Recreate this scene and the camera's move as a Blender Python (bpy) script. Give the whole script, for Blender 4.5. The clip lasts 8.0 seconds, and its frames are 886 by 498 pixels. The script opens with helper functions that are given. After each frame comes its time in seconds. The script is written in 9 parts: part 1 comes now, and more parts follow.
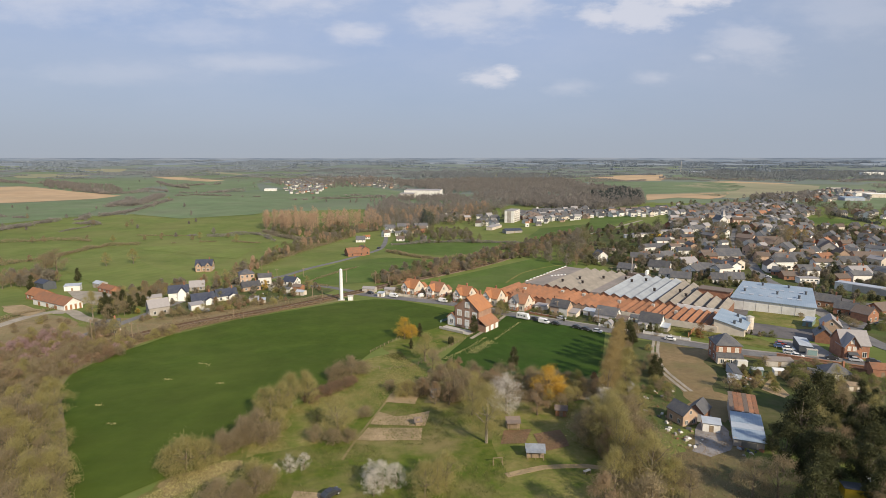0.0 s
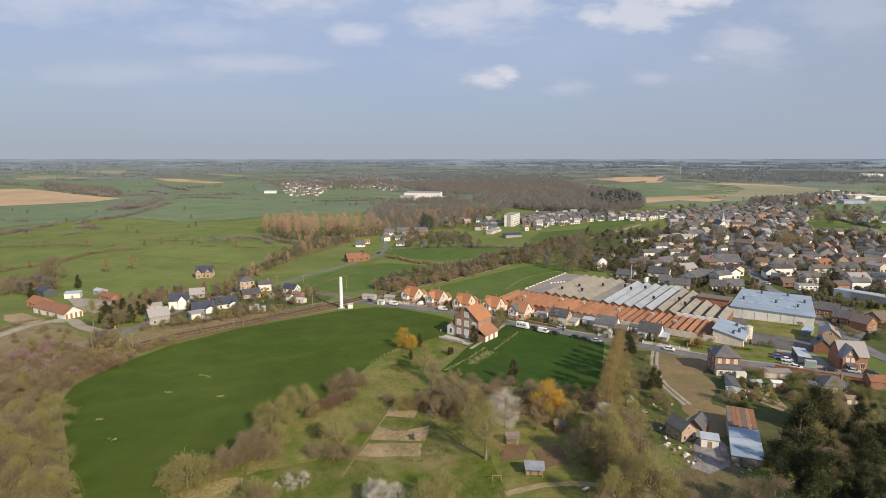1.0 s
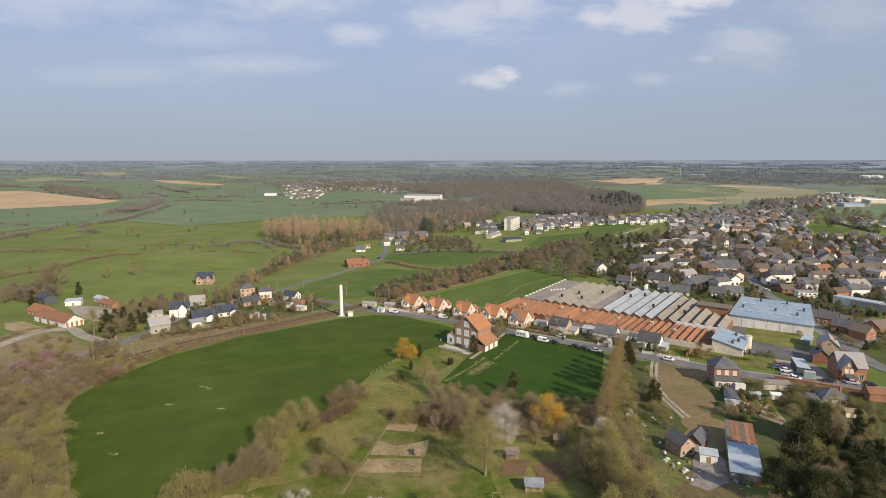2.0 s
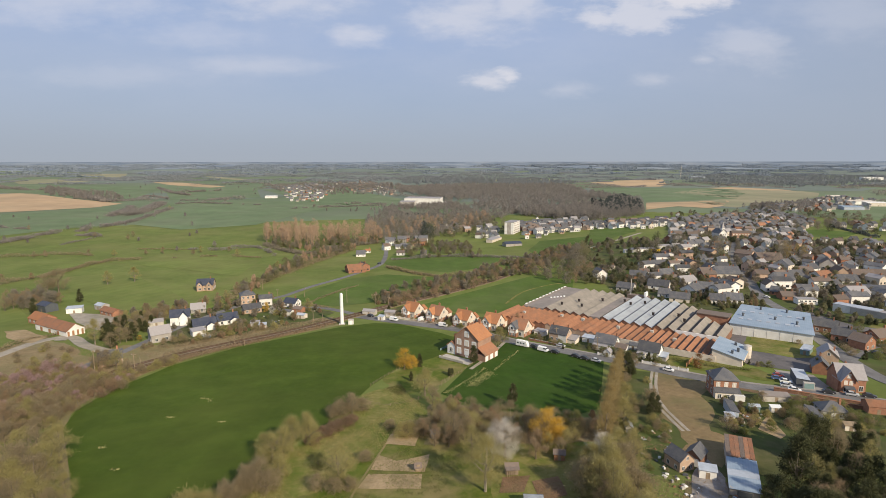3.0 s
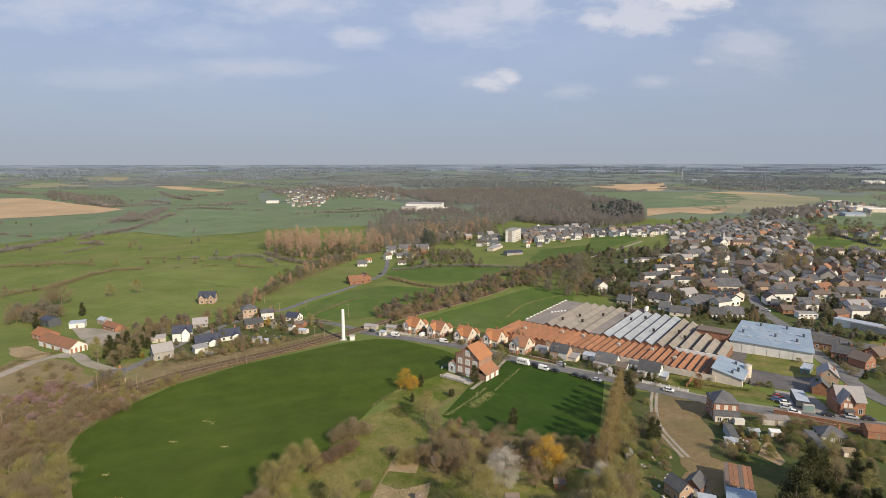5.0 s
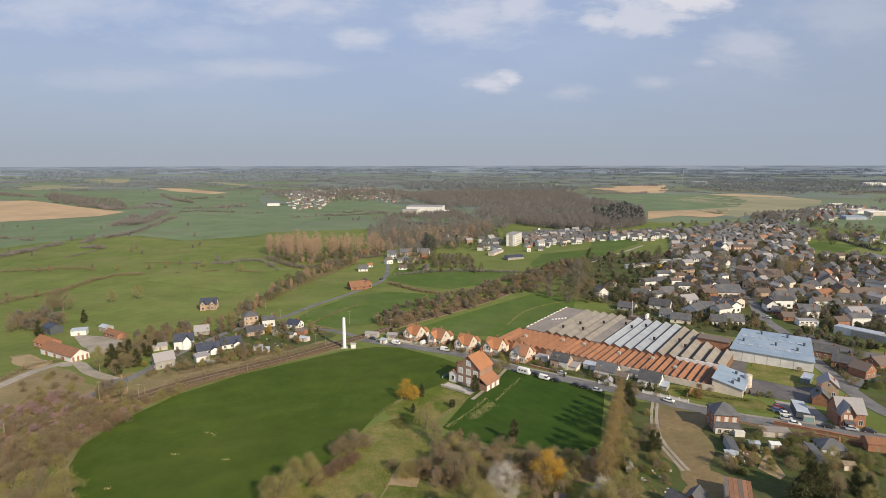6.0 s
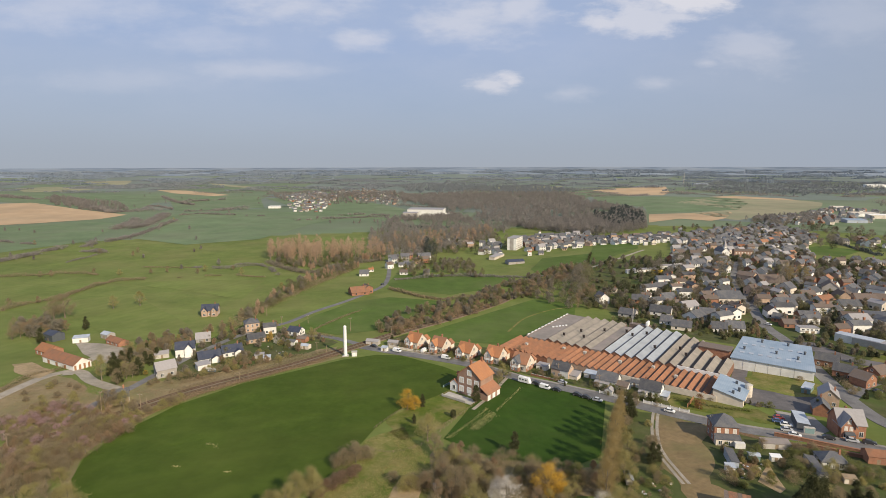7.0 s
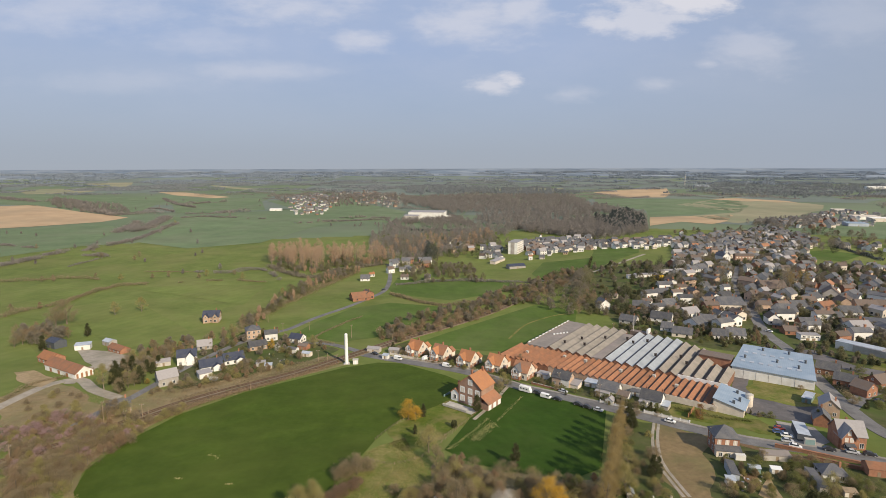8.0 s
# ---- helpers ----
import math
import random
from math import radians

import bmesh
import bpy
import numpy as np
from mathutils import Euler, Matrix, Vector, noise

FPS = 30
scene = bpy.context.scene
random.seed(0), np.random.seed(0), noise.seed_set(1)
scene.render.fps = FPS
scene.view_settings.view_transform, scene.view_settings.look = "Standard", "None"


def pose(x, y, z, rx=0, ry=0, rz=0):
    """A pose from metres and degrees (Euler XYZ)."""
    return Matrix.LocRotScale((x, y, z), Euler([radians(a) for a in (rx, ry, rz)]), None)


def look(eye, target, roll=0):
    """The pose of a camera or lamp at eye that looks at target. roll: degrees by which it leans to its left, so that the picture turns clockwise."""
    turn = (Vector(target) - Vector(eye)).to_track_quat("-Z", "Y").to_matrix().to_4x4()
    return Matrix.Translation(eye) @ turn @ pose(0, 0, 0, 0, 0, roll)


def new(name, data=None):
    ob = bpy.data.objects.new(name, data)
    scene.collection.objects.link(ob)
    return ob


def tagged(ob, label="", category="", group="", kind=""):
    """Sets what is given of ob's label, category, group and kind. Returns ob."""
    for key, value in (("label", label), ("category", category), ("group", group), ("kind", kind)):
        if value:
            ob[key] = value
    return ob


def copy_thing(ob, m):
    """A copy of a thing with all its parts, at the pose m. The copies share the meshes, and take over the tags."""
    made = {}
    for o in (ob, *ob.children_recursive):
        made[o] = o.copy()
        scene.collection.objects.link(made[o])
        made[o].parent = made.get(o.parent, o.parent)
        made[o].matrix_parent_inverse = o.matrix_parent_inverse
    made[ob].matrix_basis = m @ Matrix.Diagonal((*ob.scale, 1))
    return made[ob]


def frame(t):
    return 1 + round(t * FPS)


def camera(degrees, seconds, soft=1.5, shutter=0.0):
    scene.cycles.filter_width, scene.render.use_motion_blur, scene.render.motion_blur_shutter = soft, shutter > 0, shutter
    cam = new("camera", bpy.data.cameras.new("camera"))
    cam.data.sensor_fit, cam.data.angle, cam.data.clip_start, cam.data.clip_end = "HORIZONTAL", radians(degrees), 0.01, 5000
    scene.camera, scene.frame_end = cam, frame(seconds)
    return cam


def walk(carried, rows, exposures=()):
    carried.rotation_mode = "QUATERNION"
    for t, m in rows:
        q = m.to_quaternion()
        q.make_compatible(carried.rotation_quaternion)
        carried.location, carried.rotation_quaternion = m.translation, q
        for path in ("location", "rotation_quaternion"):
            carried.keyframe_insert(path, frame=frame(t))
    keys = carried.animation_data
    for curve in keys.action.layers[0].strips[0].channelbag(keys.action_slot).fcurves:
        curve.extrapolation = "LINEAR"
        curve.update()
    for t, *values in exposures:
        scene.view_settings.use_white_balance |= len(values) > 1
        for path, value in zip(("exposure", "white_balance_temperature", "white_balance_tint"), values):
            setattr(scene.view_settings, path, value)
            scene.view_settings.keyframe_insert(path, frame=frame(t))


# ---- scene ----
cam = camera(78.0, 8.0, soft=0.65)
ROWS = [
    (0.00, -0.031, -0.019, 73.449, 0.024, -9.319, 0.015),
    (0.50, 0.017, 0.011, 75.490, 0.011, -9.289, 0.022),
    (1.00, 0.062, 0.038, 77.521, 0.005, -9.256, 0.029),
    (1.50, 0.104, 0.064, 79.544, 0.007, -9.220, 0.036),
    (2.25, 0.160, 0.100, 82.564, 0.021, -9.162, 0.047),
    (3.00, 0.210, 0.132, 85.570, 0.049, -9.099, 0.057),
    (3.50, 0.239, 0.151, 87.567, 0.074, -9.055, 0.064),
    (4.00, 0.266, 0.168, 89.560, 0.104, -9.010, 0.071),
    (4.50, 0.289, 0.184, 91.551, 0.138, -8.964, 0.078),
    (5.25, 0.318, 0.204, 94.532, 0.195, -8.893, 0.089),
    (6.00, 0.339, 0.220, 97.510, 0.259, -8.821, 0.099),
    (6.50, 0.350, 0.229, 99.497, 0.305, -8.772, 0.106),
    (7.00, 0.358, 0.235, 101.484, 0.352, -8.724, 0.113),
    (7.50, 0.362, 0.241, 103.474, 0.401, -8.677, 0.120),
    (8.00, 0.364, 0.244, 105.466, 0.450, -8.630, 0.127),
]
walk(cam, [(t, pose(x, y, z, 90 + pitch, roll, yaw)) for t, x, y, z, yaw, pitch, roll in ROWS], exposures=[(0, 0.19), (8, 0.15)])

# world: soft spring sky with thin cloud, one low sun from behind on the right
SUN_DIR = Vector((0.53, -0.71, 0.54)).normalized()
sun_elev = math.asin(SUN_DIR.z)
world = bpy.data.worlds.new("sky")
scene.world = world
world.use_nodes = True
wn, wl = world.node_tree.nodes, world.node_tree.links
wn.clear()


def wnode(kind, **kw):
    n = wn.new(kind)
    for k, v in kw.items():
        n.inputs[k].default_value = v
    return n


def wmath(op, a, b=None, c=None):
    n = wn.new("ShaderNodeMath")
    n.operation = op
    for i, v in enumerate((a, b, c)):
        if v is None:
            continue
        if isinstance(v, (int, float)):
            n.inputs[i].default_value = v
        else:
            wl.new(v, n.inputs[i])
    return n.outputs[0]


def wmix(fac, a, b):
    n = wn.new("ShaderNodeMix")
    n.data_type = "RGBA"
    for i, v in ((0, fac), (6, a), (7, b)):
        if isinstance(v, (int, float)):
            n.inputs[i].default_value = v
        elif isinstance(v, tuple):
            n.inputs[i].default_value = (*v, 1)
        else:
            wl.new(v, n.inputs[i])
    return n.outputs[2]


def wramp(v, stops):
    n = wn.new("ShaderNodeValToRGB")
    wl.new(v, n.inputs[0])
    el = n.color_ramp.elements
    while len(el) < len(stops):
        el.new(0.5)
    for e, (p, c) in zip(el, stops):
        e.position, e.color = p, (*c, 1)
    return n.outputs[0]


coord = wn.new("ShaderNodeTexCoord")
sep = wn.new("ShaderNodeSeparateXYZ")
wl.new(coord.outputs["Generated"], sep.inputs[0])
sky_x, sky_y, sky_z = sep.outputs
nishita = wn.new("ShaderNodeTexSky")
nishita.sky_type = "NISHITA"
nishita.sun_disc = False
nishita.sun_elevation = sun_elev
nishita.sun_rotation = math.atan2(SUN_DIR.x, SUN_DIR.y)
nishita.dust_density = 3.0
nscale = wn.new("ShaderNodeVectorMath")
nscale.operation = "SCALE"
nscale.inputs[3].default_value = 0.05
wl.new(nishita.outputs[0], nscale.inputs[0])
haze = wramp(sky_z, [(0.0, (0.40, 0.445, 0.515)), (0.03, (0.385, 0.44, 0.53)), (0.11, (0.355, 0.435, 0.585)), (0.20, (0.345, 0.44, 0.65)),
                     (0.32, (0.34, 0.44, 0.66)), (1.0, (0.22, 0.31, 0.50))])
clear = wmix(0.80, nscale.outputs[0], haze)
# flat cloud sheets: direction divided by its depth, so that they lie level
safe_y = wmath("MAXIMUM", wmath("ABSOLUTE", sky_y), 0.12)
cu, cv = wmath("DIVIDE", sky_x, safe_y), wmath("DIVIDE", sky_z, safe_y)
vec = wn.new("ShaderNodeCombineXYZ")
wl.new(cu, vec.inputs[0])
wl.new(wmath("MULTIPLY", cv, 2.6), vec.inputs[1])
puff = wnode("ShaderNodeTexNoise", Scale=9.0, Detail=8.0, Roughness=0.58)
wl.new(vec.outputs[0], puff.inputs[0])
veil = wnode("ShaderNodeTexNoise", Scale=2.1, Detail=6.0, Roughness=0.6)
wl.new(vec.outputs[0], veil.inputs[0])
fine = wnode("ShaderNodeTexNoise", Scale=26.0, Detail=5.0, Roughness=0.6)
wl.new(vec.outputs[0], fine.inputs[0])


def bank(u, v, ru, rv, soft, power, rag=1.6):
    """An elliptical bank of cloud at a direction, with a ragged rim."""
    a = wmath("POWER", wmath("ABSOLUTE", wmath("DIVIDE", wmath("SUBTRACT", cu, u), ru)), 2.0)
    b = wmath("POWER", wmath("ABSOLUTE", wmath("DIVIDE", wmath("SUBTRACT", cv, v), rv)), 2.0)
    r = wmath("ADD", wmath("SQRT", wmath("ADD", a, b)), wmath("MULTIPLY", wmath("SUBTRACT", puff.outputs[0], 0.5), rag))
    r = wmath("ADD", r, wmath("MULTIPLY", wmath("SUBTRACT", fine.outputs[0], 0.5), 0.28 * rag))
    n = wn.new("ShaderNodeMapRange")
    n.interpolation_type = "SMOOTHSTEP"
    wl.new(r, n.inputs[0])
    for i, w in ((1, 1.0), (2, 1.0 - soft), (3, 0.0), (4, power)):
        n.inputs[i].default_value = w
    return n.outputs[0]


# the small bright cloud, the tall heap on the right, then soft wide banks and streaks
banks = [bank(*row) for row in [
    (0.088, 0.140, 0.075, 0.018, 1.0, 0.62, 3.0), (0.116, 0.146, 0.032, 0.021, 0.9, 0.72, 3.0),
    (0.345, 0.258, 0.140, 0.046, 0.75, 0.62, 2.6), (0.415, 0.276, 0.085, 0.030, 0.8, 0.85, 2.6), (0.268, 0.243, 0.052, 0.026, 0.8, 0.66, 2.4),
    (-0.145, 0.219, 0.075, 0.026, 1.00, 0.50, 2.0), (0.050, 0.250, 0.150, 0.060, 1.00, 0.50, 2.0), (0.120, 0.262, 0.070, 0.046, 1.0, 0.50, 2.2)]]
banks += [bank(*row) for row in [
    (-0.275, 0.272, 0.180, 0.040, 1.00, 0.48, 1.8), (-0.200, 0.295, 0.120, 0.030, 1.00, 0.50, 1.8),
    (-0.640, 0.275, 0.300, 0.055, 1.00, 0.36, 1.6), (-0.330, 0.166, 0.210, 0.022, 1.00, 0.30, 1.4), (-0.430, 0.215, 0.170, 0.030, 1.00, 0.26, 1.6),
    (0.535, 0.205, 0.110, 0.060, 1.00, 0.34, 2.0), (0.375, 0.140, 0.058, 0.018, 1.00, 0.30, 2.0), (0.455, 0.176, 0.034, 0.010, 1.00, 0.36, 2.0),
    (0.215, 0.124, 0.060, 0.018, 1.00, 0.26, 2.0), (0.700, 0.255, 0.200, 0.070, 1.00, 0.20, 1.6), (-0.560, 0.150, 0.260, 0.030, 1.00, 0.16, 1.6)]]
cover = banks[0]
for extra in banks[1:]:
    cover = wmath("MAXIMUM", cover, extra)
thin = wn.new("ShaderNodeMapRange")
wl.new(veil.outputs[0], thin.inputs[0])
for i, w in ((1, 0.34), (2, 0.74), (3, 0.0), (4, 0.42)):
    thin.inputs[i].default_value = w
high = wn.new("ShaderNodeMapRange")
wl.new(sky_z, high.inputs[0])
for i, w in ((1, 0.03), (2, 0.16), (3, 0.0), (4, 1.0)):
    high.inputs[i].default_value = w
sheet = wmix(wmath("MULTIPLY", thin.outputs[0], high.outputs[0]), clear, (0.475, 0.505, 0.595))
grey = wn.new("ShaderNodeMapRange")
wl.new(cu, grey.inputs[0])
for i, w in ((1, 0.2), (2, 0.85), (3, 0.0), (4, 0.6)):
    grey.inputs[i].default_value = w
sheet = wmix(grey.outputs[0], sheet, (0.305, 0.350, 0.430))
sky_col = wmix(cover, sheet, (0.66, 0.65, 0.69))
bg = wn.new("ShaderNodeBackground")
wl.new(sky_col, bg.inputs[0])
bg.inputs[1].default_value = 1.03
wout = wn.new("ShaderNodeOutputWorld")
wl.new(bg.outputs[0], wout.inputs[0])

sun = new("sun", bpy.data.lights.new("sun", "SUN"))
sun.data.energy, sun.data.angle, sun.data.color = 4.7, radians(0.7), (1.0, 0.86, 0.65)
sun.matrix_world = look(SUN_DIR * 300, (0, 0, 0))

# ---- materials ----


def mat(name, c1, c2, scale=1.0, rough=0.85, metal=0.0, bump=0.0, world_pos=False, c3=None, big=0.06, rows=None, island=0.0, rnd=0.0, spec=0.3):
    """A node material: two colours mixed by fine grain, a third by wide stains; rows: (direction degrees, spacing, strength)."""
    m = bpy.data.materials.new(name)
    m.use_nodes = True
    nt = m.node_tree
    n, l = nt.nodes, nt.links
    b = n["Principled BSDF"]
    b.inputs["Roughness"].default_value, b.inputs["Metallic"].default_value = rough, metal
    b.inputs["Specular IOR Level"].default_value = spec
    if world_pos:
        pos = n.new("ShaderNodeNewGeometry").outputs["Position"]
    else:
        pos = n.new("ShaderNodeTexCoord").outputs["Object"]

    def noise_tex(s, detail, lo, hi):
        t = n.new("ShaderNodeTexNoise")
        t.inputs["Scale"].default_value, t.inputs["Detail"].default_value, t.inputs["Roughness"].default_value = s, detail, 0.62
        l.new(pos, t.inputs["Vector"])
        r = n.new("ShaderNodeMapRange")
        r.inputs[1].default_value, r.inputs[2].default_value = lo, hi
        l.new(t.outputs[0], r.inputs[0])
        return r.outputs[0]

    def mix(f, a, c):
        x = n.new("ShaderNodeMix")
        x.data_type = "RGBA"
        for i, v in ((0, f), (6, a), (7, c)):
            if isinstance(v, float):
                x.inputs[i].default_value = v
            elif isinstance(v, tuple):
                x.inputs[i].default_value = (*v, 1)
            else:
                l.new(v, x.inputs[i])
        return x.outputs[2]

    grain = noise_tex(scale, 6.0, 0.3, 0.7)
    col = mix(grain, c1, c2)
    if c3:
        col = mix(noise_tex(scale * big, 4.0, 0.42, 0.68), col, c3)
    if world_pos and not island:
        for s_, k_ in ((scale * 0.22, 0.16), (scale * 0.035, 0.12)):
            tone = n.new("ShaderNodeMapRange")
            l.new(noise_tex(s_, 3.0, 0.25, 0.75), tone.inputs[0])
            tone.inputs[3].default_value, tone.inputs[4].default_value = 1 - k_, 1 + k_
            shade = n.new("ShaderNodeHueSaturation")
            l.new(tone.outputs[0], shade.inputs["Value"])
            l.new(col, shade.inputs["Color"])
            col = shade.outputs[0]
    if rows:
        rot = n.new("ShaderNodeMapping")
        rot.inputs["Rotation"].default_value = (0, 0, radians(rows[0]))
        l.new(pos, rot.inputs[0])
        w = n.new("ShaderNodeTexWave")
        w.inputs["Scale"].default_value = 0.314 / rows[1]
        w.inputs["Distortion"].default_value, w.inputs["Detail"].default_value = 1.2, 3.0
        l.new(rot.outputs[0], w.inputs[0])
        f = n.new("ShaderNodeMath")
        f.operation = "MULTIPLY"
        l.new(w.outputs[1], f.inputs[0])
        f.inputs[1].default_value = rows[2]
        col = mix(f.outputs[0], col, tuple(v * 0.62 for v in c1))
    if island or rnd:
        src = n.new("ShaderNodeNewGeometry").outputs["Random Per Island"] if island else n.new("ShaderNodeObjectInfo").outputs["Random"]
        k = island or rnd
        hsv = n.new("ShaderNodeHueSaturation")
        r = n.new("ShaderNodeMapRange")
        l.new(src, r.inputs[0])
        r.inputs[3].default_value, r.inputs[4].default_value = 1 - k, 1 + k
        l.new(r.outputs[0], hsv.inputs["Value"])
        l.new(col, hsv.inputs["Color"])
        col = hsv.outputs[0]
    l.new(col, b.inputs["Base Color"])
    if bump:
        bp = n.new("ShaderNodeBump")
        bp.inputs["Strength"].default_value, bp.inputs["Distance"].default_value = bump, 0.2
        l.new(grain, bp.inputs["Height"])
        l.new(bp.outputs[0], b.inputs["Normal"])
    return m


def leafy(name, c1, c2, k=0.28, glow=0.42, broad=0.25):
    """Foliage or twigs: each leaf its own shade, a little light passes through."""
    m = mat(name, c1, c2, scale=broad, rough=0.8, island=k, world_pos=True, spec=0.15)
    n, l = m.node_tree.nodes, m.node_tree.links
    b, out = n["Principled BSDF"], n["Material Output"]
    tr = n.new("ShaderNodeBsdfTranslucent")
    tr.inputs[0].default_value = (*[min(1, v * 1.3) for v in c2], 1)
    mx = n.new("ShaderNodeMixShader")
    mx.inputs[0].default_value = glow
    l.new(b.outputs[0], mx.inputs[1])
    l.new(tr.outputs[0], mx.inputs[2])
    l.new(mx.outputs[0], out.inputs[0])
    return m


GRASS = mat("grass", (0.064, 0.100, 0.013), (0.125, 0.142, 0.028), 0.5, world_pos=True, c3=(0.215, 0.180, 0.076), big=0.16, bump=0.5, spec=0.1)
PASTURE = mat("pasture", (0.118, 0.152, 0.038), (0.148, 0.180, 0.050), 0.2, world_pos=True, c3=(0.168, 0.178, 0.060), big=0.08, bump=0.3, spec=0.1)
PASTURE_PALE = mat("pasture_pale", (0.130, 0.166, 0.042), (0.160, 0.192, 0.054), 0.15, world_pos=True, c3=(0.176, 0.186, 0.062), big=0.08, bump=0.3, rows=(24, 9.0, 0.10), spec=0.1)
# pasture green cooled towards blue, as haze on the farther fields
PASTURE_HAZED = mat("pasture_hazed", (0.112, 0.160, 0.074), (0.136, 0.182, 0.088), 0.1, world_pos=True, c3=(0.150, 0.180, 0.098), big=0.1)
CROP = mat("crop", (0.050, 0.080, 0.010), (0.064, 0.096, 0.014), 0.35, world_pos=True, c3=(0.074, 0.100, 0.017), big=0.06, bump=0.35, rows=(62, 11.0, 0.09), spec=0.1)
CROP_RIGHT = mat("crop_plot", (0.030, 0.066, 0.008), (0.040, 0.079, 0.011), 0.4, world_pos=True, c3=(0.046, 0.076, 0.014), big=0.09, bump=0.35, rows=(-35, 5.0, 0.12), spec=0.1)
ROUGH = mat("rough_grass", (0.148, 0.150, 0.040), (0.245, 0.205, 0.082), 0.6, world_pos=True, c3=(0.102, 0.135, 0.025), big=0.2, bump=0.6, spec=0.1)
DRY = mat("dry_grass", (0.24, 0.18, 0.085), (0.33, 0.25, 0.13), 0.5, world_pos=True, c3=(0.18, 0.165, 0.07), big=0.1, bump=0.6, spec=0.1)
SOIL = mat("soil", (0.310, 0.225, 0.125), (0.400, 0.300, 0.180), 1.2, world_pos=True, c3=(0.250, 0.195, 0.100), big=0.1, bump=0.7)
SOIL_DARK = mat("soil_dark", (0.145, 0.085, 0.045), (0.20, 0.12, 0.065), 1.2, world_pos=True, c3=(0.13, 0.10, 0.045), big=0.1, bump=0.7)
TAN = mat("ploughed_field", (0.42, 0.29, 0.165), (0.48, 0.34, 0.205), 0.05, world_pos=True, c3=(0.38, 0.28, 0.17), big=0.12, bump=0.2)
TAN_PALE = mat("stubble_field", (0.250, 0.232, 0.140), (0.300, 0.272, 0.170), 0.04, world_pos=True, c3=(0.21, 0.22, 0.125), big=0.12)
BRUSH_GROUND = mat("scrub_ground", (0.195, 0.145, 0.075), (0.265, 0.203, 0.110), 0.4, world_pos=True, c3=(0.165, 0.158, 0.062), big=0.1, bump=0.7)
ASPHALT = mat("asphalt", (0.15, 0.145, 0.145), (0.20, 0.195, 0.19), 1.5, world_pos=True, c3=(0.125, 0.12, 0.12), big=0.08, bump=0.2)
YARD = mat("yard_asphalt", (0.125, 0.115, 0.115), (0.165, 0.15, 0.148), 0.8, world_pos=True, c3=(0.10, 0.095, 0.095), big=0.1, bump=0.2)
PAVING = mat("paving", (0.26, 0.24, 0.22), (0.33, 0.30, 0.27), 1.0, world_pos=True, c3=(0.22, 0.2, 0.18), big=0.1, bump=0.2)
GRAVEL = mat("gravel", (0.30, 0.265, 0.215), (0.40, 0.35, 0.29), 2.0, world_pos=True, c3=(0.26, 0.235, 0.18), big=0.06, bump=0.5)
PADDOCK = mat("trampled_paddock", (0.120, 0.098, 0.044), (0.175, 0.138, 0.068), 0.5, world_pos=True, c3=(0.098, 0.102, 0.036), big=0.15, bump=0.6)
WASTE = mat("dry_waste", (0.170, 0.120, 0.058), (0.240, 0.172, 0.088), 0.5, world_pos=True, c3=(0.145, 0.125, 0.052), big=0.12, bump=0.6)
# three far greens, each greyer than the last: haze in the base colour
FAR_A = mat("hazed_meadow", (0.118, 0.162, 0.082), (0.140, 0.182, 0.098), 0.02, world_pos=True, c3=(0.154, 0.178, 0.112), big=0.2)
FAR_B = mat("hazed_grassland", (0.126, 0.160, 0.118), (0.146, 0.178, 0.134), 0.02, world_pos=True, c3=(0.160, 0.176, 0.146), big=0.2)
FAR_C = mat("hazed_field", (0.138, 0.168, 0.138), (0.158, 0.186, 0.154), 0.02, world_pos=True, c3=(0.160, 0.184, 0.160), big=0.2)
MEADOW = mat("lush_meadow", (0.074, 0.118, 0.024), (0.092, 0.138, 0.031), 0.3, world_pos=True, c3=(0.104, 0.136, 0.040), big=0.08, bump=0.3, spec=0.1)
GARDEN = mat("garden_ground", (0.060, 0.074, 0.024), (0.112, 0.104, 0.052), 0.25, world_pos=True, c3=(0.078, 0.108, 0.030), big=0.2, bump=0.4, spec=0.1)
L_TOWN = leafy("garden_twigs", (0.198, 0.172, 0.130), (0.268, 0.234, 0.178))
L_TOWN_OLIVE = leafy("garden_buds", (0.168, 0.160, 0.082), (0.225, 0.212, 0.112))
BALLAST = mat("ballast", (0.185, 0.140, 0.100), (0.250, 0.195, 0.140), 3.0, world_pos=True, c3=(0.175, 0.150, 0.085), big=0.05, bump=0.7)
RUST = mat("rusty_steel", (0.11, 0.065, 0.045), (0.16, 0.10, 0.07), 4, rough=0.5, metal=0.6)
BRICK = mat("brick", (0.285, 0.135, 0.080), (0.365, 0.185, 0.115), 1.6, c3=(0.240, 0.120, 0.080), big=0.3, bump=0.3, rnd=0.18)
BRICK_SALMON = mat("salmon_brick", (0.305, 0.190, 0.135), (0.385, 0.250, 0.185), 1.6, c3=(0.28, 0.175, 0.13), big=0.3, bump=0.25)
BRICK_DARK = mat("brown_brick", (0.20, 0.105, 0.065), (0.27, 0.145, 0.095), 1.8, c3=(0.18, 0.10, 0.07), big=0.3, bump=0.3)
BRICK_BUFF = mat("buff_brick", (0.410, 0.285, 0.205), (0.490, 0.355, 0.265), 1.6, c3=(0.370, 0.270, 0.200), big=0.3, bump=0.2, rnd=0.2)
WHITE = mat("white_render", (0.70, 0.685, 0.65), (0.78, 0.765, 0.735), 0.9, c3=(0.62, 0.60, 0.56), big=0.3, rnd=0.1)
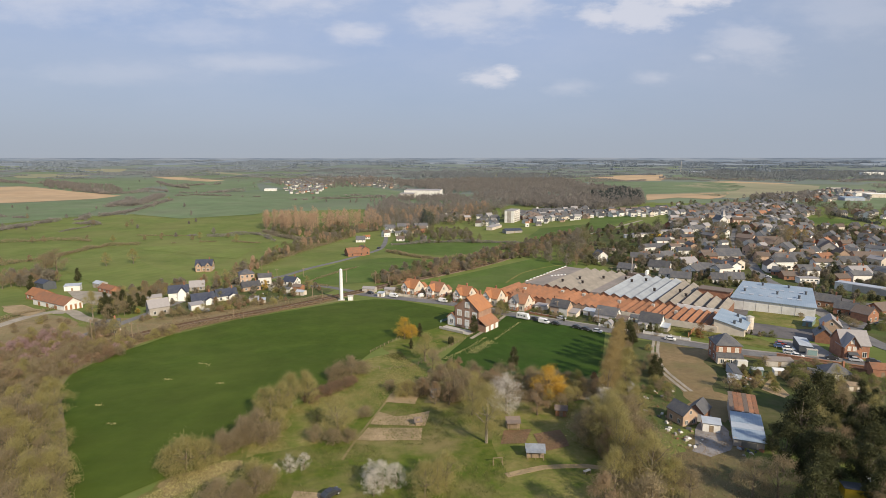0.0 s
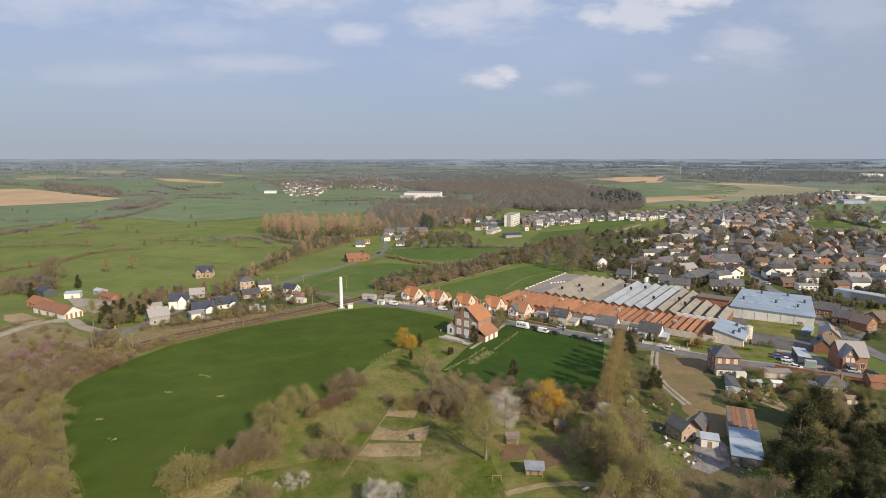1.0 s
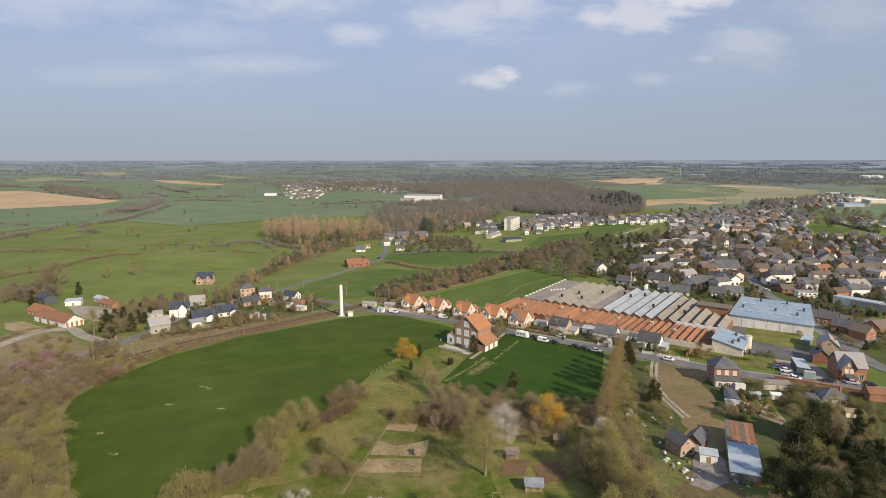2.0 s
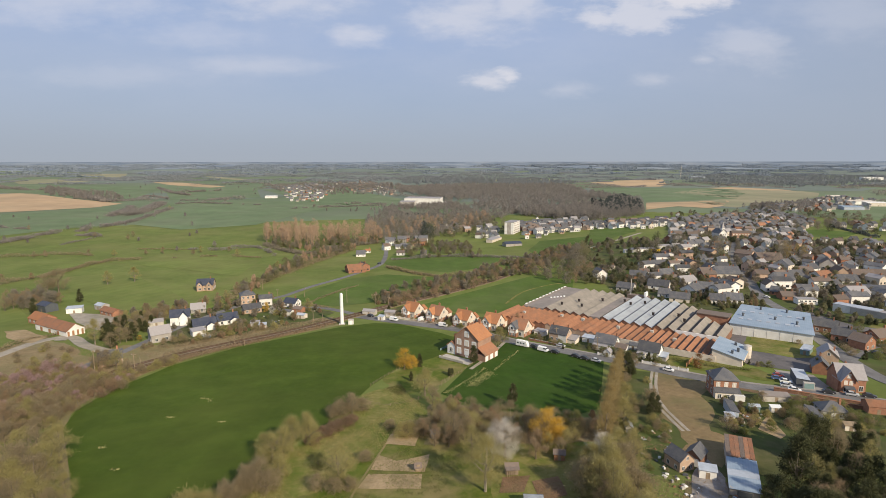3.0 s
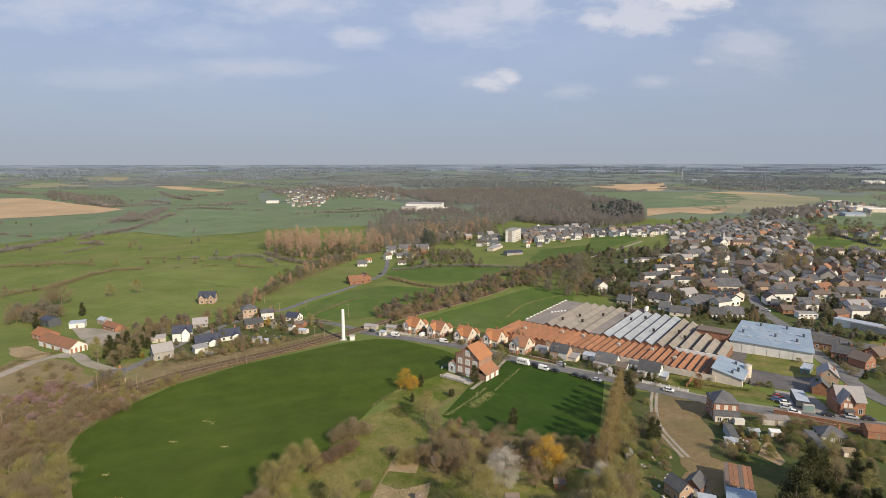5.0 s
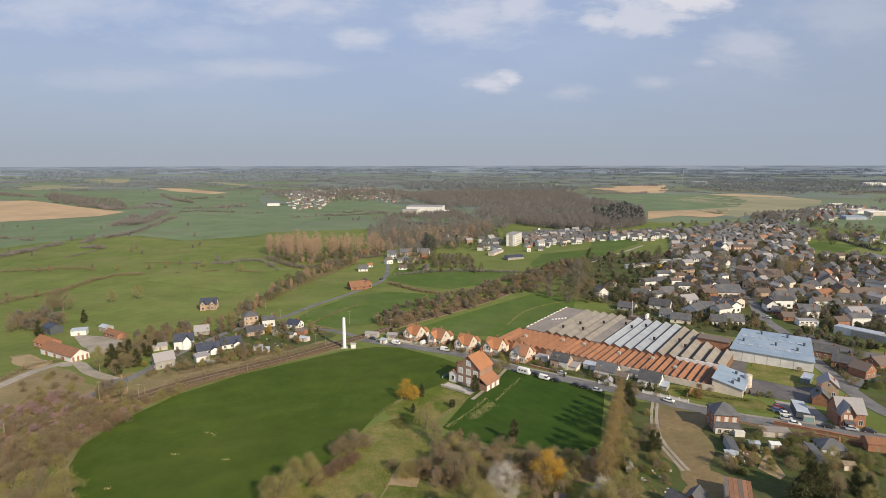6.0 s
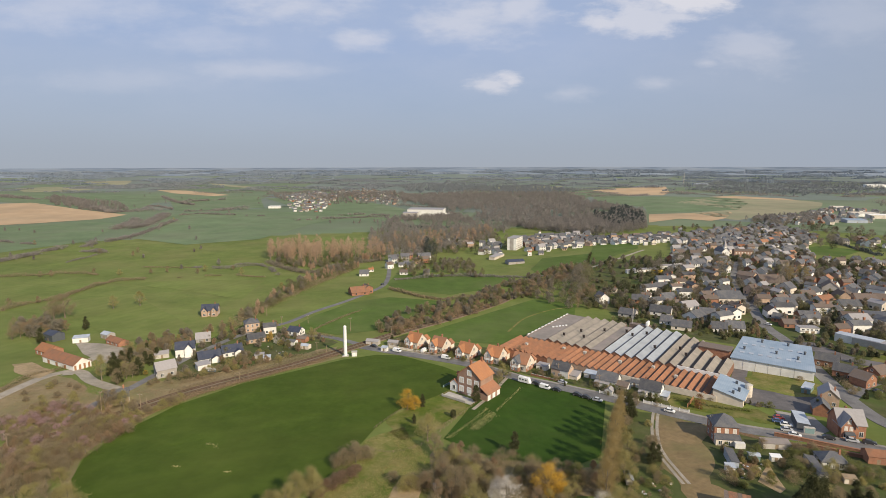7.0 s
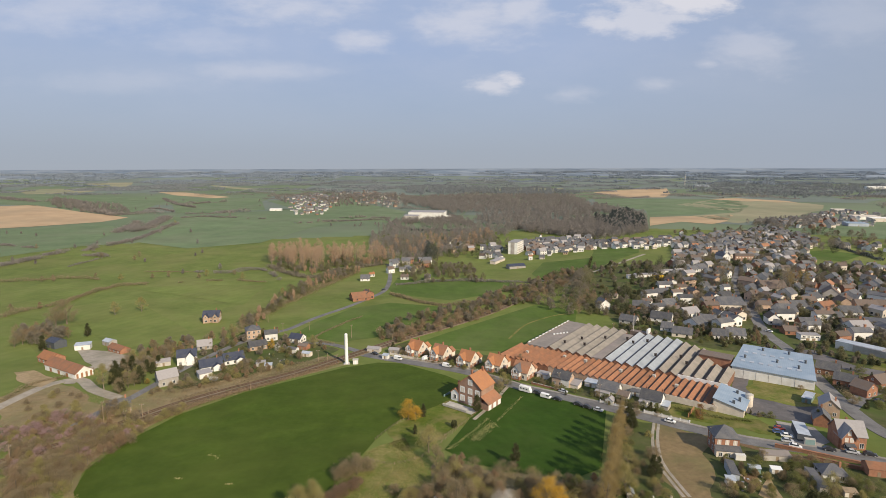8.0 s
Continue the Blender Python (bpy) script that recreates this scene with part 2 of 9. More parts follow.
CREAM = mat("cream_render", (0.60, 0.53, 0.445), (0.68, 0.61, 0.525), 0.9, c3=(0.53, 0.47, 0.40), big=0.3, rnd=0.12)
GREY_WALL = mat("grey_render", (0.36, 0.335, 0.305), (0.44, 0.41, 0.38), 0.9, c3=(0.33, 0.30, 0.27), big=0.3, rnd=0.25)
TILE = mat("orange_tile", (0.315, 0.140, 0.066), (0.405, 0.190, 0.092), 1.6, c3=(0.30, 0.145, 0.08), big=0.25, bump=0.4, rows=(0, 0.35, 0.12), rnd=0.12)
TILE_OLD = mat("old_red_tile", (0.280, 0.130, 0.072), (0.360, 0.175, 0.100), 1.4, c3=(0.230, 0.135, 0.088), big=0.25, bump=0.4, rnd=0.2)
TILE_BROWN = mat("brown_tile", (0.12, 0.098, 0.085), (0.165, 0.132, 0.115), 1.4, c3=(0.15, 0.11, 0.085), big=0.25, bump=0.4, rnd=0.25)
SLATE = mat("slate", (0.068, 0.070, 0.080), (0.105, 0.106, 0.115), 1.8, rough=0.6, c3=(0.13, 0.125, 0.12), big=0.2, bump=0.3, rnd=0.3)
SLATE_BLUE = mat("blue_black_tile", (0.035, 0.042, 0.068), (0.055, 0.064, 0.095), 1.8, rough=0.5, c3=(0.07, 0.075, 0.095), big=0.2, bump=0.3)
SLATE_PALE = mat("pale_slate", (0.27, 0.255, 0.255), (0.34, 0.32, 0.32), 1.2, rough=0.6, c3=(0.30, 0.28, 0.28), big=0.3, bump=0.2)
METAL_BLUE = mat("blue_grey_sheet", (0.215, 0.285, 0.370), (0.280, 0.350, 0.435), 0.35, rough=0.65, c3=(0.31, 0.375, 0.455), big=0.4, rows=(0, 0.6, 0.10))
SAW_ORANGE = mat("orange_shed_tile", (0.268, 0.122, 0.064), (0.345, 0.162, 0.088), 0.9, c3=(0.225, 0.118, 0.072), big=0.35, bump=0.4, rnd=0.16)
SAW_BEIGE = mat("beige_fibre_cement", (0.25, 0.222, 0.188), (0.31, 0.275, 0.235), 0.6, c3=(0.22, 0.20, 0.17), big=0.4, rnd=0.08)
SAW_SILVER = mat("silver_sheet", (0.31, 0.335, 0.36), (0.38, 0.405, 0.43), 0.5, rough=0.5, c3=(0.28, 0.30, 0.325), big=0.4, rnd=0.06)
# near black: shade painted on the steep saw faces; also colours the vents
SAW_DARK = mat("saw_shade_vent_dark", (0.045, 0.036, 0.032), (0.070, 0.055, 0.048), 0.7, rough=0.7, c3=(0.055, 0.045, 0.04), big=0.3)
FLAT_ROOF = mat("weathered_felt", (0.24, 0.205, 0.185), (0.30, 0.26, 0.235), 0.4, c3=(0.21, 0.19, 0.17), big=0.4)
CONCRETE = mat("concrete", (0.42, 0.39, 0.35), (0.52, 0.49, 0.44), 0.8, c3=(0.36, 0.34, 0.31), big=0.3, bump=0.1)
TIMBER = mat("weathered_timber", (0.25, 0.185, 0.12), (0.34, 0.26, 0.175), 2.5, c3=(0.21, 0.165, 0.12), big=0.3, bump=0.2)
TIMBER_RED = mat("stained_timber", (0.30, 0.15, 0.075), (0.38, 0.20, 0.105), 2.5, c3=(0.25, 0.135, 0.08), big=0.3, bump=0.2)
PAINT_WHITE = mat("white_paint", (0.74, 0.74, 0.73), (0.80, 0.80, 0.79), 1.5, rough=0.5, c3=(0.68, 0.68, 0.66), big=0.3)
STEEL_WHITE = mat("white_steel", (0.76, 0.76, 0.75), (0.82, 0.82, 0.81), 0.8, rough=0.45, c3=(0.70, 0.69, 0.67), big=0.4)
SHEET_PALE = mat("pale_sheet", (0.360, 0.400, 0.460), (0.450, 0.490, 0.550), 0.8, rough=0.55, c3=(0.310, 0.340, 0.390), big=0.3)
FELT_BLUE = mat("blue_grey_felt", (0.19, 0.215, 0.255), (0.25, 0.275, 0.32), 1.4, rough=0.8, c3=(0.17, 0.18, 0.20), big=0.4)
SHEET_DARK = mat("dark_sheet", (0.075, 0.082, 0.095), (0.105, 0.112, 0.125), 0.8, rough=0.5, c3=(0.09, 0.10, 0.11), big=0.3)
SHEET_TEAL = mat("teal_glazing", (0.16, 0.24, 0.24), (0.22, 0.31, 0.31), 0.8, rough=0.25)
YELLOW = mat("yellow_paint", (0.58, 0.37, 0.03), (0.66, 0.44, 0.05), 1.2, rough=0.5, c3=(0.5, 0.33, 0.04), big=0.3)
TARP_BLUE = mat("blue_sheet", (0.07, 0.19, 0.36), (0.10, 0.25, 0.44), 1.2, rough=0.5)
GLASS = mat("window_glass", (0.035, 0.040, 0.048), (0.055, 0.062, 0.070), 0.6, rough=0.12, spec=0.6)
TYRE = mat("tyre", (0.02, 0.02, 0.02), (0.03, 0.03, 0.03), 5, rough=0.9)
BARK = mat("bark", (0.14, 0.105, 0.075), (0.21, 0.165, 0.12), 3, bump=0.5, c3=(0.17, 0.16, 0.12), big=0.3)
BARK_PALE = mat("pale_bark", (0.190, 0.160, 0.120), (0.265, 0.228, 0.172), 3, bump=0.4, c3=(0.17, 0.155, 0.12), big=0.3)
L_BARE = leafy("bare_twigs", (0.232, 0.184, 0.112), (0.322, 0.262, 0.162))
L_BROWN = leafy("reddish_twigs", (0.262, 0.188, 0.118), (0.345, 0.256, 0.162))
L_OLIVE = leafy("budding_twigs", (0.27, 0.235, 0.098), (0.37, 0.325, 0.14))
L_POPLAR = leafy("poplar_buds", (0.265, 0.200, 0.088), (0.360, 0.278, 0.128))
L_GREEN = leafy("young_leaves", (0.15, 0.16, 0.055), (0.21, 0.215, 0.08))
L_GOLD = leafy("golden_willow_twigs", (0.46, 0.29, 0.05), (0.58, 0.38, 0.075))
L_BLOSSOM = leafy("white_blossom", (0.44, 0.40, 0.35), (0.70, 0.65, 0.58), 0.42)
L_PINK = leafy("pink_blossom", (0.34, 0.23, 0.22), (0.42, 0.30, 0.28), 0.25)
L_DARK = leafy("conifer_needles", (0.048, 0.054, 0.024), (0.082, 0.084, 0.038), 0.35, 0.1)
L_RUST = leafy("rusty_conifer", (0.20, 0.105, 0.045), (0.26, 0.14, 0.06), 0.3, 0.1)
L_REDDISH = leafy("red_shrub_twigs", (0.205, 0.140, 0.092), (0.265, 0.185, 0.122))
L_TOWN_DARK = leafy("garden_evergreen", (0.070, 0.078, 0.042), (0.112, 0.116, 0.062), 0.3, 0.15)
# far woods and conifers: some haze greyed into the foliage colour
L_FAR = leafy("far_wood_twigs_hazed", (0.165, 0.150, 0.136), (0.318, 0.286, 0.254), 0.14, 0.36, 0.10)
L_FAR_DARK = leafy("far_conifers_hazed", (0.060, 0.074, 0.070), (0.102, 0.114, 0.106), 0.25, 0.1, 0.1)
L_FAR_BROWN = leafy("far_poplar_twigs", (0.36, 0.250, 0.170), (0.45, 0.325, 0.225), 0.3, 0.3, 0.03)
CAR_PAINTS = [mat("car_" + n, c, tuple(min(1, v * 1.15 + 0.01) for v in c), 1.0, rough=0.3, spec=0.6) for n, c in
              (("white", (0.72, 0.72, 0.71)), ("black", (0.03, 0.03, 0.035)), ("silver", (0.42, 0.43, 0.45)), ("red", (0.33, 0.05, 0.04)), ("blue", (0.06, 0.10, 0.22)))]
# twigs paler and bluer with distance: haze mixed into the colour
L_HAZY = leafy("hazed_twigs", (0.190, 0.206, 0.216), (0.268, 0.280, 0.284), 0.1, 0.3, 0.05)
L_HAZE_BLUE = leafy("hazed_woods", (0.205, 0.240, 0.280), (0.240, 0.275, 0.312), 0.12, 0.2, 0.01)
L_STRAW = leafy("straw_weeds", (0.40, 0.36, 0.16), (0.52, 0.47, 0.23))
CLINKER = mat("yard_clinker", (0.24, 0.225, 0.22), (0.33, 0.31, 0.305), 0.9, world_pos=True, c3=(0.20, 0.175, 0.15), big=0.15, bump=0.4)
# land at the horizon, its haze painted as blue-grey
BACK_HILL = mat("hazed_hills", (0.140, 0.180, 0.232), (0.215, 0.255, 0.305), 0.008, world_pos=True, c3=(0.270, 0.300, 0.335), big=0.5, rough=1.0, spec=0.0)

# ---- terrain ----
LIE_Y = (-400, 55, 122, 204, 238, 313, 408, 585, 816, 1224, 2000, 3300, 4900, 5100, 8000)
LIE_Z = (9.5, 8.2, 5.8, 1.2, 0.7, -2.7, -4.4, -7.5, -6.8, -4.8, 0, 20, 82, 60, 40)


def step01(a, b, x):
    t = min(1.0, max(0.0, (x - a) / (b - a)))
    return t * t * (3 - 2 * t)


def terrain(x, y):
    """Height of the land: it falls gently into the valley, rises under the town and again to the far hills."""
    r = math.hypot(x, y) if y > 0 else abs(x) * 0.3
    d = y if r < 816 else y + (r - y) * min(1.0, (r - 816) / 1200)
    z = float(np.interp(d, LIE_Y, LIE_Z))
    return z + 12 * step01(0.05, 0.45, x / max(y, 1.0)) * step01(326, 585, y) * (1 - step01(1200, 3000, r))


def spread(lo, hi, near_lo, near_hi, step):
    c = list(np.arange(near_lo, near_hi + 0.1, step))
    s = step
    while c[-1] < hi:
        s *= 1.10
        c.append(min(hi, c[-1] + s))
    s = step
    while c[0] > lo:
        s *= 1.10
        c.insert(0, max(lo, c[0] - s))
    return c


GX, GY = np.array(spread(-5200, 5200, -620, 620, 12)), np.array(spread(-700, 4830, -20, 860, 12))
GZ = np.array([[terrain(x, y) for x in GX] for y in GY])


def land(x, y):
    """Height of the ground sheet itself, between its corners."""
    i = int(min(max(np.searchsorted(GX, x) - 1, 0), len(GX) - 2))
    j = int(min(max(np.searchsorted(GY, y) - 1, 0), len(GY) - 2))
    s, t = (x - GX[i]) / (GX[i + 1] - GX[i]), (y - GY[j]) / (GY[j + 1] - GY[j])
    return float((GZ[j, i] * (1 - s) + GZ[j, i + 1] * s) * (1 - t) + (GZ[j + 1, i] * (1 - s) + GZ[j + 1, i + 1] * s) * t)


def lift(x, y, near):
    return near + 0.00010 * max(0.0, math.hypot(x, y) - 250)


# ---- mesh tools ----


class Shape:
    """Collects faces for one mesh."""

    def __init__(self):
        self.v, self.f = [], []

    def poly(self, *pts):
        n = len(self.v)
        self.v += [tuple(p) for p in pts]
        self.f.append(tuple(range(n, n + len(pts))))
        return self

    def hexa(self, b, t):
        """A solid from four bottom and four top corners."""
        n = len(self.v)
        self.v += [tuple(p) for p in (*b, *t)]
        self.f += [(n + 3, n + 2, n + 1, n), (n + 4, n + 5, n + 6, n + 7)] + [(n + i, n + (i + 1) % 4, n + 4 + (i + 1) % 4, n + 4 + i) for i in range(4)]
        return self

    def box(self, x0, x1, y0, y1, z0, z1, taper=0.0):
        t = taper
        return self.hexa([(x0, y0, z0), (x1, y0, z0), (x1, y1, z0), (x0, y1, z0)],
                         [(x0 + t, y0 + t, z1), (x1 - t, y0 + t, z1), (x1 - t, y1 - t, z1), (x0 + t, y1 - t, z1)])

    def tube(self, p, q, r0, r1, n=6):
        p, q = Vector(p), Vector(q)
        a = (q - p).normalized()
        u = a.orthogonal().normalized()
        w = a.cross(u)
        k = len(self.v)
        for c, r in ((p, r0), (q, r1)):
            self.v += [tuple(c + r * (math.cos(2 * math.pi * i / n) * u + math.sin(2 * math.pi * i / n) * w)) for i in range(n)]
        self.f += [(k + i, k + (i + 1) % n, k + n + (i + 1) % n, k + n + i) for i in range(n)]
        self.f += [tuple(range(k + n - 1, k - 1, -1)), tuple(range(k + n, k + 2 * n))]
        return self

    def mesh(self, name, material):
        me = bpy.data.meshes.new(name)
        me.from_pydata(self.v, [], self.f)
        me.materials.append(material)
        me.update()
        return me


def part(name, shape, material, parent=None, label="", at=None):
    """One mesh object, under its thing if given; shape: a Shape or a ready mesh."""
    me = shape if isinstance(shape, bpy.types.Mesh) else shape.mesh(name, material)
    ob = new(name, me)
    if parent:
        ob.parent = parent
    if at:
        ob.matrix_basis = at
    if label:
        tagged(ob, label)
    return ob


def thing(name, label, category, x, y, rot=0.0, group="", kind="", dz=0.0, size=1.0):
    """An Empty at the base of a thing that stands on the land."""
    e = new(name)
    e.empty_display_size = 0.2
    e.matrix_basis = pose(x, y, terrain(x, y) + dz, 0, 0, rot) @ Matrix.Scale(size, 4)
    return tagged(e, label, category, group, kind)


def inside(x, y, pts):
    hit = False
    for (x0, y0), (x1, y1) in zip(pts, [*pts[1:], pts[0]]):
        if (y0 > y) != (y1 > y) and x < x0 + (y - y0) / (y1 - y0) * (x1 - x0):
            hit = not hit
    return hit


def smooth_line(pts, step):
    """A rounded line through the points, cut at even steps."""
    out, n = [], len(pts)
    for i in range(n - 1):
        p = [Vector(pts[max(0, min(n - 1, i + k))]) for k in (-1, 0, 1, 2)]
        m = max(1, int((p[2] - p[1]).length / step))
        for j in range(m):
            t = j / m
            out.append(0.5 * ((2 * p[1]) + (p[2] - p[0]) * t + (2 * p[0] - 5 * p[1] + 4 * p[2] - p[3]) * t * t + (3 * p[1] - p[0] - 3 * p[2] + p[3]) * t ** 3))
    return out + [Vector(pts[-1])]


def patch(name, pts, material, label, category, near=0.05, step=12.0, wobble=0.6, kind="structure"):
    """A piece of land: an outline with a slightly uneven edge, laid on the terrain."""
    rim = []
    for (x0, y0), (x1, y1) in zip(pts, [*pts[1:], pts[0]]):
        n = max(1, int(math.hypot(x1 - x0, y1 - y0) / step))
        for i in range(n):
            x, y = x0 + (x1 - x0) * i / n, y0 + (y1 - y0) * i / n
            rim.append((x + wobble * noise.noise((x * 0.11, y * 0.11, 1.0)), y + wobble * noise.noise((x * 0.11, y * 0.11, 7.0))))
    bm = bmesh.new()
    bm.faces.new([bm.verts.new((x, y, 0)) for x, y in rim])
    bmesh.ops.triangulate(bm, faces=bm.faces[:])
    for axis in (0, 1):
        lo, hi = min(p[axis] for p in rim), max(p[axis] for p in rim)
        no = (1, 0, 0) if axis == 0 else (0, 1, 0)
        grid = GX if axis == 0 else GY
        for c in grid[(grid > lo) & (grid < hi)]:
            bmesh.ops.bisect_plane(bm, geom=bm.verts[:] + bm.edges[:] + bm.faces[:], plane_co=(c, 0, 0) if axis == 0 else (0, c, 0), plane_no=no)
    for v in bm.verts:
        v.co.z = land(v.co.x, v.co.y) + lift(v.co.x, v.co.y, near)
    for f in bm.faces:
        f.normal_update()
        if f.normal.z < 0:
            f.normal_flip()
    me = bpy.data.meshes.new(name)
    bm.to_mesh(me)
    bm.free()
    me.materials.append(material)
    return tagged(new(name, me), label, category, kind=kind)


def strip(name, pts, width, material, label, category, near=0.1, offset=0.0, height=0.0, step=5.0, kind="structure"):
    """A road, track or path along a line; with height it is a raised slab with sides."""
    line = smooth_line(pts, step)
    s = Shape()
    rows = []
    for i, p in enumerate(line):
        d = (line[min(i + 1, len(line) - 1)] - line[max(i - 1, 0)]).normalized()
        nrm = Vector((-d.y, d.x))
        row = []
        for k in (-0.5, 0.5):
            q = p + nrm * (offset + k * width)
            z = land(q.x, q.y) + lift(q.x, q.y, near)
            row.append((q.x, q.y, z + height))
        rows.append(row)
    n = len(s.v)
    for a, b in rows:
        s.v += [a, b, (a[0], a[1], a[2] - height - 0.15), (b[0], b[1], b[2] - height - 0.15)]
    for i in range(len(rows) - 1):
        j = n + 4 * i
        s.f += [(j, j + 4, j + 5, j + 1), (j, j + 2, j + 6, j + 4), (j + 1, j + 5, j + 7, j + 3)]
    me = s.mesh(name, material)
    ob = tagged(new(name, me), label, category, kind=kind)
    bm = bmesh.new()
    bm.from_mesh(me)
    bmesh.ops.recalc_face_normals(bm, faces=bm.faces[:])
    if sum(f.normal.z for f in bm.faces) < 0:
        bmesh.ops.reverse_faces(bm, faces=bm.faces[:])
    bm.to_mesh(me)
    bm.free()
    return ob

# ---- ground: one sheet to the horizon ----


ground_mesh = Shape()
ground_mesh.v = [(x, y, GZ[j, i]) for j, y in enumerate(GY) for i, x in enumerate(GX)]
nx = len(GX)
ground_mesh.f = [(j * nx + i, j * nx + i + 1, (j + 1) * nx + i + 1, (j + 1) * nx + i) for j in range(len(GY) - 1) for i in range(nx - 1)]
ground = part("ground", ground_mesh, PASTURE)
# beyond about 900 m the sheet takes the green with haze in it
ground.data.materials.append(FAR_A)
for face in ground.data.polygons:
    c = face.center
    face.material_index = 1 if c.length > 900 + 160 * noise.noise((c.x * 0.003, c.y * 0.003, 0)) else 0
tagged(ground, "green grassland of a wide shallow valley", "ground", kind="structure")

# wooded ridges that close the view, horizon haze painted in as blue-grey
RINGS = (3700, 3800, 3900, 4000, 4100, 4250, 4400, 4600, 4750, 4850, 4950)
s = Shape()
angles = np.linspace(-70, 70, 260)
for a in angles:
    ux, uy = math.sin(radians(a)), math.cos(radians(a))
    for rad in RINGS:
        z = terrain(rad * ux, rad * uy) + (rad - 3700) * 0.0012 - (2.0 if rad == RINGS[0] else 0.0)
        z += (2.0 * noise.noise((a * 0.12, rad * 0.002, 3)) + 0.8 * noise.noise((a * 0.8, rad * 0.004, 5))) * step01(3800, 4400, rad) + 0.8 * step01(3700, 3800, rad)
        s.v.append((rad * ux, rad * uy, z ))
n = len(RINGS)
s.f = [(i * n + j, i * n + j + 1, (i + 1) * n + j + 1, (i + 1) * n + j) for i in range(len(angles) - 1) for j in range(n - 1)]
tagged(part("backdrop", s, BACK_HILL), "far wooded plain with blue-grey haze in its colour", "hills", kind="structure")

# ---- fields ----
BIG_FIELD = [(-117.8, 158.5), (-123.8, 174.1), (-122.7, 194.4), (-114, 219.1), (-94.9, 243.6), (-54.8, 280), (-38, 288.5), (-24.1, 287), (-1.1, 268), (7.7, 258.1), (1.5, 235.6), (-3.9, 228.7), (-19.4, 214.5), (-27.4, 196.4), (-34, 169.6), (-40.3, 153.8),
             (-49.8, 139.4), (-51, 122.7), (-56.3, 110.6), (-61.4, 104.3), (-65.6, 99.3), (-63.9, 86.5), (-68.9, 86.5), (-76.2, 100.3), (-89.6, 121.3), (-104.6, 141.3)]
patch("crop_field", BIG_FIELD, CROP, "large dark green field of young winter crop", "field", near=0.10)
PLOT = [(-0.6, 188), (9.5, 215.7), (32.6, 262.2), (40.8, 251.1), (55, 240.9), (71.2, 231.9), (63.3, 206.2), (53.3, 175.2), (41, 166.8), (24.8, 171.2), (9.9, 177.4)]
patch("crop_field", PLOT, CROP_RIGHT, "small dark green crop plot beside the road", "field", near=0.10)
patch("lawn", [(-22.8, 207.4), (-5.1, 233.5), (-1, 240), (14.3, 217.4), (0.1, 199.9), (-10.3, 186.6), (-21.1, 191.1)], GRASS, "mown grass with trees behind the brick house", "lawn", near=0.06, step=4.0, wobble=5.0)
patch("rough_meadow", [(-29.1, 186.2), (-17.8, 196.4), (-4.5, 174.1), (2.7, 153.8), (-14.2, 153.8), (-20.6, 139.4), (-30.2, 121.3), (-47.1, 116), (-46.5, 134), (-37.2, 151.6)], ROUGH, "rough pale grass with shrubs beside the crop", "meadow", near=0.06, step=4.0, wobble=5.0)
patch("dry_strip", [(-61.2, 97.4), (-55.6, 109.2), (-48.6, 114.7), (-45.8, 112.2), (-50.4, 103.2), (-54.3, 96.5)], DRY, "strip of dry brown grass along the field edge", "meadow", near=0.09, step=1.5, wobble=7.0)
patch("meadow", [(-64, 96.5), (-58.2, 106.9), (-51.3, 119.9), (-49.7, 136.8), (-39.9, 152.5), (-27, 186.2), (-12.9, 186.2), (-6.8, 158.4), (6.2, 158.4), (16.2, 153.8), (31.3, 145.2), (14.1, 108.7), (9, 80.8), (-45.2, 80.8)], GRASS, "green orchard meadow with garden plots", "meadow", near=0.05, step=4.0, wobble=5.0)
patch("meadow", [(15.3, 145.2), (44, 145.2), (48.3, 108.7), (35.1, 80.8), (8, 80.8), (11.5, 106.5)], ROUGH, "rough grass between bare trees and garden huts", "meadow", near=0.055, step=4.0, wobble=5.0)
patch("waste_ground", [(86.5, 210.3), (101.1, 200.3), (89.5, 170.7), (84.2, 155.3), (85.4, 149.2), (71.5, 147.1), (71.2, 156.8), (73.2, 172.5), (80.7, 196.3)], WASTE, "bare brown plot with dry grass by the road", "waste ground", near=0.07, step=4.0, wobble=5.0)
patch("waste_ground", [(70.5, 148), (86, 150), (82, 141), (75, 134.5), (71, 138), (67, 143)], WASTE, "bare brown earth round the smallholding", "waste ground", near=0.09, step=2.5, wobble=3.0)
patch("waste_ground", [(62.2, 127.3), (72.8, 127.3), (69.8, 111), (71.1, 102.2), (59.1, 86.4), (29.4, 86.5), (38.8, 102.2), (49.3, 111)], PADDOCK, "trampled dry paddock with brown earth patches", "paddock", near=0.06, step=4.0, wobble=5.0)
patch("lawn", [(97.9, 230.7), (113.9, 224.9), (133.3, 206.4), (132.9, 198), (116, 207.9), (95, 217.6)], GRASS, "green verge between the road and works yard", "lawn", near=0.06, step=4.0, wobble=5.0)
patch("lawn", [(149.3, 260.1), (157.1, 265.1), (174.1, 247.7), (173.5, 239.1), (167.7, 229.2), (157.7, 226.8), (139.9, 239)], ROUGH, "yellowish lawn in front of the blue-roofed hall", "lawn", near=0.11, step=4.0, wobble=5.0)
patch("works_yard", [(147.1, 267.6), (152.9, 265.1), (145, 252.2), (164.5, 235.2), (169.2, 232.8), (151.7, 210.5), (140.1, 214), (129.1, 219.4), (124.2, 230.8)], YARD, "grey asphalt works yard", "yard", near=0.08)
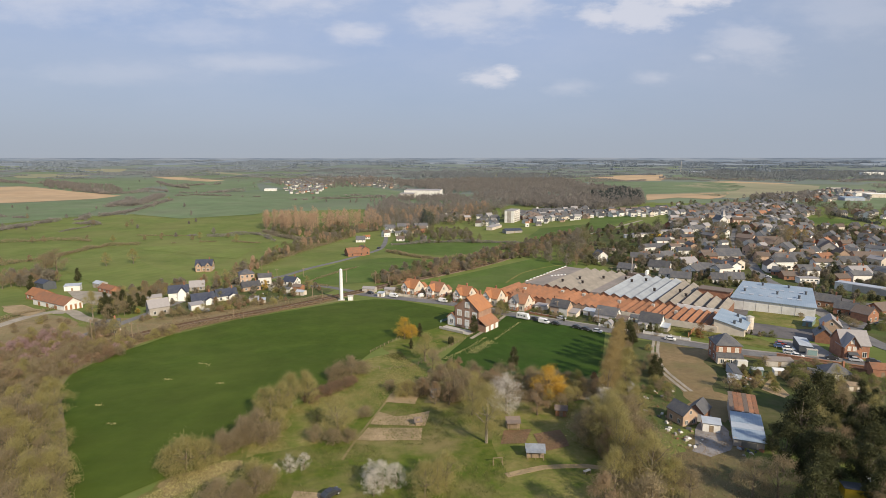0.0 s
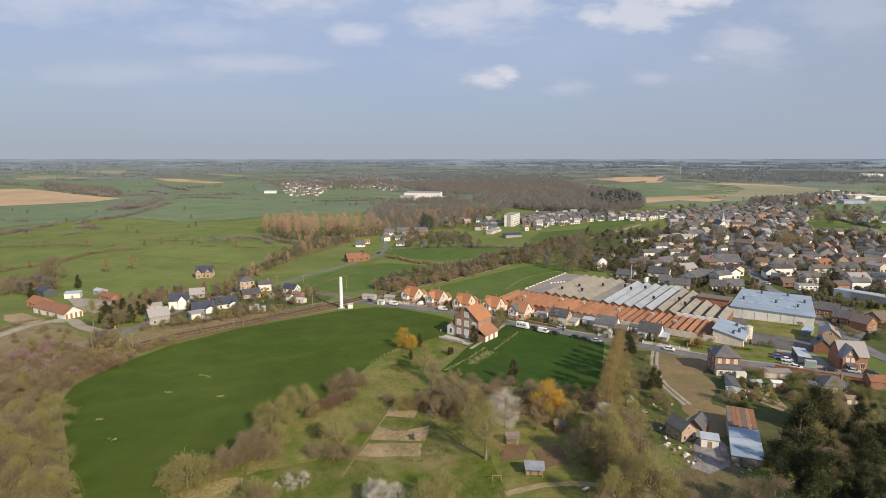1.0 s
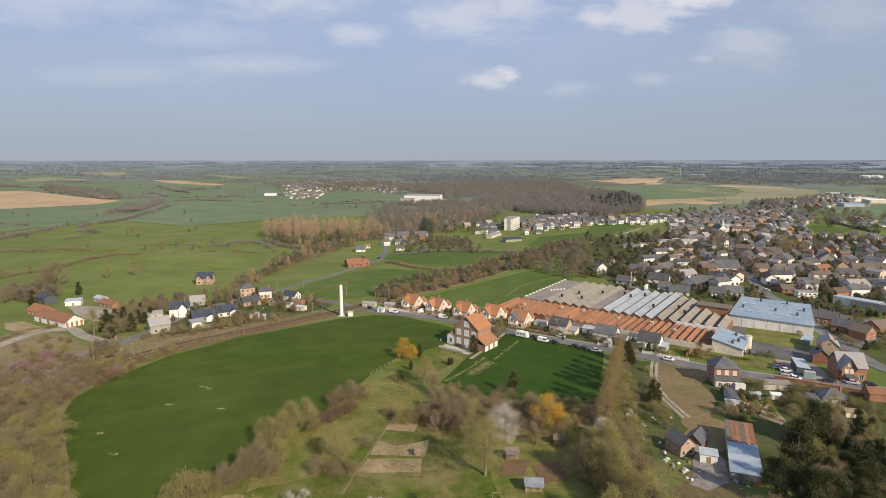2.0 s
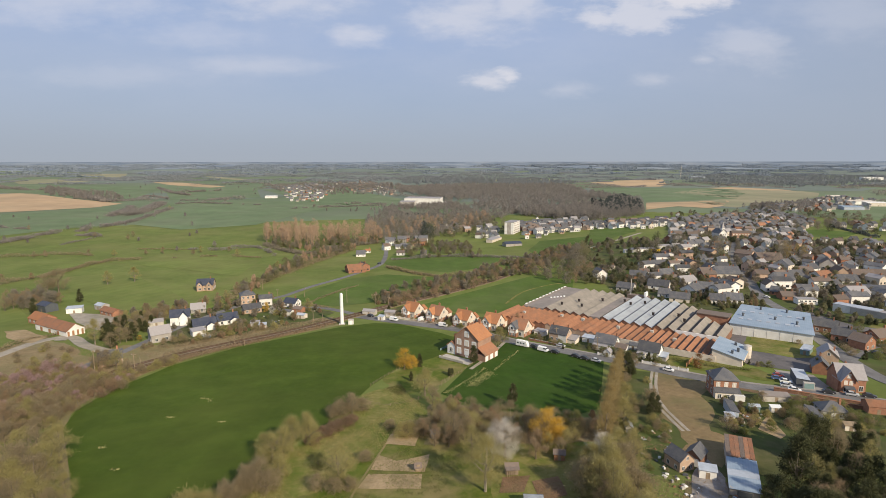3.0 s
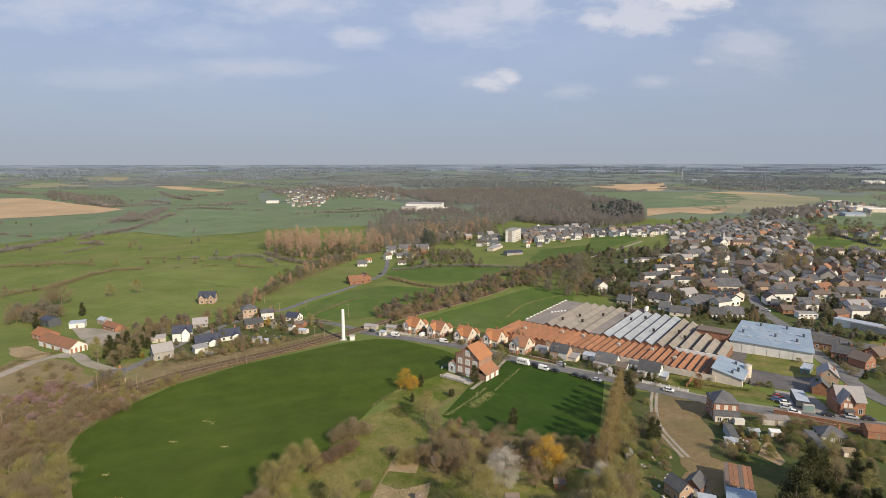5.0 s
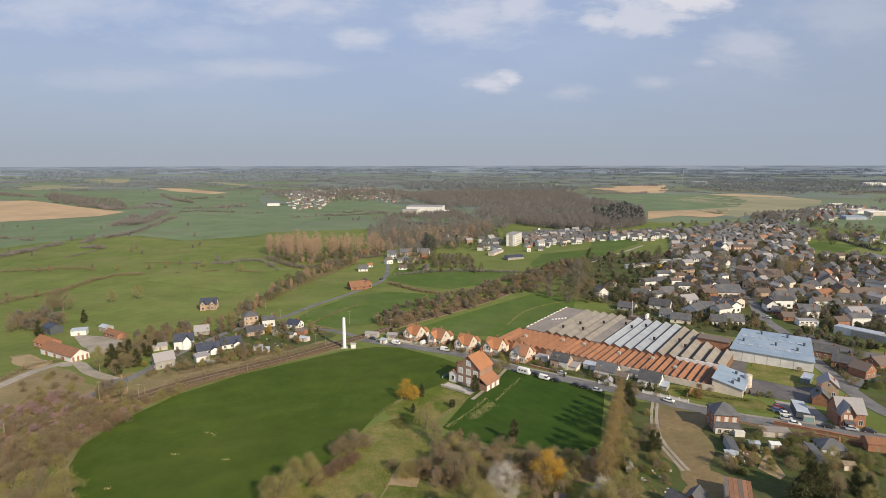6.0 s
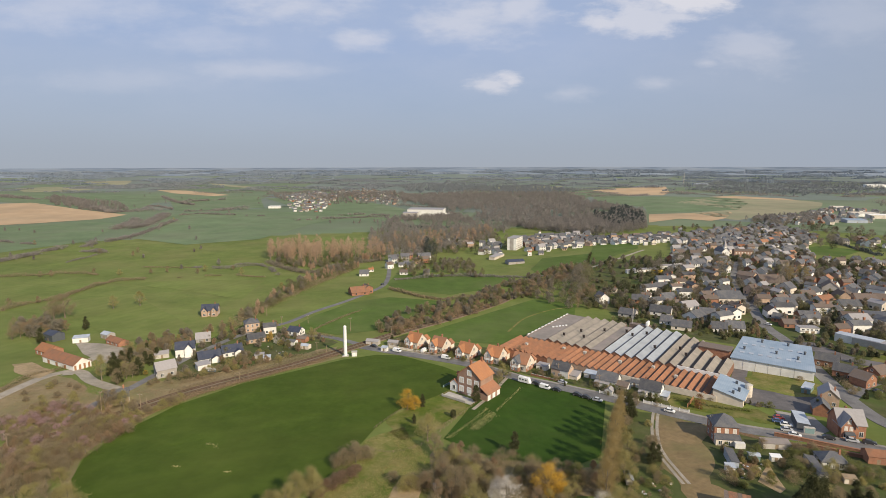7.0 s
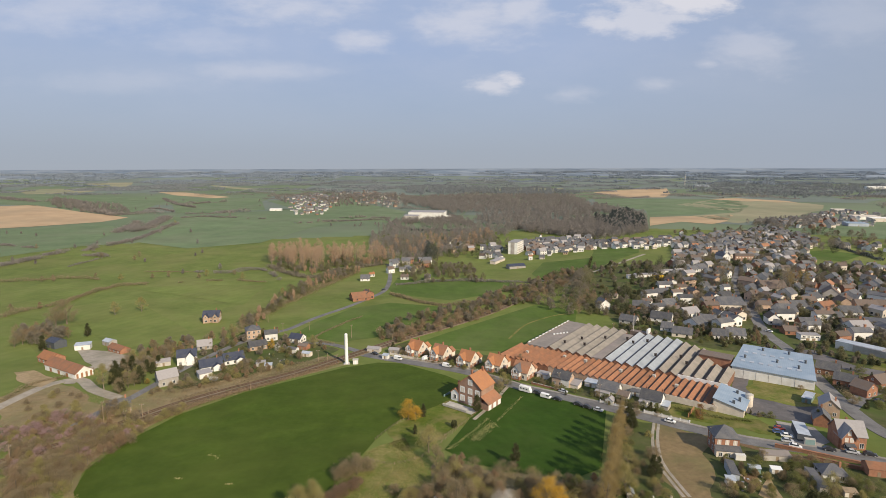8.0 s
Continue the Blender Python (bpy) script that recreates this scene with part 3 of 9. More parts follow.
patch("parking_area", [(135.5, 214), (147.7, 208), (145.6, 195.1), (135.5, 189.5), (130, 194.1)], PAVING, "pale concrete parking area beside the brick villa", "parking area", near=0.10)
patch("scrub_bank", [(-132.5, 148.2), (-207.1, 239.4), (-197.2, 262.5), (-151.9, 227), (-150.8, 246.8), (-131.9, 246.9), (-112.4, 280.5), (-74.1, 298.7), (-61.1, 306.4), (-58.4, 284.5), (-94.7, 248.5), (-113.9, 226), (-126.3, 200.5), (-128.1, 179.7), (-121.7, 159.2)], BRUSH_GROUND, "brown scrubby bank beside the railway", "scrub", near=0.05, step=4.0, wobble=5.0)
patch("scrub_strip", [(-3.9, 180.2), (9.8, 175.8), (24.6, 169.7), (40.6, 165.4), (53.1, 170.6), (49.5, 149), (-4.9, 148.8)], BRUSH_GROUND, "brown ground under shrubs behind the plot", "scrub", near=0.08, step=4.0, wobble=3.0)
patch("dirt_heap", [(-225.6, 271), (-217.9, 274.7), (-196, 260.8), (-196.3, 249.7), (-213.4, 257.5)], SOIL, "patch of churned pale earth in the pasture", "earth", near=0.2, step=5, wobble=1.5)
patch("farm_yard", [(-222.1, 314), (-200.6, 309.5), (-177.5, 298.5), (-163.7, 282.3), (-168.3, 269.4), (-182.6, 275.7), (-201.2, 290.1)], GRAVEL, "pale gravel farmyard between the barns", "yard", near=0.10)
patch("yard", [(64.5, 129.5), (72.6, 139.8), (71.8, 129.1), (68.0, 117.5), (62.5, 115.8), (58.5, 120.1)], CLINKER, "grey clinker yard of the smallholding", "yard", near=0.12, step=3.0, wobble=2.5)
patch("yard", [(77.1, 136.8), (84.6, 139.3), (78.7, 124.8), (71, 121.2)], CLINKER, "grey clinker yard beside the workshop", "yard", near=0.12, step=3.0, wobble=2.0)
patch("town_gardens", [(114.9, 418.3), (145.7, 431.6), (211.1, 491.1), (301.6, 726.8), (433, 821), (493, 781), (373.6, 551), (453.7, 523.9), (256.4, 281.4), (226.4, 281.3), (199.5, 286), (184.1, 290.9), (167.5, 306.8), (144.1, 329.1), (120.6, 366.1)], GARDEN, "dark mixed gardens between the houses of the town", "gardens", near=0.05, step=10.0, wobble=4.0)
patch("town_gardens", [(118, 505), (152, 570), (236, 552), (227, 481), (190, 445), (145, 432), (112, 425)], GARDEN, "rough gardens and orchards at the edge of the town", "gardens", near=0.12, step=8.0, wobble=5.0)
patch("lane_gardens", [(-150.7, 290.2), (-140.3, 334.8), (-132.9, 354), (-89.9, 334.8), (-63.9, 312.1), (-78.4, 290.4), (-106.2, 264.4), (-131.9, 246.9)], GARDEN, "mixed gardens round the lane houses", "gardens", near=0.055, step=5.0, wobble=3.0)
patch("allotments", [(69.8, 216.5), (85.5, 211.3), (101.4, 196.4), (124.1, 184.5), (147.9, 171.7), (158.2, 163.8), (134.1, 130.2), (37, 129.7), (53, 166.9)], GARDEN, "dark rough garden ground below the street", "gardens", near=0.04, step=5.0, wobble=2.0)
patch("roadside_gardens", [(185.6, 265.1), (213.6, 291), (228.7, 276.7), (239.5, 255.5), (196.2, 206.7), (174.3, 201.6), (177.4, 226.8), (182.1, 247.8)], GARDEN, "rough garden ground round the brick houses", "gardens", near=0.05, step=5.0, wobble=2.0)
strip("field_margin", [(-68.4, 86.5), (-76.9, 100.3), (-90.5, 121.3), (-105.5, 141.3), (-118.8, 158.5), (-126.5, 176.4), (-125.3, 197.2), (-116.5, 222.3), (-97, 248), (-55.9, 285.6)], 3.4, BRUSH_GROUND, "brown dry margin along the crop field", "margin", near=0.07)
patch("street_gardens", [(-34.3, 318.7), (-24.9, 330.1), (43.8, 290.6), (76.3, 261.5), (101.7, 240.3), (112.9, 230.8), (92.7, 217.6), (73.4, 232.5), (55.7, 244.5), (31.3, 263.1), (3, 286.6)], GARDEN, "small gardens between the street and factory", "gardens", near=0.05, step=5.0, wobble=1.0)
# garden plots
for pts, m, label in [
    ([(-21, 124.2), (-19.2, 131.2), (-5.2, 131.2), (-5.8, 123.9)], SOIL, "bare pale soil garden bed"),
    ([(-19, 133.3), (-18.1, 141.3), (-12.8, 138.3), (-3.8, 142.1), (-4.7, 132.2)], SOIL, "weedy pale soil garden bed"),
    ([(-16.6, 148.5), (-15.9, 154.7), (-7.1, 153.8), (-7.9, 146.9)], SOIL, "small weedy garden bed"),
    ([(13.9, 122.4), (15.5, 129.9), (22.8, 130.5), (19.9, 122.4)], SOIL_DARK, "dug brown garden bed beside the hut"),
    ([(22.7, 127.3), (29.8, 130.5), (30.5, 121.3), (23.2, 118.5)], SOIL_DARK, "dug brown garden bed behind the shed"),
    ([(-30.6, 99.5), (-30.7, 102.2), (-24.3, 101.4), (-24.4, 98.7)], SOIL, "narrow bare garden bed"),
    ([(97.1, 158.4), (106.7, 169.5), (103.3, 153.7), (100, 151.1)], SOIL, "strip of raked garden soil"),
    ([(98, 168.5), (104.2, 174), (101.8, 164.3), (97.5, 161.3)], SOIL_DARK, "dark dug vegetable bed")]:
    patch("garden_bed", pts, m, label, "garden bed", near=0.13, step=3, wobble=0.7)

# patchwork of far fields, ring by ring, haze put into their greyed greens
random.seed(17)
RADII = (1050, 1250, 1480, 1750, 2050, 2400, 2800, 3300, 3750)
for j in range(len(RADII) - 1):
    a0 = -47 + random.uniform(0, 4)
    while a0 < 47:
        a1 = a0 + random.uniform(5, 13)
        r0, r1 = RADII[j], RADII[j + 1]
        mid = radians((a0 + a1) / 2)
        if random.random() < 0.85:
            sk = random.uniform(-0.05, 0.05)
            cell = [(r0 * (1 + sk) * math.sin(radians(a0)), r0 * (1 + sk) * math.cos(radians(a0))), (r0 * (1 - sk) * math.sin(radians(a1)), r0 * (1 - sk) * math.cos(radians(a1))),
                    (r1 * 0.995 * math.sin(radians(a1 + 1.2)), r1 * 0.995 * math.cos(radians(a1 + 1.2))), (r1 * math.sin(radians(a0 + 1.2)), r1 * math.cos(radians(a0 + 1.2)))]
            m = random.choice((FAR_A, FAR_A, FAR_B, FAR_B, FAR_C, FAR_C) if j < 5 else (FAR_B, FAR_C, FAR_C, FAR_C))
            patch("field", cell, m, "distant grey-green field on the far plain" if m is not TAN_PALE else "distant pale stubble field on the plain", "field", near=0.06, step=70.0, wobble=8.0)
        a0 = a1 + random.uniform(0.0, 0.6)

# far fields
OPEN_LAND = []


def far_field(pts, m, label):
    """A field of the valley or the plain; wide ones lie a little higher than the patchwork below them."""
    wide = m in (TAN, TAN_PALE, PASTURE_HAZED)
    OPEN_LAND.append(pts)
    patch("field", pts, m, label, "field", near=0.22 if wide else 0.10, step=40.0 if wide else 20.0, wobble=2.0)


far_field([(-1249, 1465), (-1159, 1528), (-894, 1323), (-697, 1187), (-697, 1095), (-775, 1015), (-833, 971)], TAN, "pale tan ploughed field on the valley side")
far_field([(-1727, 2190), (-1660, 2327), (-1395, 2193), (-1397, 2014), (-1518, 1967)], TAN_PALE, "distant pale stubble field")
far_field([(-1863, 2811), (-1669, 2914), (-1449, 2496), (-1630, 2524)], TAN_PALE, "distant pale stubble field")
far_field([(-1135, 2145), (-1008, 2120), (-747, 1889), (-778, 1832), (-974, 1960)], TAN, "distant narrow tan field")
far_field([(-1193, 2739), (-846, 2408), (-778, 2246), (-1072, 2534)], TAN_PALE, "distant narrow stubble field")
far_field([(201, 2413), (519, 2420), (451, 2210), (225, 2208)], TAN_PALE, "distant pale field behind the woods")
far_field([(550.5, 2075.7), (677.2, 2213.3), (920.7, 2314.7), (760.5, 1874.9), (672.4, 1707.9), (559.9, 1739)], TAN, "tan ploughed field behind the woods")
far_field([(765.5, 1609.2), (869.3, 1666.7), (938.1, 1528.1), (918.5, 1412.9), (833.5, 1480.4)], TAN, "narrow tan field above the town")
far_field([(447.4, 1683.7), (672.4, 1643.3), (811.4, 1554.7), (770.8, 1393.5), (620.8, 1162.9), (400, 1080.9), (448.4, 1241.7), (393.1, 1421.7)], PASTURE_HAZED, "green field on the slope above the town")
far_field([(572.5, 1379.5), (760.6, 1581.7), (844.9, 1528.8), (939.6, 1434.2), (925.1, 1352.2), (829.4, 1216.3), (664, 1050.6), (587.6, 1020.3), (506.1, 945), (496, 963.4), (487, 1089.3), (620.8, 1162.9)], TAN_PALE, "olive stubble field above the town")
far_field([(395.9, 1069.6), (487.4, 1077.6), (582.3, 1111.3), (495.7, 972.8), (453.7, 937.2), (416.7, 975.4), (342.8, 924)], TAN, "pale field at the edge of the town")
far_field([(570, 876), (688, 940), (768, 921), (619, 739), (557, 780)], PASTURE_HAZED, "green field at the town's far edge")
far_field([(405, 632), (455, 652), (470, 614.2), (416.8, 573), (394, 596)], MEADOW, "green meadow inside the town")
far_field([(109.8, 619.5), (166.8, 627.5), (140.9, 542.9), (90.7, 508.6), (87.1, 555.2)], MEADOW, "lush green field below the terraces")
far_field([(186.5, 689.8), (244.3, 691.6), (228.7, 646.4), (169.8, 580.8), (146.1, 554.1)], MEADOW, "lush green field below the terraces")
far_field([(-53.4, 489.2), (-51.3, 532.9), (-29.1, 538.9), (62.9, 525.4), (63.0, 495.1), (39.1, 469.1), (4.2, 443.4), (-44.9, 465.2)], MEADOW, "lush green meadow beyond the railway")
far_field([(-100.2, 345.1), (-92.7, 375.9), (-75.7, 416.0), (-46.7, 435.2), (-7.2, 421.6), (3.8, 405.2), (-18.5, 375.9), (-45.6, 337.6), (-67.2, 328.0)], MEADOW, "lush green meadow beside the lane")
far_field([(-22, 322), (0, 348), (32, 386), (72, 425), (98, 404), (90, 372), (66, 345), (42, 308), (14, 312)], MEADOW, "green meadow behind the factory")
far_field([(-437.2, 521.5), (-380.5, 536), (-322.9, 507.3), (-305.3, 427), (-345.1, 408.4)], PASTURE_PALE, "pale green hedged pasture")
far_field([(-309.4, 494.1), (-247.3, 507.2), (-171.9, 507), (-163.7, 427), (-244.4, 469.5)], PASTURE_PALE, "pale green hedged pasture")
far_field([(-326.9, 391.3), (-307.6, 417.5), (-261.9, 447.3), (-167.8, 347.4), (-195.2, 311.8), (-265.6, 375.5)], PASTURE_PALE, "bright green pasture by the farm")
far_field([(-789, 955), (-677, 1064), (-589, 980), (-520, 775), (-564.5, 678)], PASTURE_HAZED, "wide green field on the valley side")
far_field([(-606, 1188), (-426, 1281), (-185, 1185), (-246, 1023), (-277.2, 801.8), (-360.8, 747.3), (-455, 803)], PASTURE_HAZED, "wide green field in the valley")
far_field([(-572, 1724), (-356, 1805), (-97, 1323), (-112, 1071), (-293, 1225)], PASTURE_HAZED, "green field below the far village")
far_field([(-1650, 1918), (-1226, 1878), (-913, 1798), (-733, 1280), (-986, 1437), (-1357, 1574)], PASTURE_HAZED, "green field on the far slope")
far_field([(-913, 1798), (-637, 1864), (-457, 1373), (-639, 1281)], PASTURE_HAZED, "green field on the far slope")
far_field([(-56, 1071), (11, 1124), (60, 975), (9, 920)], PASTURE_HAZED, "green clearing by the woods")
far_field([(156.1, 513.6), (199.6, 487.7), (195.6, 453.5), (145.7, 431.6), (129.3, 473)], PASTURE, "green gardens behind the houses")
far_field([(240, 291), (264.9, 291.1), (221.1, 240.7), (195.2, 240.6), (207.1, 263.5)], GRASS, "green verge beside the road")
far_field([(-292.2, 334.6), (-283.9, 347.2), (-223.2, 290.1), (-193.3, 269.4), (-197.2, 262.5), (-207.1, 239.4), (-215, 239.4)], PASTURE_PALE, "bright green pasture by the track")

# ---- roads ----
MAIN = [(-49.2, 304.2), (-31.8, 294.6), (3, 277), (20, 264.7), (35.3, 250.3), (54.2, 237.4), (70.4, 226.5), (89.6, 212.8), (104.3, 202.4), (114.1, 195.9), (127.7, 190.3), (140.9, 185.5), (154.9, 177.6), (172.4, 167.4)]
strip("road", MAIN, 6.6, ASPHALT, "grey asphalt village street", "road", near=0.14)
strip("pavement", MAIN, 1.5, PAVING, "narrow raised concrete pavement along the street", "pavement", near=0.14, offset=4.1, height=0.12)
strip("verge", [(112.1, 198.4), (117, 193.5), (126.3, 188.1), (134.2, 184.6)], 3.0, SOIL_DARK, "red-brown earth verge beside the street", "verge", near=0.12, offset=-4.4)
BYROAD = [(249, 444.9), (222.3, 385.3), (208.6, 347), (202.1, 312.5), (187.3, 267.7), (179.5, 244.1), (174, 222.3), (171.6, 201.6), (175, 187.4)]
strip("road", BYROAD, 7.0, ASPHALT, "grey asphalt road past the works hall", "road", near=0.16)
strip("road", [(210.4, 312.5), (212.1, 291), (216.9, 276.6), (234, 261.9)], 12.0, YARD, "grey asphalt forecourt in the town", "road", near=0.20)
strip("road", [(173.7, 225.1), (192.6, 240.6), (208.2, 247.8), (234, 255.5)], 6.0, ASPHALT, "grey side street between brick houses", "road", near=0.19)
strip("road", [(220.3, 385.3), (230.9, 421), (247.6, 462.1), (281.2, 524.3), (320.2, 585.3)], 6.0, ASPHALT, "shaded street climbing to the church", "road", near=0.25)
LANE = [(-151.4, 208), (-149, 222.4), (-144.7, 236.2), (-141.9, 261), (-139, 285.3), (-132.5, 315.2), (-125.1, 332.4), (-115.5, 347.4), (-107, 356.8), (-95.3, 388.1), (-80.1, 417.4), (-66.9, 449.3), (-57, 478.8), (-56.3, 520.6), (-61.8, 584.2), (-68.7, 625)]
strip("road", LANE, 4.2, ASPHALT, "narrow asphalt lane between cottages", "road", near=0.16)
strip("road", [(-89.5, 326.5), (-75.2, 325.4), (-57.5, 314.3), (-45.8, 303.1)], 4.5, ASPHALT, "lane to the level crossing", "road", near=0.15)
strip("track", [(-197.2, 218.3), (-196.6, 236.1), (-194.2, 254.3), (-184.6, 260.8), (-168.4, 246.8), (-149.9, 236.2)], 5.5, GRAVEL, "pale gravel track to the farm", "track", near=0.15)
strip("track", [(-185.8, 254.4), (-188.6, 271.1), (-190.1, 285.2), (-183.1, 294.3)], 5.0, GRAVEL, "pale gravel entrance of the farm", "track", near=0.17)
strip("track", [(88, 216.5), (80.4, 198.7), (74.9, 180.5), (74.3, 167), (74.5, 156.8)], 1.1, GRAVEL, "wheel rut of a pale gravel track", "track", near=0.10, offset=0.9)
strip("track", [(88, 216.5), (80.4, 198.7), (74.9, 180.5), (74.3, 167), (74.5, 156.8)], 1.1, GRAVEL, "wheel rut of a pale gravel track", "track", near=0.10, offset=-0.9)
strip("track", [(13.5, 108.2), (22, 111.5), (32.1, 112), (37.9, 110.5)], 1.8, SOIL, "worn earth path through the gardens", "path", near=0.09)
strip("track", [(-23, 114.7), (-20.6, 128.9), (-16.8, 147.3), (-14.6, 158.4)], 0.6, DRY, "trodden path beside the garden plots", "path", near=0.10, step=3)
strip("track", [(39.3, 335), (54.7, 367.7), (76.4, 389.3), (92.3, 396)], 1.4, ROUGH, "faint path across the meadow", "path", near=0.16)
strip("road", [(75.3, 513.1), (115.1, 522.8), (155.3, 549.9), (230.3, 631.9)], 3.5, GRAVEL, "pale lane rising to the terraces", "road", near=0.2)
strip("path", [(11.3, 214.7), (20.1, 230.5), (30.9, 255)], 1.6, GRAVEL, "pale garden drive beside the fence", "path", near=0.12)

# ---- railway ----
RAIL = [(-165.4, 154.1), (-155.8, 176.7), (-145.3, 189.7), (-135.5, 204.5), (-121.3, 225.9), (-104.1, 244.7), (-78.9, 269.6), (-60.2, 293.5), (-46.9, 310.9), (-25.4, 337.4), (3.8, 368.2), (39.1, 411.5), (79.7, 473.8), (121.3, 526.3)]
strip("railway_bed", RAIL, 7.6, BALLAST, "rust-brown ballast of a double railway line", "railway", near=0.16, height=0.25)
for off in (-2.7, -1.25, 1.25, 2.7):
    strip("rail", RAIL, 0.14, RUST, "rusty steel running rail", "rail", near=0.50, offset=off, height=0.16)
line = smooth_line(RAIL[:9], 1.2)
s = Shape()
for i, p in enumerate(line[:-1]):
    d = (line[i + 1] - p).normalized()
    nrm = Vector((-d.y, d.x))
    for off in (-1.97, 1.97):
        c = p + nrm * off
        z = terrain(c.x, c.y) + lift(c.x, c.y, 0.16) + 0.25
        q = [(c + nrm * a * 1.25 + d * b * 0.13) for a, b in ((-1, -1), (1, -1), (1, 1), (-1, 1))]
        s.hexa([(v.x, v.y, z - 0.02) for v in q], [(v.x, v.y, z + 0.10) for v in q])
tagged(part("sleepers", s, SOIL_DARK), "worn brown timber sleepers of the double track", "sleepers", kind="stuff")

# ---- buildings ----
PANES = {}


def window_meshes(w, h, shut=False):
    """Frame, pane and sill of a window of that size, shared by all alike; local y is the wall's inside."""
    key = (round(w, 2), round(h, 2), shut)
    if key not in PANES:
        f, t = Shape(), 0.09
        f.box(-w / 2 - t, -w / 2, -0.05, 0.05, 0, h).box(w / 2, w / 2 + t, -0.05, 0.05, 0, h).box(-w / 2, w / 2, -0.05, 0.05, h - t, h).box(-0.04, 0.04, -0.045, 0.03, 0, h - t)
        PANES[key] = (f.mesh("window", PAINT_WHITE), Shape().box(-w / 2, w / 2, -0.02, 0.03, 0, h - t).mesh("shutter" if shut else "pane", CREAM if shut else GLASS),
                      Shape().box(-w / 2 - 0.15, w / 2 + 0.15, -0.14, 0.04, -0.12, 0).mesh("sill", CONCRETE))
    return PANES[key]


def window(parent, x, y, z, turn, w=1.1, h=1.4, sill=False, plain=False, shut=False):
    if plain:
        return part("window", window_meshes(w, h)[1], None, parent, at=pose(x, y, z, 0, 0, turn))
    f, p, s = window_meshes(w, h, shut)
    ob = part("window", f, None, parent, at=pose(x, y, z, 0, 0, turn))
    part("shutter" if shut else "pane", p, None, ob)
    if sill:
        part("sill", s, None, ob)
    return ob


def gable_wall(w, d, h, r, ridge="x", base=-0.8):
    """Four walls with two gables; the ridge runs along x or y."""
    s = Shape()
    a, b = w / 2, d / 2
    if ridge == "x":
        for sx in (-1, 1):
            s.poly((sx * a, -sx * b, base), (sx * a, sx * b, base), (sx * a, sx * b, h), (sx * a, 0, h + r), (sx * a, -sx * b, h))
        s.poly((-a, -b, base), (a, -b, base), (a, -b, h), (-a, -b, h)).poly((a, b, base), (-a, b, base), (-a, b, h), (a, b, h))
    elif ridge == "y":
        for sy in (-1, 1):
            s.poly((sy * a, sy * b, base), (-sy * a, sy * b, base), (-sy * a, sy * b, h), (0, sy * b, h + r), (sy * a, sy * b, h))
        s.poly((a, -b, base), (a, b, base), (a, b, h), (a, -b, h)).poly((-a, b, base), (-a, -b, base), (-a, -b, h), (-a, b, h))
    else:
        s.box(-a, a, -b, b, base, h)
    return s


def gable_roof(w, d, h, r, ridge="x", over=0.35, t=0.18):
    """Two sloping slabs with eaves and verges."""
    s = Shape()
    a, b = (w / 2, d / 2) if ridge == "x" else (d / 2, w / 2)
    drop = r / b * over
    for sgn in (-1, 1):
        low, top = (sgn * (b + over), h - drop), (0.0, h + r)
        q = [(-a - over, *low), (a + over, *low), (a + over, *top), (-a - over, *top)]
        if sgn > 0:
            q = [q[1], q[0], q[3], q[2]]
        if ridge == "y":
            q = [(-y, x, z) for x, y, z in q]
        s.hexa(q, [(x, y, z + t) for x, y, z in q])
    return s


def hip_roof(w, d, h, r, over=0.35):
    a, b = w / 2 + over, d / 2 + over
    k = max(0.15, (w - d) / 2)
    s = Shape()
    e = [(-a, -b, h), (a, -b, h), (a, b, h), (-a, b, h)]
    if w >= d:
        p, q = (-k, 0, h + r), (k, 0, h + r)
        s.poly(e[0], e[1], q, p).poly(e[2], e[3], p, q).poly(e[1], e[2], q).poly(e[3], e[0], p)
    else:
        k = (d - w) / 2
        p, q = (0, -k, h + r), (0, k, h + r)
        s.poly(e[0], e[1], p).poly(e[1], e[2], q, p).poly(e[2], e[3], q).poly(e[3], e[0], p, q)
    s.box(-a, a, -b, b, h - 0.2, h)
    return s


def chimney(parent, x, y, z, size=0.6, tall=1.4, pot=True):
    c = part("chimney", Shape().box(-size / 2, size / 2, -size / 2, size / 2, -0.6, tall).box(-size / 2 - 0.08, size / 2 + 0.08, -size / 2 - 0.08, size / 2 + 0.08, tall - 0.25, tall - 0.1), BRICK, parent, at=pose(x, y, z))
    if pot:
        part("chimney_pot", Shape().tube((0, 0, tall), (0, 0, tall + 0.35), 0.14, 0.11), TILE_OLD, c)


def face_windows(parent, w, d, h, sides, wins, near, base=0.9, size=(1.1, 1.4)):
    """Rows of windows on the named sides: f front, r right, b back, l left."""
    storeys = max(1, int(h / 2.7))
    for side in sides:
        span = w if side in "fb" else d
        n = max(1, min(wins, int(span / 2.3)))
        for k in range(storeys):
            for i in range(n):
                u = (i + 0.5) / n * span - span / 2
                z = base + k * 2.75
                if side == "f":
                    window(parent, u, -d / 2, z, 0, *size, near, not near)
                elif side == "b":
                    window(parent, -u, d / 2, z, 180, *size, near, not near)
                elif side == "r":
                    window(parent, w / 2, u, z, 90, *size, near, not near)
                else:
                    window(parent, -w / 2, -u, z, -90, *size, near, not near)


def door(parent, x, y, turn=0, m=None, w=1.0, h=2.05):
    dd = part("door", Shape().box(-w / 2, w / 2, -0.06, 0.03, 0.05, h), m or TIMBER, parent, at=pose(x, y, 0, 0, 0, turn))
    part("handle", Shape().box(w / 2 - 0.18, w / 2 - 0.1, -0.12, -0.06, 1.0, 1.1), PAINT_WHITE, dd)


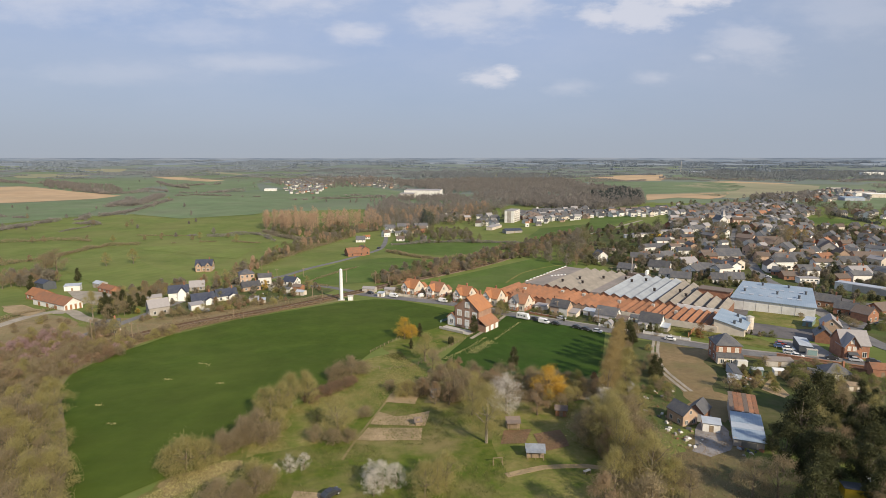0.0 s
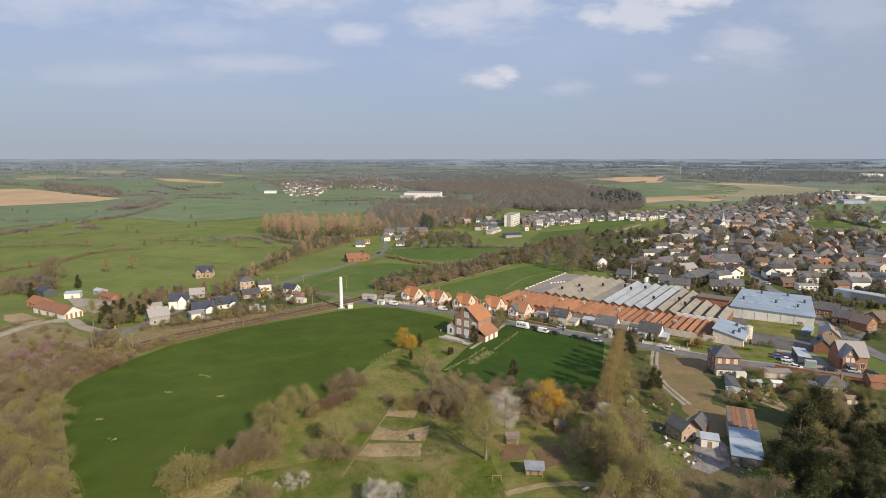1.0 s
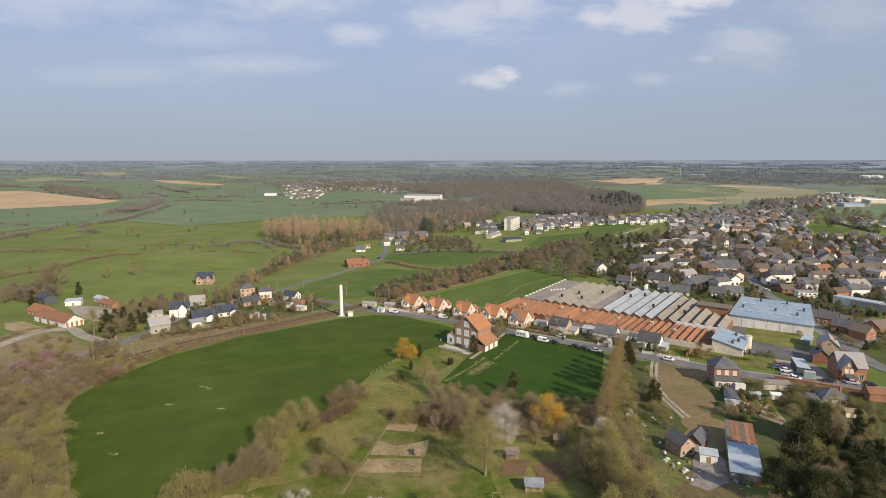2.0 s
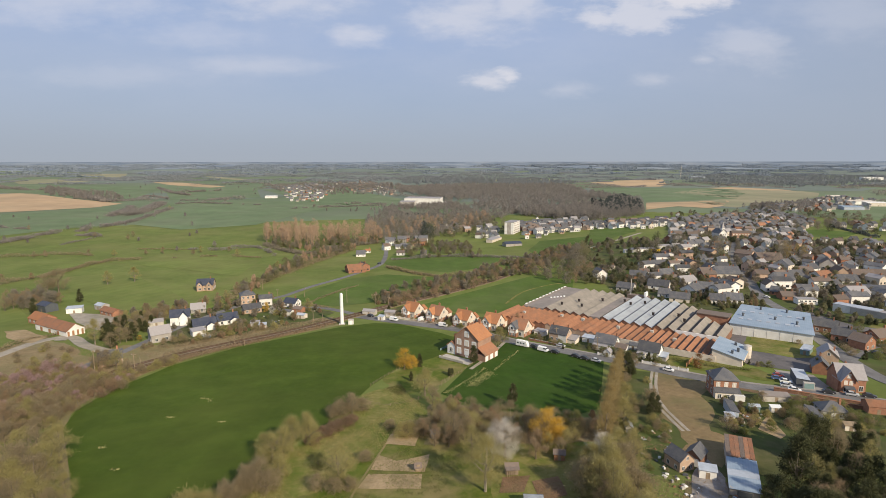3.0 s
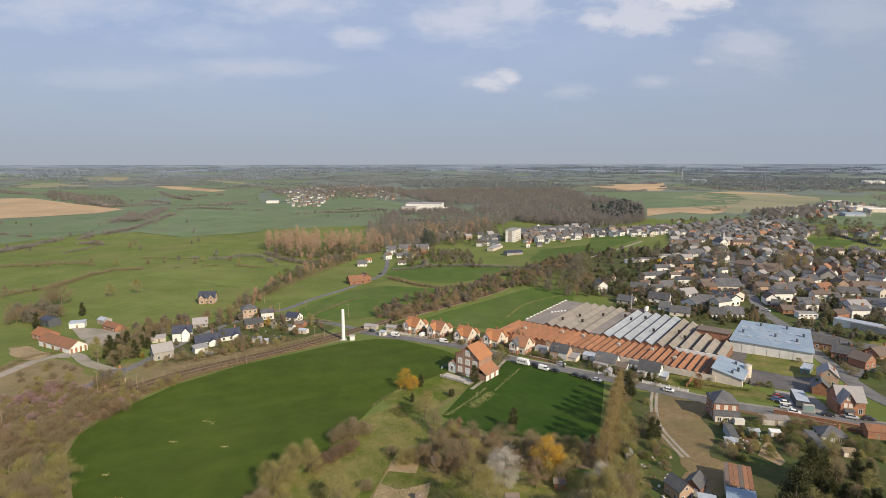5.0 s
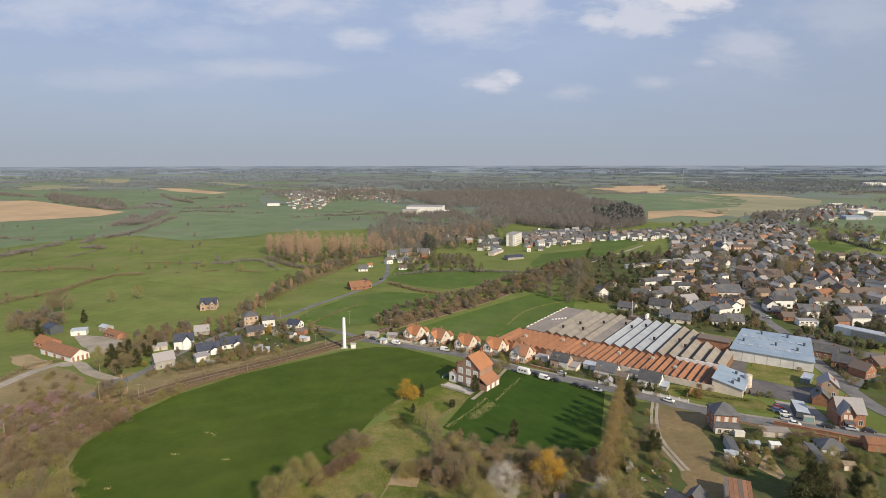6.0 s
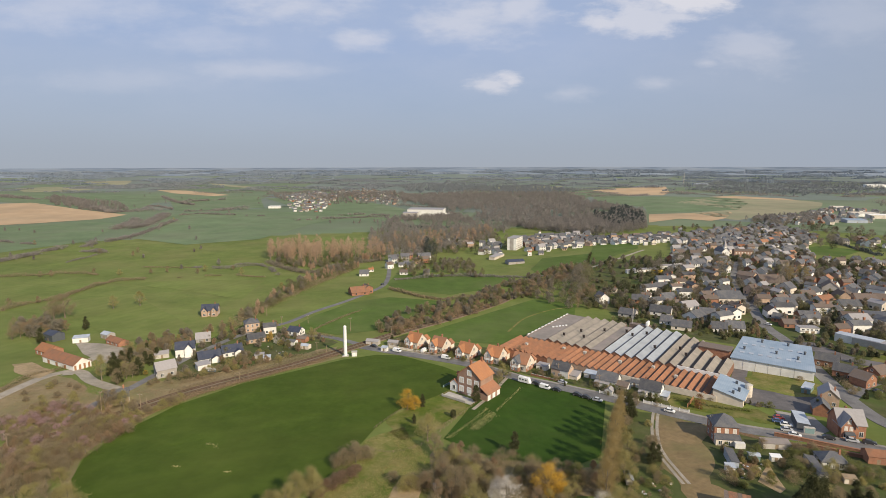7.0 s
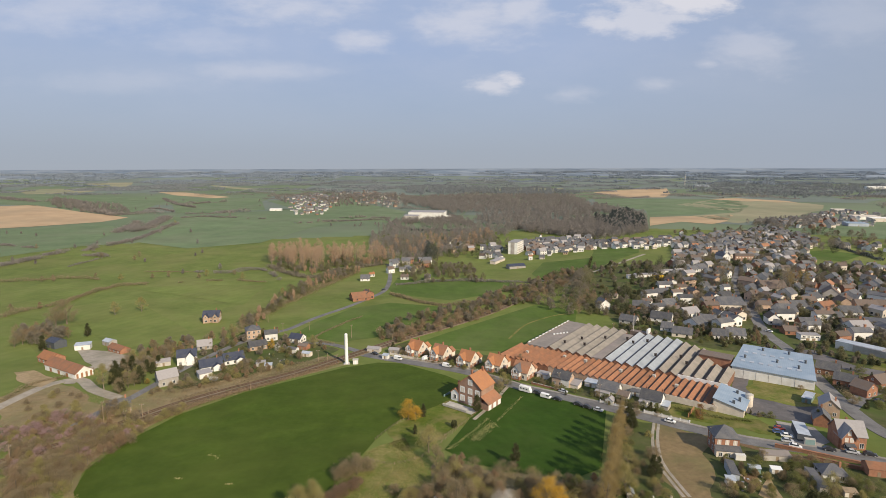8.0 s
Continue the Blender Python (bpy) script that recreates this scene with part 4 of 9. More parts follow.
def house(label, x, y, rot, w, d, h, r, wall, roof, ridge="x", sides="frl", wins=3, stack=((0.3, 0.0),), name="house", hip=False, near=True, group="", doors=True, dz=0.0, size=1.0):
    """A house with walls, roof, chimneys, windows and a door; its front faces local -y."""
    e = thing(name, label, name.replace("_", " "), x, y, rot, group, dz=dz, size=size)
    part("wall", gable_wall(w, d, h, 0 if hip else r, "box" if hip else ridge), wall, e)
    part("roof", hip_roof(w, d, h, r) if hip else gable_roof(w, d, h, r, ridge), roof, e)
    for u, v in stack:
        off = abs(v) if ridge == "x" else abs(u)
        chimney(e, u * w, v * d, h + r * (1 - 1.6 * off) if not hip else h + r * 0.7, pot=near)
    face_windows(e, w, d, h, sides, wins, near)
    if near and not hip and r > 2.2:
        g = "rl" if ridge == "x" else "fb"
        for side in g:
            if side in sides:
                {"f": lambda: window(e, 0, -d / 2, h + 0.25, 0, 0.9, 1.1, near), "b": lambda: window(e, 0, d / 2, h + 0.25, 180, 0.9, 1.1, near),
                 "r": lambda: window(e, w / 2, 0, h + 0.25, 90, 0.9, 1.1, near), "l": lambda: window(e, -w / 2, 0, h + 0.25, -90, 0.9, 1.1, near)}[side]()
    if doors and near:
        door(e, w * 0.08, -d / 2)
    return e


def annex(parent, x, y, w, d, h0, h1, wall, roof, name="annex", label="", base=-0.8):
    """A lean-to of a house: its roof falls from h1 at the back to h0 at the front (local -y)."""
    a = part(name, Shape().hexa([(-w / 2, -d / 2, base), (w / 2, -d / 2, base), (w / 2, d / 2, base), (-w / 2, d / 2, base)],
                                [(-w / 2, -d / 2, h0), (w / 2, -d / 2, h0), (w / 2, d / 2, h1), (-w / 2, d / 2, h1)]), wall, parent, label, pose(x, y, 0))
    o = 0.25
    q = [(-w / 2 - o, -d / 2 - o, h0), (w / 2 + o, -d / 2 - o, h0), (w / 2 + o, d / 2, h1 + 0.03), (-w / 2 - o, d / 2, h1 + 0.03)]
    part("annex_roof", Shape().hexa(q, [(p[0], p[1], p[2] + 0.14) for p in q]), roof, a)
    return a


def shed(label, x, y, rot, w, d, h, r, wall, roof, name="shed", ridge="x", flat=False, opening=None):
    """A plain outbuilding with a gabled or mono-pitch roof and a door."""
    e = thing(name, label, name.replace("_", " "), x, y, rot)
    if flat:
        annex(e, 0, 0, w, d, h, h + r, wall, roof, "wall", base=-0.3)
    else:
        part("wall", gable_wall(w, d, h, r, ridge, -0.3), wall, e)
        part("roof", gable_roof(w, d, h, r, ridge, 0.2, 0.1), roof, e)
    dw, dh = opening or (min(1.0, w * 0.4), min(1.9, h * 0.9))
    part("door", Shape().box(-dw / 2, dw / 2, -d / 2 - 0.05, -d / 2 + 0.03, 0, dh), TIMBER, e)
    return e


# -- the tall brick house beside the street --
villa = house("tall salmon-brick house with orange tiled gable roof", 13.2, 233.1, -37, 9.0, 7.4, 6.6, 3.6, BRICK_SALMON, TILE, ridge="y", sides="", stack=((-0.36, 0.3), (0.05, 0.42)), doors=False, size=1.36)
for row, zz, hh in ((0, 0.9, 1.7), (1, 3.9, 1.6)):
    for u in (-2.9, 0.1, 2.9):
        if not (row == 0 and u > 2):
            window(villa, u, -3.7, zz, 0, 1.15, hh, True, shut=True)
            part("window_surround", Shape().box(-0.85, 0.85, -0.055, 0.0, hh, hh + 0.35).box(-0.9, -0.67, -0.05, 0.0, -0.1, hh).box(0.67, 0.9, -0.05, 0.0, -0.1, hh), PAINT_WHITE, villa, "white painted window surround", pose(u, -3.7, zz))
window(villa, 0.1, -3.7, 6.9, 0, 1.1, 1.5, True, shut=True)
part("window_surround", Shape().box(-0.85, 0.85, -0.055, 0.0, 1.5, 1.85).box(-0.9, -0.67, -0.05, 0.0, -0.1, 1.5).box(0.67, 0.9, -0.05, 0.0, -0.1, 1.5), PAINT_WHITE, villa, "white painted window surround", pose(0.1, -3.7, 6.9))
door(villa, 0.1, -3.7, 0, PAINT_WHITE, 1.1, 2.2)
face_windows(villa, 9.0, 7.4, 6.6, "bl", 2, True)
wing = part("side_wing", gable_wall(2.8, 7.6, 2.2, 0, "box"), BRICK_SALMON, villa, "salmon-brick side wing with red roof", pose(5.9, -0.2, 0))
q = [(-1.4, -4.0, 4.2), (1.7, -4.0, 2.15), (1.7, 4.0, 2.15), (-1.4, 4.0, 4.2)]
part("wing_roof", Shape().hexa(q, [(a, b, c + 0.15) for a, b, c in q]), TILE_OLD, wing)
for k in (-2.8, 0.0, 2.8):
    part("dormer_window", Shape().box(1.40, 1.45, k - 0.8, k + 0.8, 0.2, 1.9), PAINT_WHITE, wing, "white garage door panel")
annex_l = part("left_annex", gable_wall(3.4, 4.6, 2.8, 1.4, "y"), BRICK_SALMON, villa, "small brick annex with tiled roof", pose(-6.1, -1.2, 0))
part("annex_roof", gable_roof(3.4, 4.6, 2.8, 1.4, "y", 0.25), TILE_OLD, annex_l)
part("annex_chimney", Shape().box(-0.3, 0.3, -0.3, 0.3, 3, 6.2), BRICK, annex_l)
part("white_front", Shape().poly((-1.6, -2.34, 0), (1.6, -2.34, 0), (1.6, -2.34, 2.7), (0, -2.34, 4.0), (-1.6, -2.34, 2.7)), PAINT_WHITE, annex_l, "white painted gable front")
window(annex_l, 0, -2.36, 0.9, 0, 1.0, 1.3, True)
terrace_e = thing("terrace", "pale stone terrace in front of the brick house", "terrace", 6.6, 226.0, -37, size=1.36)
part("slab", Shape().box(-6.0, 5.2, -2.2, 1.6, -0.5, 0.25), CONCRETE, terrace_e)
part("parapet", Shape().box(-6.0, 3.4, -2.35, -2.1, 0.25, 0.9), CONCRETE, terrace_e)
for k in range(3):
    part("step", Shape().box(3.6, 5.2, -2.2 - 0.3 * (k + 1), -2.2 - 0.3 * k, -0.5, 0.2 - 0.16 * (k + 1)), CONCRETE, terrace_e)

# -- five gabled cottages along the street --


def cottage(label, x, y, rot, roof, front_roof, w=6.6, d=7.4):
    """A cottage with a cross gable facing the street, cream upper walls over brick."""
    e = house(label, x, y, rot, w, d, 3.5, 3.3, CREAM, roof, ridge="x", sides="fr", wins=2, stack=((0.1, 0.05),), name="cottage", group="cottages along the street", size=1.22)
    g = part("front_gable", gable_wall(3.6, 2.0, 4.0, 2.2, "y"), WHITE, e, "", pose(-w * 0.18, -d / 2 - 0.6, 0))
    part("gable_roof", gable_roof(3.6, 4.4, 4.0, 2.2, "y", 0.3), front_roof, g, at=pose(0, 1.2, 0))
    part("brick_plinth", Shape().box(-1.84, 1.84, -1.04, 1.0, -0.8, 1.9), BRICK, g)
    for u in (-0.8, 0.8):
        window(g, u, -1.04, 0.8, 0, 0.8, 1.2)
    window(g, 0, -1.0, 3.3, 0, 1.0, 1.2)
    for u in (-1.2, 1.2):
        part("timber_post", Shape().box(u - 0.08, u + 0.08, -1.07, -0.98, 1.9, 4.3), TIMBER_RED, g)
    part("timber_beam", Shape().box(-1.8, 1.8, -1.08, -0.98, 2.95, 3.12), TIMBER_RED, g)
    part("plinth", Shape().box(w / 2 - 0.02, w / 2 + 0.03, -d / 2, d / 2, -0.8, 1.7), BRICK, e)
    b = part("rear_wing", gable_wall(4.2, 3.4, 2.6, 1.6, "y"), CREAM, e, "", pose(w * 0.12, d / 2 + 1.7, 0))
    part("rear_roof", gable_roof(4.2, 3.6, 2.6, 1.6, "y", 0.25), roof, b)
    return e


for px_, py_, rr, fr, lab in [(-17.1, 304.9, TILE, TILE, "cream and brick cottage with orange tile roofs"), (-3.0, 295.9, TILE_OLD, TILE, "cream and brick cottage with old red roof"),
                              (11.7, 284.6, TILE, TILE, "cream and brick cottage with bright orange roof"), (26.5, 277.4, TILE, TILE, "cream and brick cottage with orange roof behind trees"),
                              (38.9, 265.5, TILE_OLD, SLATE, "cream cottage with slate front gable and red roof")]:
    cottage(lab, px_, py_, -34, rr, fr)

# -- slate-roofed street houses --
h6 = house("brick and cream double house with slate roof", 56.6, 254.6, -36, 9.0, 6.6, 4.4, 2.9, BRICK_BUFF, SLATE, sides="fr", wins=4, stack=((0.45, 0), (-0.4, 0)), group="street houses", size=0.98)
part("render_front", Shape().box(0.2, 4.5, -3.34, -3.28, -0.5, 4.35), WHITE, h6, "whitewashed right half of the front")
annex(h6, 6.6, 0.2, 4.2, 5.0, 2.2, 3.2, CREAM, SLATE_PALE)
h7 = house("whitewashed terraced house with dark slate roof", 75.2, 241.6, -36, 9.6, 6.8, 3.8, 3.0, WHITE, SLATE, sides="fr", wins=3, stack=((0.47, 0),), group="street houses", size=0.98)
annex(h7, -1.6, -4.2, 6.6, 1.6, 2.3, 2.7, WHITE, SLATE_PALE)
part("brown_lean_to", gable_wall(5.2, 5.6, 2.6, 1.5, "x"), WHITE, h7, "low white wing with brown roof", pose(7.4, -1.0, 0))
part("wing_roof", gable_roof(5.2, 5.6, 2.6, 1.5, "x", 0.25), TILE_BROWN, h7, "", pose(7.4, -1.0, 0))
h8 = house("white terraced house with dark slate roof", 90.8, 230.3, -36, 9.2, 6.8, 3.6, 3.2, WHITE, SLATE, sides="fr", wins=3, stack=((0.47, 0), (-0.3, 0.1)), group="street houses", size=0.98)
annex(h8, -2.6, -4.2, 3.4, 1.6, 2.2, 2.6, WHITE, SLATE_PALE)
annex(h8, 6.2, -0.6, 3.0, 5.2, 2.0, 2.7, GREY_WALL, SHEET_PALE)
shed("small white garden house with pale roof", 72.6, 230.9, -36, 3.4, 3.2, 2.2, 1.2, WHITE, SLATE_PALE, "garden_house", "y")
shed("white flat-roofed single garage", 49.0, 264.7, -36, 5.4, 4.4, 2.4, 0.3, WHITE, SLATE_PALE, "garage", flat=True)
shed("low white outbuilding behind the houses", 70.2, 252.4, -36, 6.0, 4.0, 2.4, 0.5, WHITE, SHEET_PALE, "outbuilding", flat=True)
shed("low grey outbuilding behind the cottage", 63.9, 254.9, -36, 4.0, 3.6, 2.2, 0.8, GREY_WALL, SLATE, "outbuilding")
shed("white outbuilding with dark roof", 87.5, 240.8, -36, 4.0, 3.4, 2.2, 0.9, WHITE, SLATE, "outbuilding")

# garden walls and hedges' fence along the street
for x0, y0, x1, y1, hh, m, lab in [(68.5, 232.0, 82.4, 222.5, 1.1, WHITE, "white rendered garden wall"), (84.3, 221.4, 99.3, 211.6, 1.2, WHITE, "white rendered garden wall"),
                                   (41.6, 254.9, 54.4, 245.6, 0.9, BRICK, "low red-brick garden wall"), (-32.6, 302.7, 19.0, 273.9, 0.8, CREAM, "low pale garden wall by the cottages")]:
    e = thing("garden_wall", lab, "wall", (x0 + x1) / 2, (y0 + y1) / 2, math.degrees(math.atan2(y1 - y0, x1 - x0)))
    ln = math.hypot(x1 - x0, y1 - y0)
    part("wall", Shape().box(-ln / 2, ln / 2, -0.12, 0.12, -1.2, hh), m, e)
    part("coping", Shape().box(-ln / 2, ln / 2, -0.18, 0.18, hh, hh + 0.08), CONCRETE, e)
    for k in range(int(ln / 3) + 1):
        part("pier", Shape().box(-0.22, 0.22, -0.22, 0.22, -1.2, hh + 0.3, 0.02), m, e, at=pose(-ln / 2 + k * ln / int(ln / 3), 0, 0))
e = thing("board_fence", "tall orange-brown timber board fence", "fence", 103.9, 220.6, 52)
for k in range(34):
    part("board", Shape().box(-5.1 + 0.3 * k, -4.82 + 0.3 * k, -0.03, 0.03, -0.5, 1.9 + 0.06 * (k % 3)), TIMBER_RED, e)

# -- the factory: a row of small tiled teeth, larger pale ones behind --
FX, FY, FROT = 29.9, 290.0, -36.5
factory = thing("factory", "long factory with orange and grey sawtooth roofs", "factory", FX, FY, FROT, dz=0.6, size=1.36)


def tooth(x, w, y0, y1, h, r, roof, gable, steep=0.42):
    """One bay: the long slope falls to the right, the steep dark face looks left, shade in its colour."""
    k = x + w * steep
    n = [(x, -2.5), (x + w, -2.5), (x + w, h), (k, h + r), (x, h)]
    s = Shape()
    s.v = [(a, y, b) for y in (y0, y1) for a, b in n]
    s.f = [(0, 1, 2, 3, 4), (9, 8, 7, 6, 5)] + [(i, i + 5, (i + 1) % 5 + 5, (i + 1) % 5) for i in range(5)]
    ob = part("bay", s, gable, factory)
    t = 0.10
    part("roof_slope", Shape().hexa([(k - 0.1, y0 - 0.15, h + r + 0.02), (x + w, y0 - 0.15, h + 0.02), (x + w, y1 + 0.15, h + 0.02), (k - 0.1, y1 + 0.15, h + r + 0.02)],
                                    [(k - 0.1, y0 - 0.15, h + r + t), (x + w, y0 - 0.15, h + t), (x + w, y1 + 0.15, h + t), (k - 0.1, y1 + 0.15, h + r + t)]), roof, ob)
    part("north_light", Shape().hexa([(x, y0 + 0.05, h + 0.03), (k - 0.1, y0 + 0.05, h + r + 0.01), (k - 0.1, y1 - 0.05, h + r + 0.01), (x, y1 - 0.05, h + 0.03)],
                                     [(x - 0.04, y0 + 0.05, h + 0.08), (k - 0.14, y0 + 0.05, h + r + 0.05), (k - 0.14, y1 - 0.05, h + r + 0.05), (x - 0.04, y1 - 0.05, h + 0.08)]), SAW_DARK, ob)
    return ob


random.seed(4)
for k in range(33):
    tooth(k * 2.43, 2.43, -2.2, 15.2, 3.0, 0.82, SAW_ORANGE, BRICK_BUFF if k > 8 else BRICK, 0.44)
part("flat_bay", Shape().box(3.6, 12.4, 15.3, 57.5, -3, 4.0).box(3.6, 3.9, 15.3, 57.5, 4.0, 4.35), FLAT_ROOF, factory, "flat felt-covered bay")
for k in range(13):
    part("parapet_block", Shape().box(3.6, 4.1, 16.2 + k * 3.2, 17.7 + k * 3.2, 4.35, 4.65), PAINT_WHITE, factory)
for k in range(5):
    part("roof_light", Shape().box(7.0 + 0.9 * k, 7.6 + 0.9 * k, 33 + 1.4 * k, 34 + 1.4 * k, 4.0, 4.4), PAINT_WHITE, factory)
for k in range(17):
    x = 12.4 + k * 3.95
    m = SAW_BEIGE if k < 6 else SAW_SILVER if k < 11 else SAW_BEIGE
    y1 = 57.0 if k < 11 else 54.0 - (k - 11) * 2.2 if k < 15 else 33.0
    if k == 5:
        part("dark_bay", Shape().box(x, x + 3.9, 15.3, y1 - 4, -3, 4.2), FLAT_ROOF, factory, "dark flat bay between the teeth")
        continue
    if k == 14:
        y1 = 38.0
    tooth(x, 3.9, 15.4, y1, 3.7, 1.15 if k < 11 else 1.35, m, BRICK_DARK, 0.38 if k < 11 else 0.46)
for x, y in ((20.5, 33), (28.2, 40), (36.4, 44), (40.0, 40.5), (52.1, 30), (60.5, 34), (44.2, 46), (64.0, 28), (16.7, 24), (24.6, 26)):
    vnt = part("roof_vent", Shape().box(-0.4, 0.4, -0.3, 0.3, -0.4, 0.6).box(-0.5, 0.5, -0.4, 0.4, 0.6, 0.72), SAW_DARK, factory, at=pose(x, y, 4.9))
for x in (8.6, 22.9, 31.5, 45.8, 57.2, 66.0):
    part("roof_hatch", Shape().box(-0.5, 0.5, -0.6, 0.6, -0.4, 0.7), CONCRETE, factory, at=pose(x, 6 + (x * 7) % 6, 3.6))
part("front_wall", Shape().box(44.0, 80.2, -2.45, -2.2, -2.5, 3.4), CREAM, factory, "cream rendered front wall")
part("white_gutter", Shape().box(64.0, 80.2, 15.0, 15.4, 3.2, 4.6), PAINT_WHITE, factory, "white painted fascia between the roofs")
blk = part("brick_block", Shape().box(66.0, 77.0, 39.0, 45.0, -2.5, 5.6), BRICK, factory, "red-brick block behind the teeth")
part("block_roof", Shape().box(65.7, 77.3, 38.7, 45.3, 5.6, 5.9), TILE_BROWN, blk)
part("wing_wall", Shape().box(33.0, 42.0, 57.4, 60.5, -3, 4.6), TILE_BROWN, factory, "brown-roofed end block")
stack_ob = part("flue", Shape().tube((34.2, 58.5, 0), (34.2, 58.5, 11.5), 0.22, 0.16, 8), CONCRETE, factory)
part("gable_sheet", Shape().box(40.4, 41.2, 57.2, 60.7, 4.6, 6.4), PAINT_WHITE, factory)

# -- the blue-roofed hall --
hall = thing("works_hall", "big hall with pale blue sheet roof and whitish walls", "warehouse", 158.0, 257.0, -34.6, size=1.36)
A, B, D = 12.2, 13.6, 23.0
part("wall", Shape().hexa([(-A, 0, -2), (B, 0, -2), (B - 2.0, D, -2), (-A + 1.4, D, -2)], [(-A, 0, 3.8), (B, 0, 3.8), (B - 2.0, D, 5.8), (-A + 1.4, D, 5.8)]), WHITE, hall)
q = [(-A - 0.4, -0.4, 3.8), (B + 0.4, -0.4, 3.8), (B - 1.6, D + 0.4, 5.85), (-A + 1.0, D + 0.4, 5.85)]
part("roof", Shape().hexa(q, [(a, b, c + 0.25) for a, b, c in q]), METAL_BLUE, hall)
for k in range(1, 6):
    part("wall_joint", Shape().box(-A + k * 4 - 0.05, -A + k * 4 + 0.05, -0.05, 0.02, -1, 3.7), CONCRETE, hall)
for row, yy in ((0, 6.5), (1, 15.5)):
    for k in range(7):
        f = -9.4 + k * 3.0
        part("roof_light", Shape().box(f - 0.75, f + 0.75, yy - 0.9, yy + 0.9, 4.04 + yy * 0.0865, 4.16 + yy * 0.0865), SHEET_PALE, hall)
for x, y in ((-9.0, 9.5), (1.5, 10.0), (-4.0, 19.5), (8.4, 8.0), (4.6, 20.0), (10.2, 14.0)):
    part("roof_vent", Shape().tube((x, y, 3.9 + 0.086 * y), (x, y, 5.0 + 0.086 * y), 0.35, 0.35, 8).tube((x, y, 5.0 + 0.086 * y), (x, y, 5.25 + 0.086 * y), 0.55, 0.4, 8), SHEET_DARK, hall)

# blue mono-pitch shed and its white tank in front of the works
bs = thing("works_shed", "works shed with pale blue pitched roof", "shed", 125.6, 228.2, -36, size=1.36)
part("wall", Shape().hexa([(-4.6, -7.5, -1.5), (4.0, -7.5, -1.5), (4.0, 6.5, -1.5), (-4.6, 6.5, -1.5)], [(-4.6, -7.5, 4.4), (4.0, -7.5, 2.4), (4.0, 6.5, 2.4), (-4.6, 6.5, 4.4)]), CREAM, bs)
q = [(-4.9, -7.8, 4.45), (4.4, -7.8, 2.4), (4.4, 6.8, 2.4), (-4.9, 6.8, 4.45)]
part("roof", Shape().hexa(q, [(a, b, c + 0.15) for a, b, c in q]), METAL_BLUE, bs)
for x, y in ((0.5, 3.5), (2.0, -2.0), (0.8, -5.5)):
    part("roof_vent", Shape().box(x - 0.35, x + 0.35, y - 0.35, y + 0.35, 2.6, 4.3), SHEET_DARK, bs)
# dark panel added in place of the shade on the shed's left
part("dark_side", Shape().box(-4.95, -4.65, -7.4, 6.4, -1, 4.2), SHEET_DARK, bs)
tk = thing("silo_stack", "white stacked tank beside the works shed", "tank", 132.6, 228.6, -36, size=1.3)
for k in range(4):
    part("ring", Shape().tube((0, 0, k * 1.05), (0, 0, k * 1.05 + 1.0), 1.25, 1.25, 14), CREAM, tk)
part("cap", Shape().tube((0, 0, 4.2), (0, 0, 4.5), 1.3, 0.5, 14), CONCRETE, tk)
part("base", Shape().box(-1.4, 1.4, -1.4, 1.4, -0.8, 0.05), CONCRETE, tk)

# -- white steel tower beside the level crossing --
tw = thing("steel_tower", "tall slender white steel tower in the field corner", "tower", -54.8, 286.4, 8, size=1.36)
part("shaft", Shape().tube((0, 0, 0), (0, 0, 12.4), 0.72, 0.62, 16), STEEL_WHITE, tw)
part("cap", Shape().tube((0, 0, 12.4), (0, 0, 12.75), 0.45, 0.2, 12), STEEL_WHITE, tw)
part("footing", Shape().box(-1.2, 1.2, -1.2, 1.2, -0.4, 0.3), CONCRETE, tw)
part("seam", Shape().tube((0, 0, 6.1), (0, 0, 6.25), 0.72, 0.72, 16), PAINT_WHITE, tw)
cb = thing("equipment_cabin", "small white equipment cabin beside the tower", "cabin", -50.0, 286.7, 8, size=1.25)
part("wall", Shape().box(-1.1, 1.1, -0.9, 0.9, -0.3, 1.9), WHITE, cb)
part("roof", Shape().box(-1.25, 1.25, -1.05, 1.05, 1.9, 2.05), CONCRETE, cb)
part("door", Shape().box(-0.4, 0.4, -0.95, -0.88, 0, 1.7), PAINT_WHITE, cb)
shed("white gatekeeper cabin at the crossing", -34.5, 295.9, -20, 3.4, 2.6, 2.2, 0.4, WHITE, SHEET_PALE, "cabin", flat=True)
shed("low pale building beside the crossing", -42.8, 309.4, -14, 7.5, 4.2, 2.4, 0.9, GREY_WALL, SLATE_PALE, "outbuilding")
shed("low grey building beside the crossing", -30.6, 307.4, -14, 6.0, 4.0, 2.3, 0.9, GREY_WALL, SLATE_PALE, "outbuilding")

# -- houses of the lane beyond the railway --
house("pale stone barn house with slate roof", -137.4, 255.2, 40, 8.8, 7.0, 4.2, 3.2, GREY_WALL, SLATE_PALE, sides="fl", wins=2, group="lane houses", stack=())
annx = shed("low white extension with flat roof lights", -123.2, 264.7, 40, 6.2, 5.0, 2.8, 0.6, WHITE, SLATE_PALE, "extension", flat=True)
wh = house("white house with two blue-black gables", -142.6, 287.2, 22, 9.6, 7.4, 5.0, 3.2, WHITE, SLATE_BLUE, sides="frl", wins=3, group="lane houses")
part("front_gable", gable_wall(4.0, 2.4, 5.0, 2.6, "y"), WHITE, wh, "", pose(1.8, -3.9, 0))
part("gable_roof", gable_roof(4.0, 4.8, 5.0, 2.6, "y", 0.3), SLATE_BLUE, wh, "", pose(1.8, -2.8, 0))
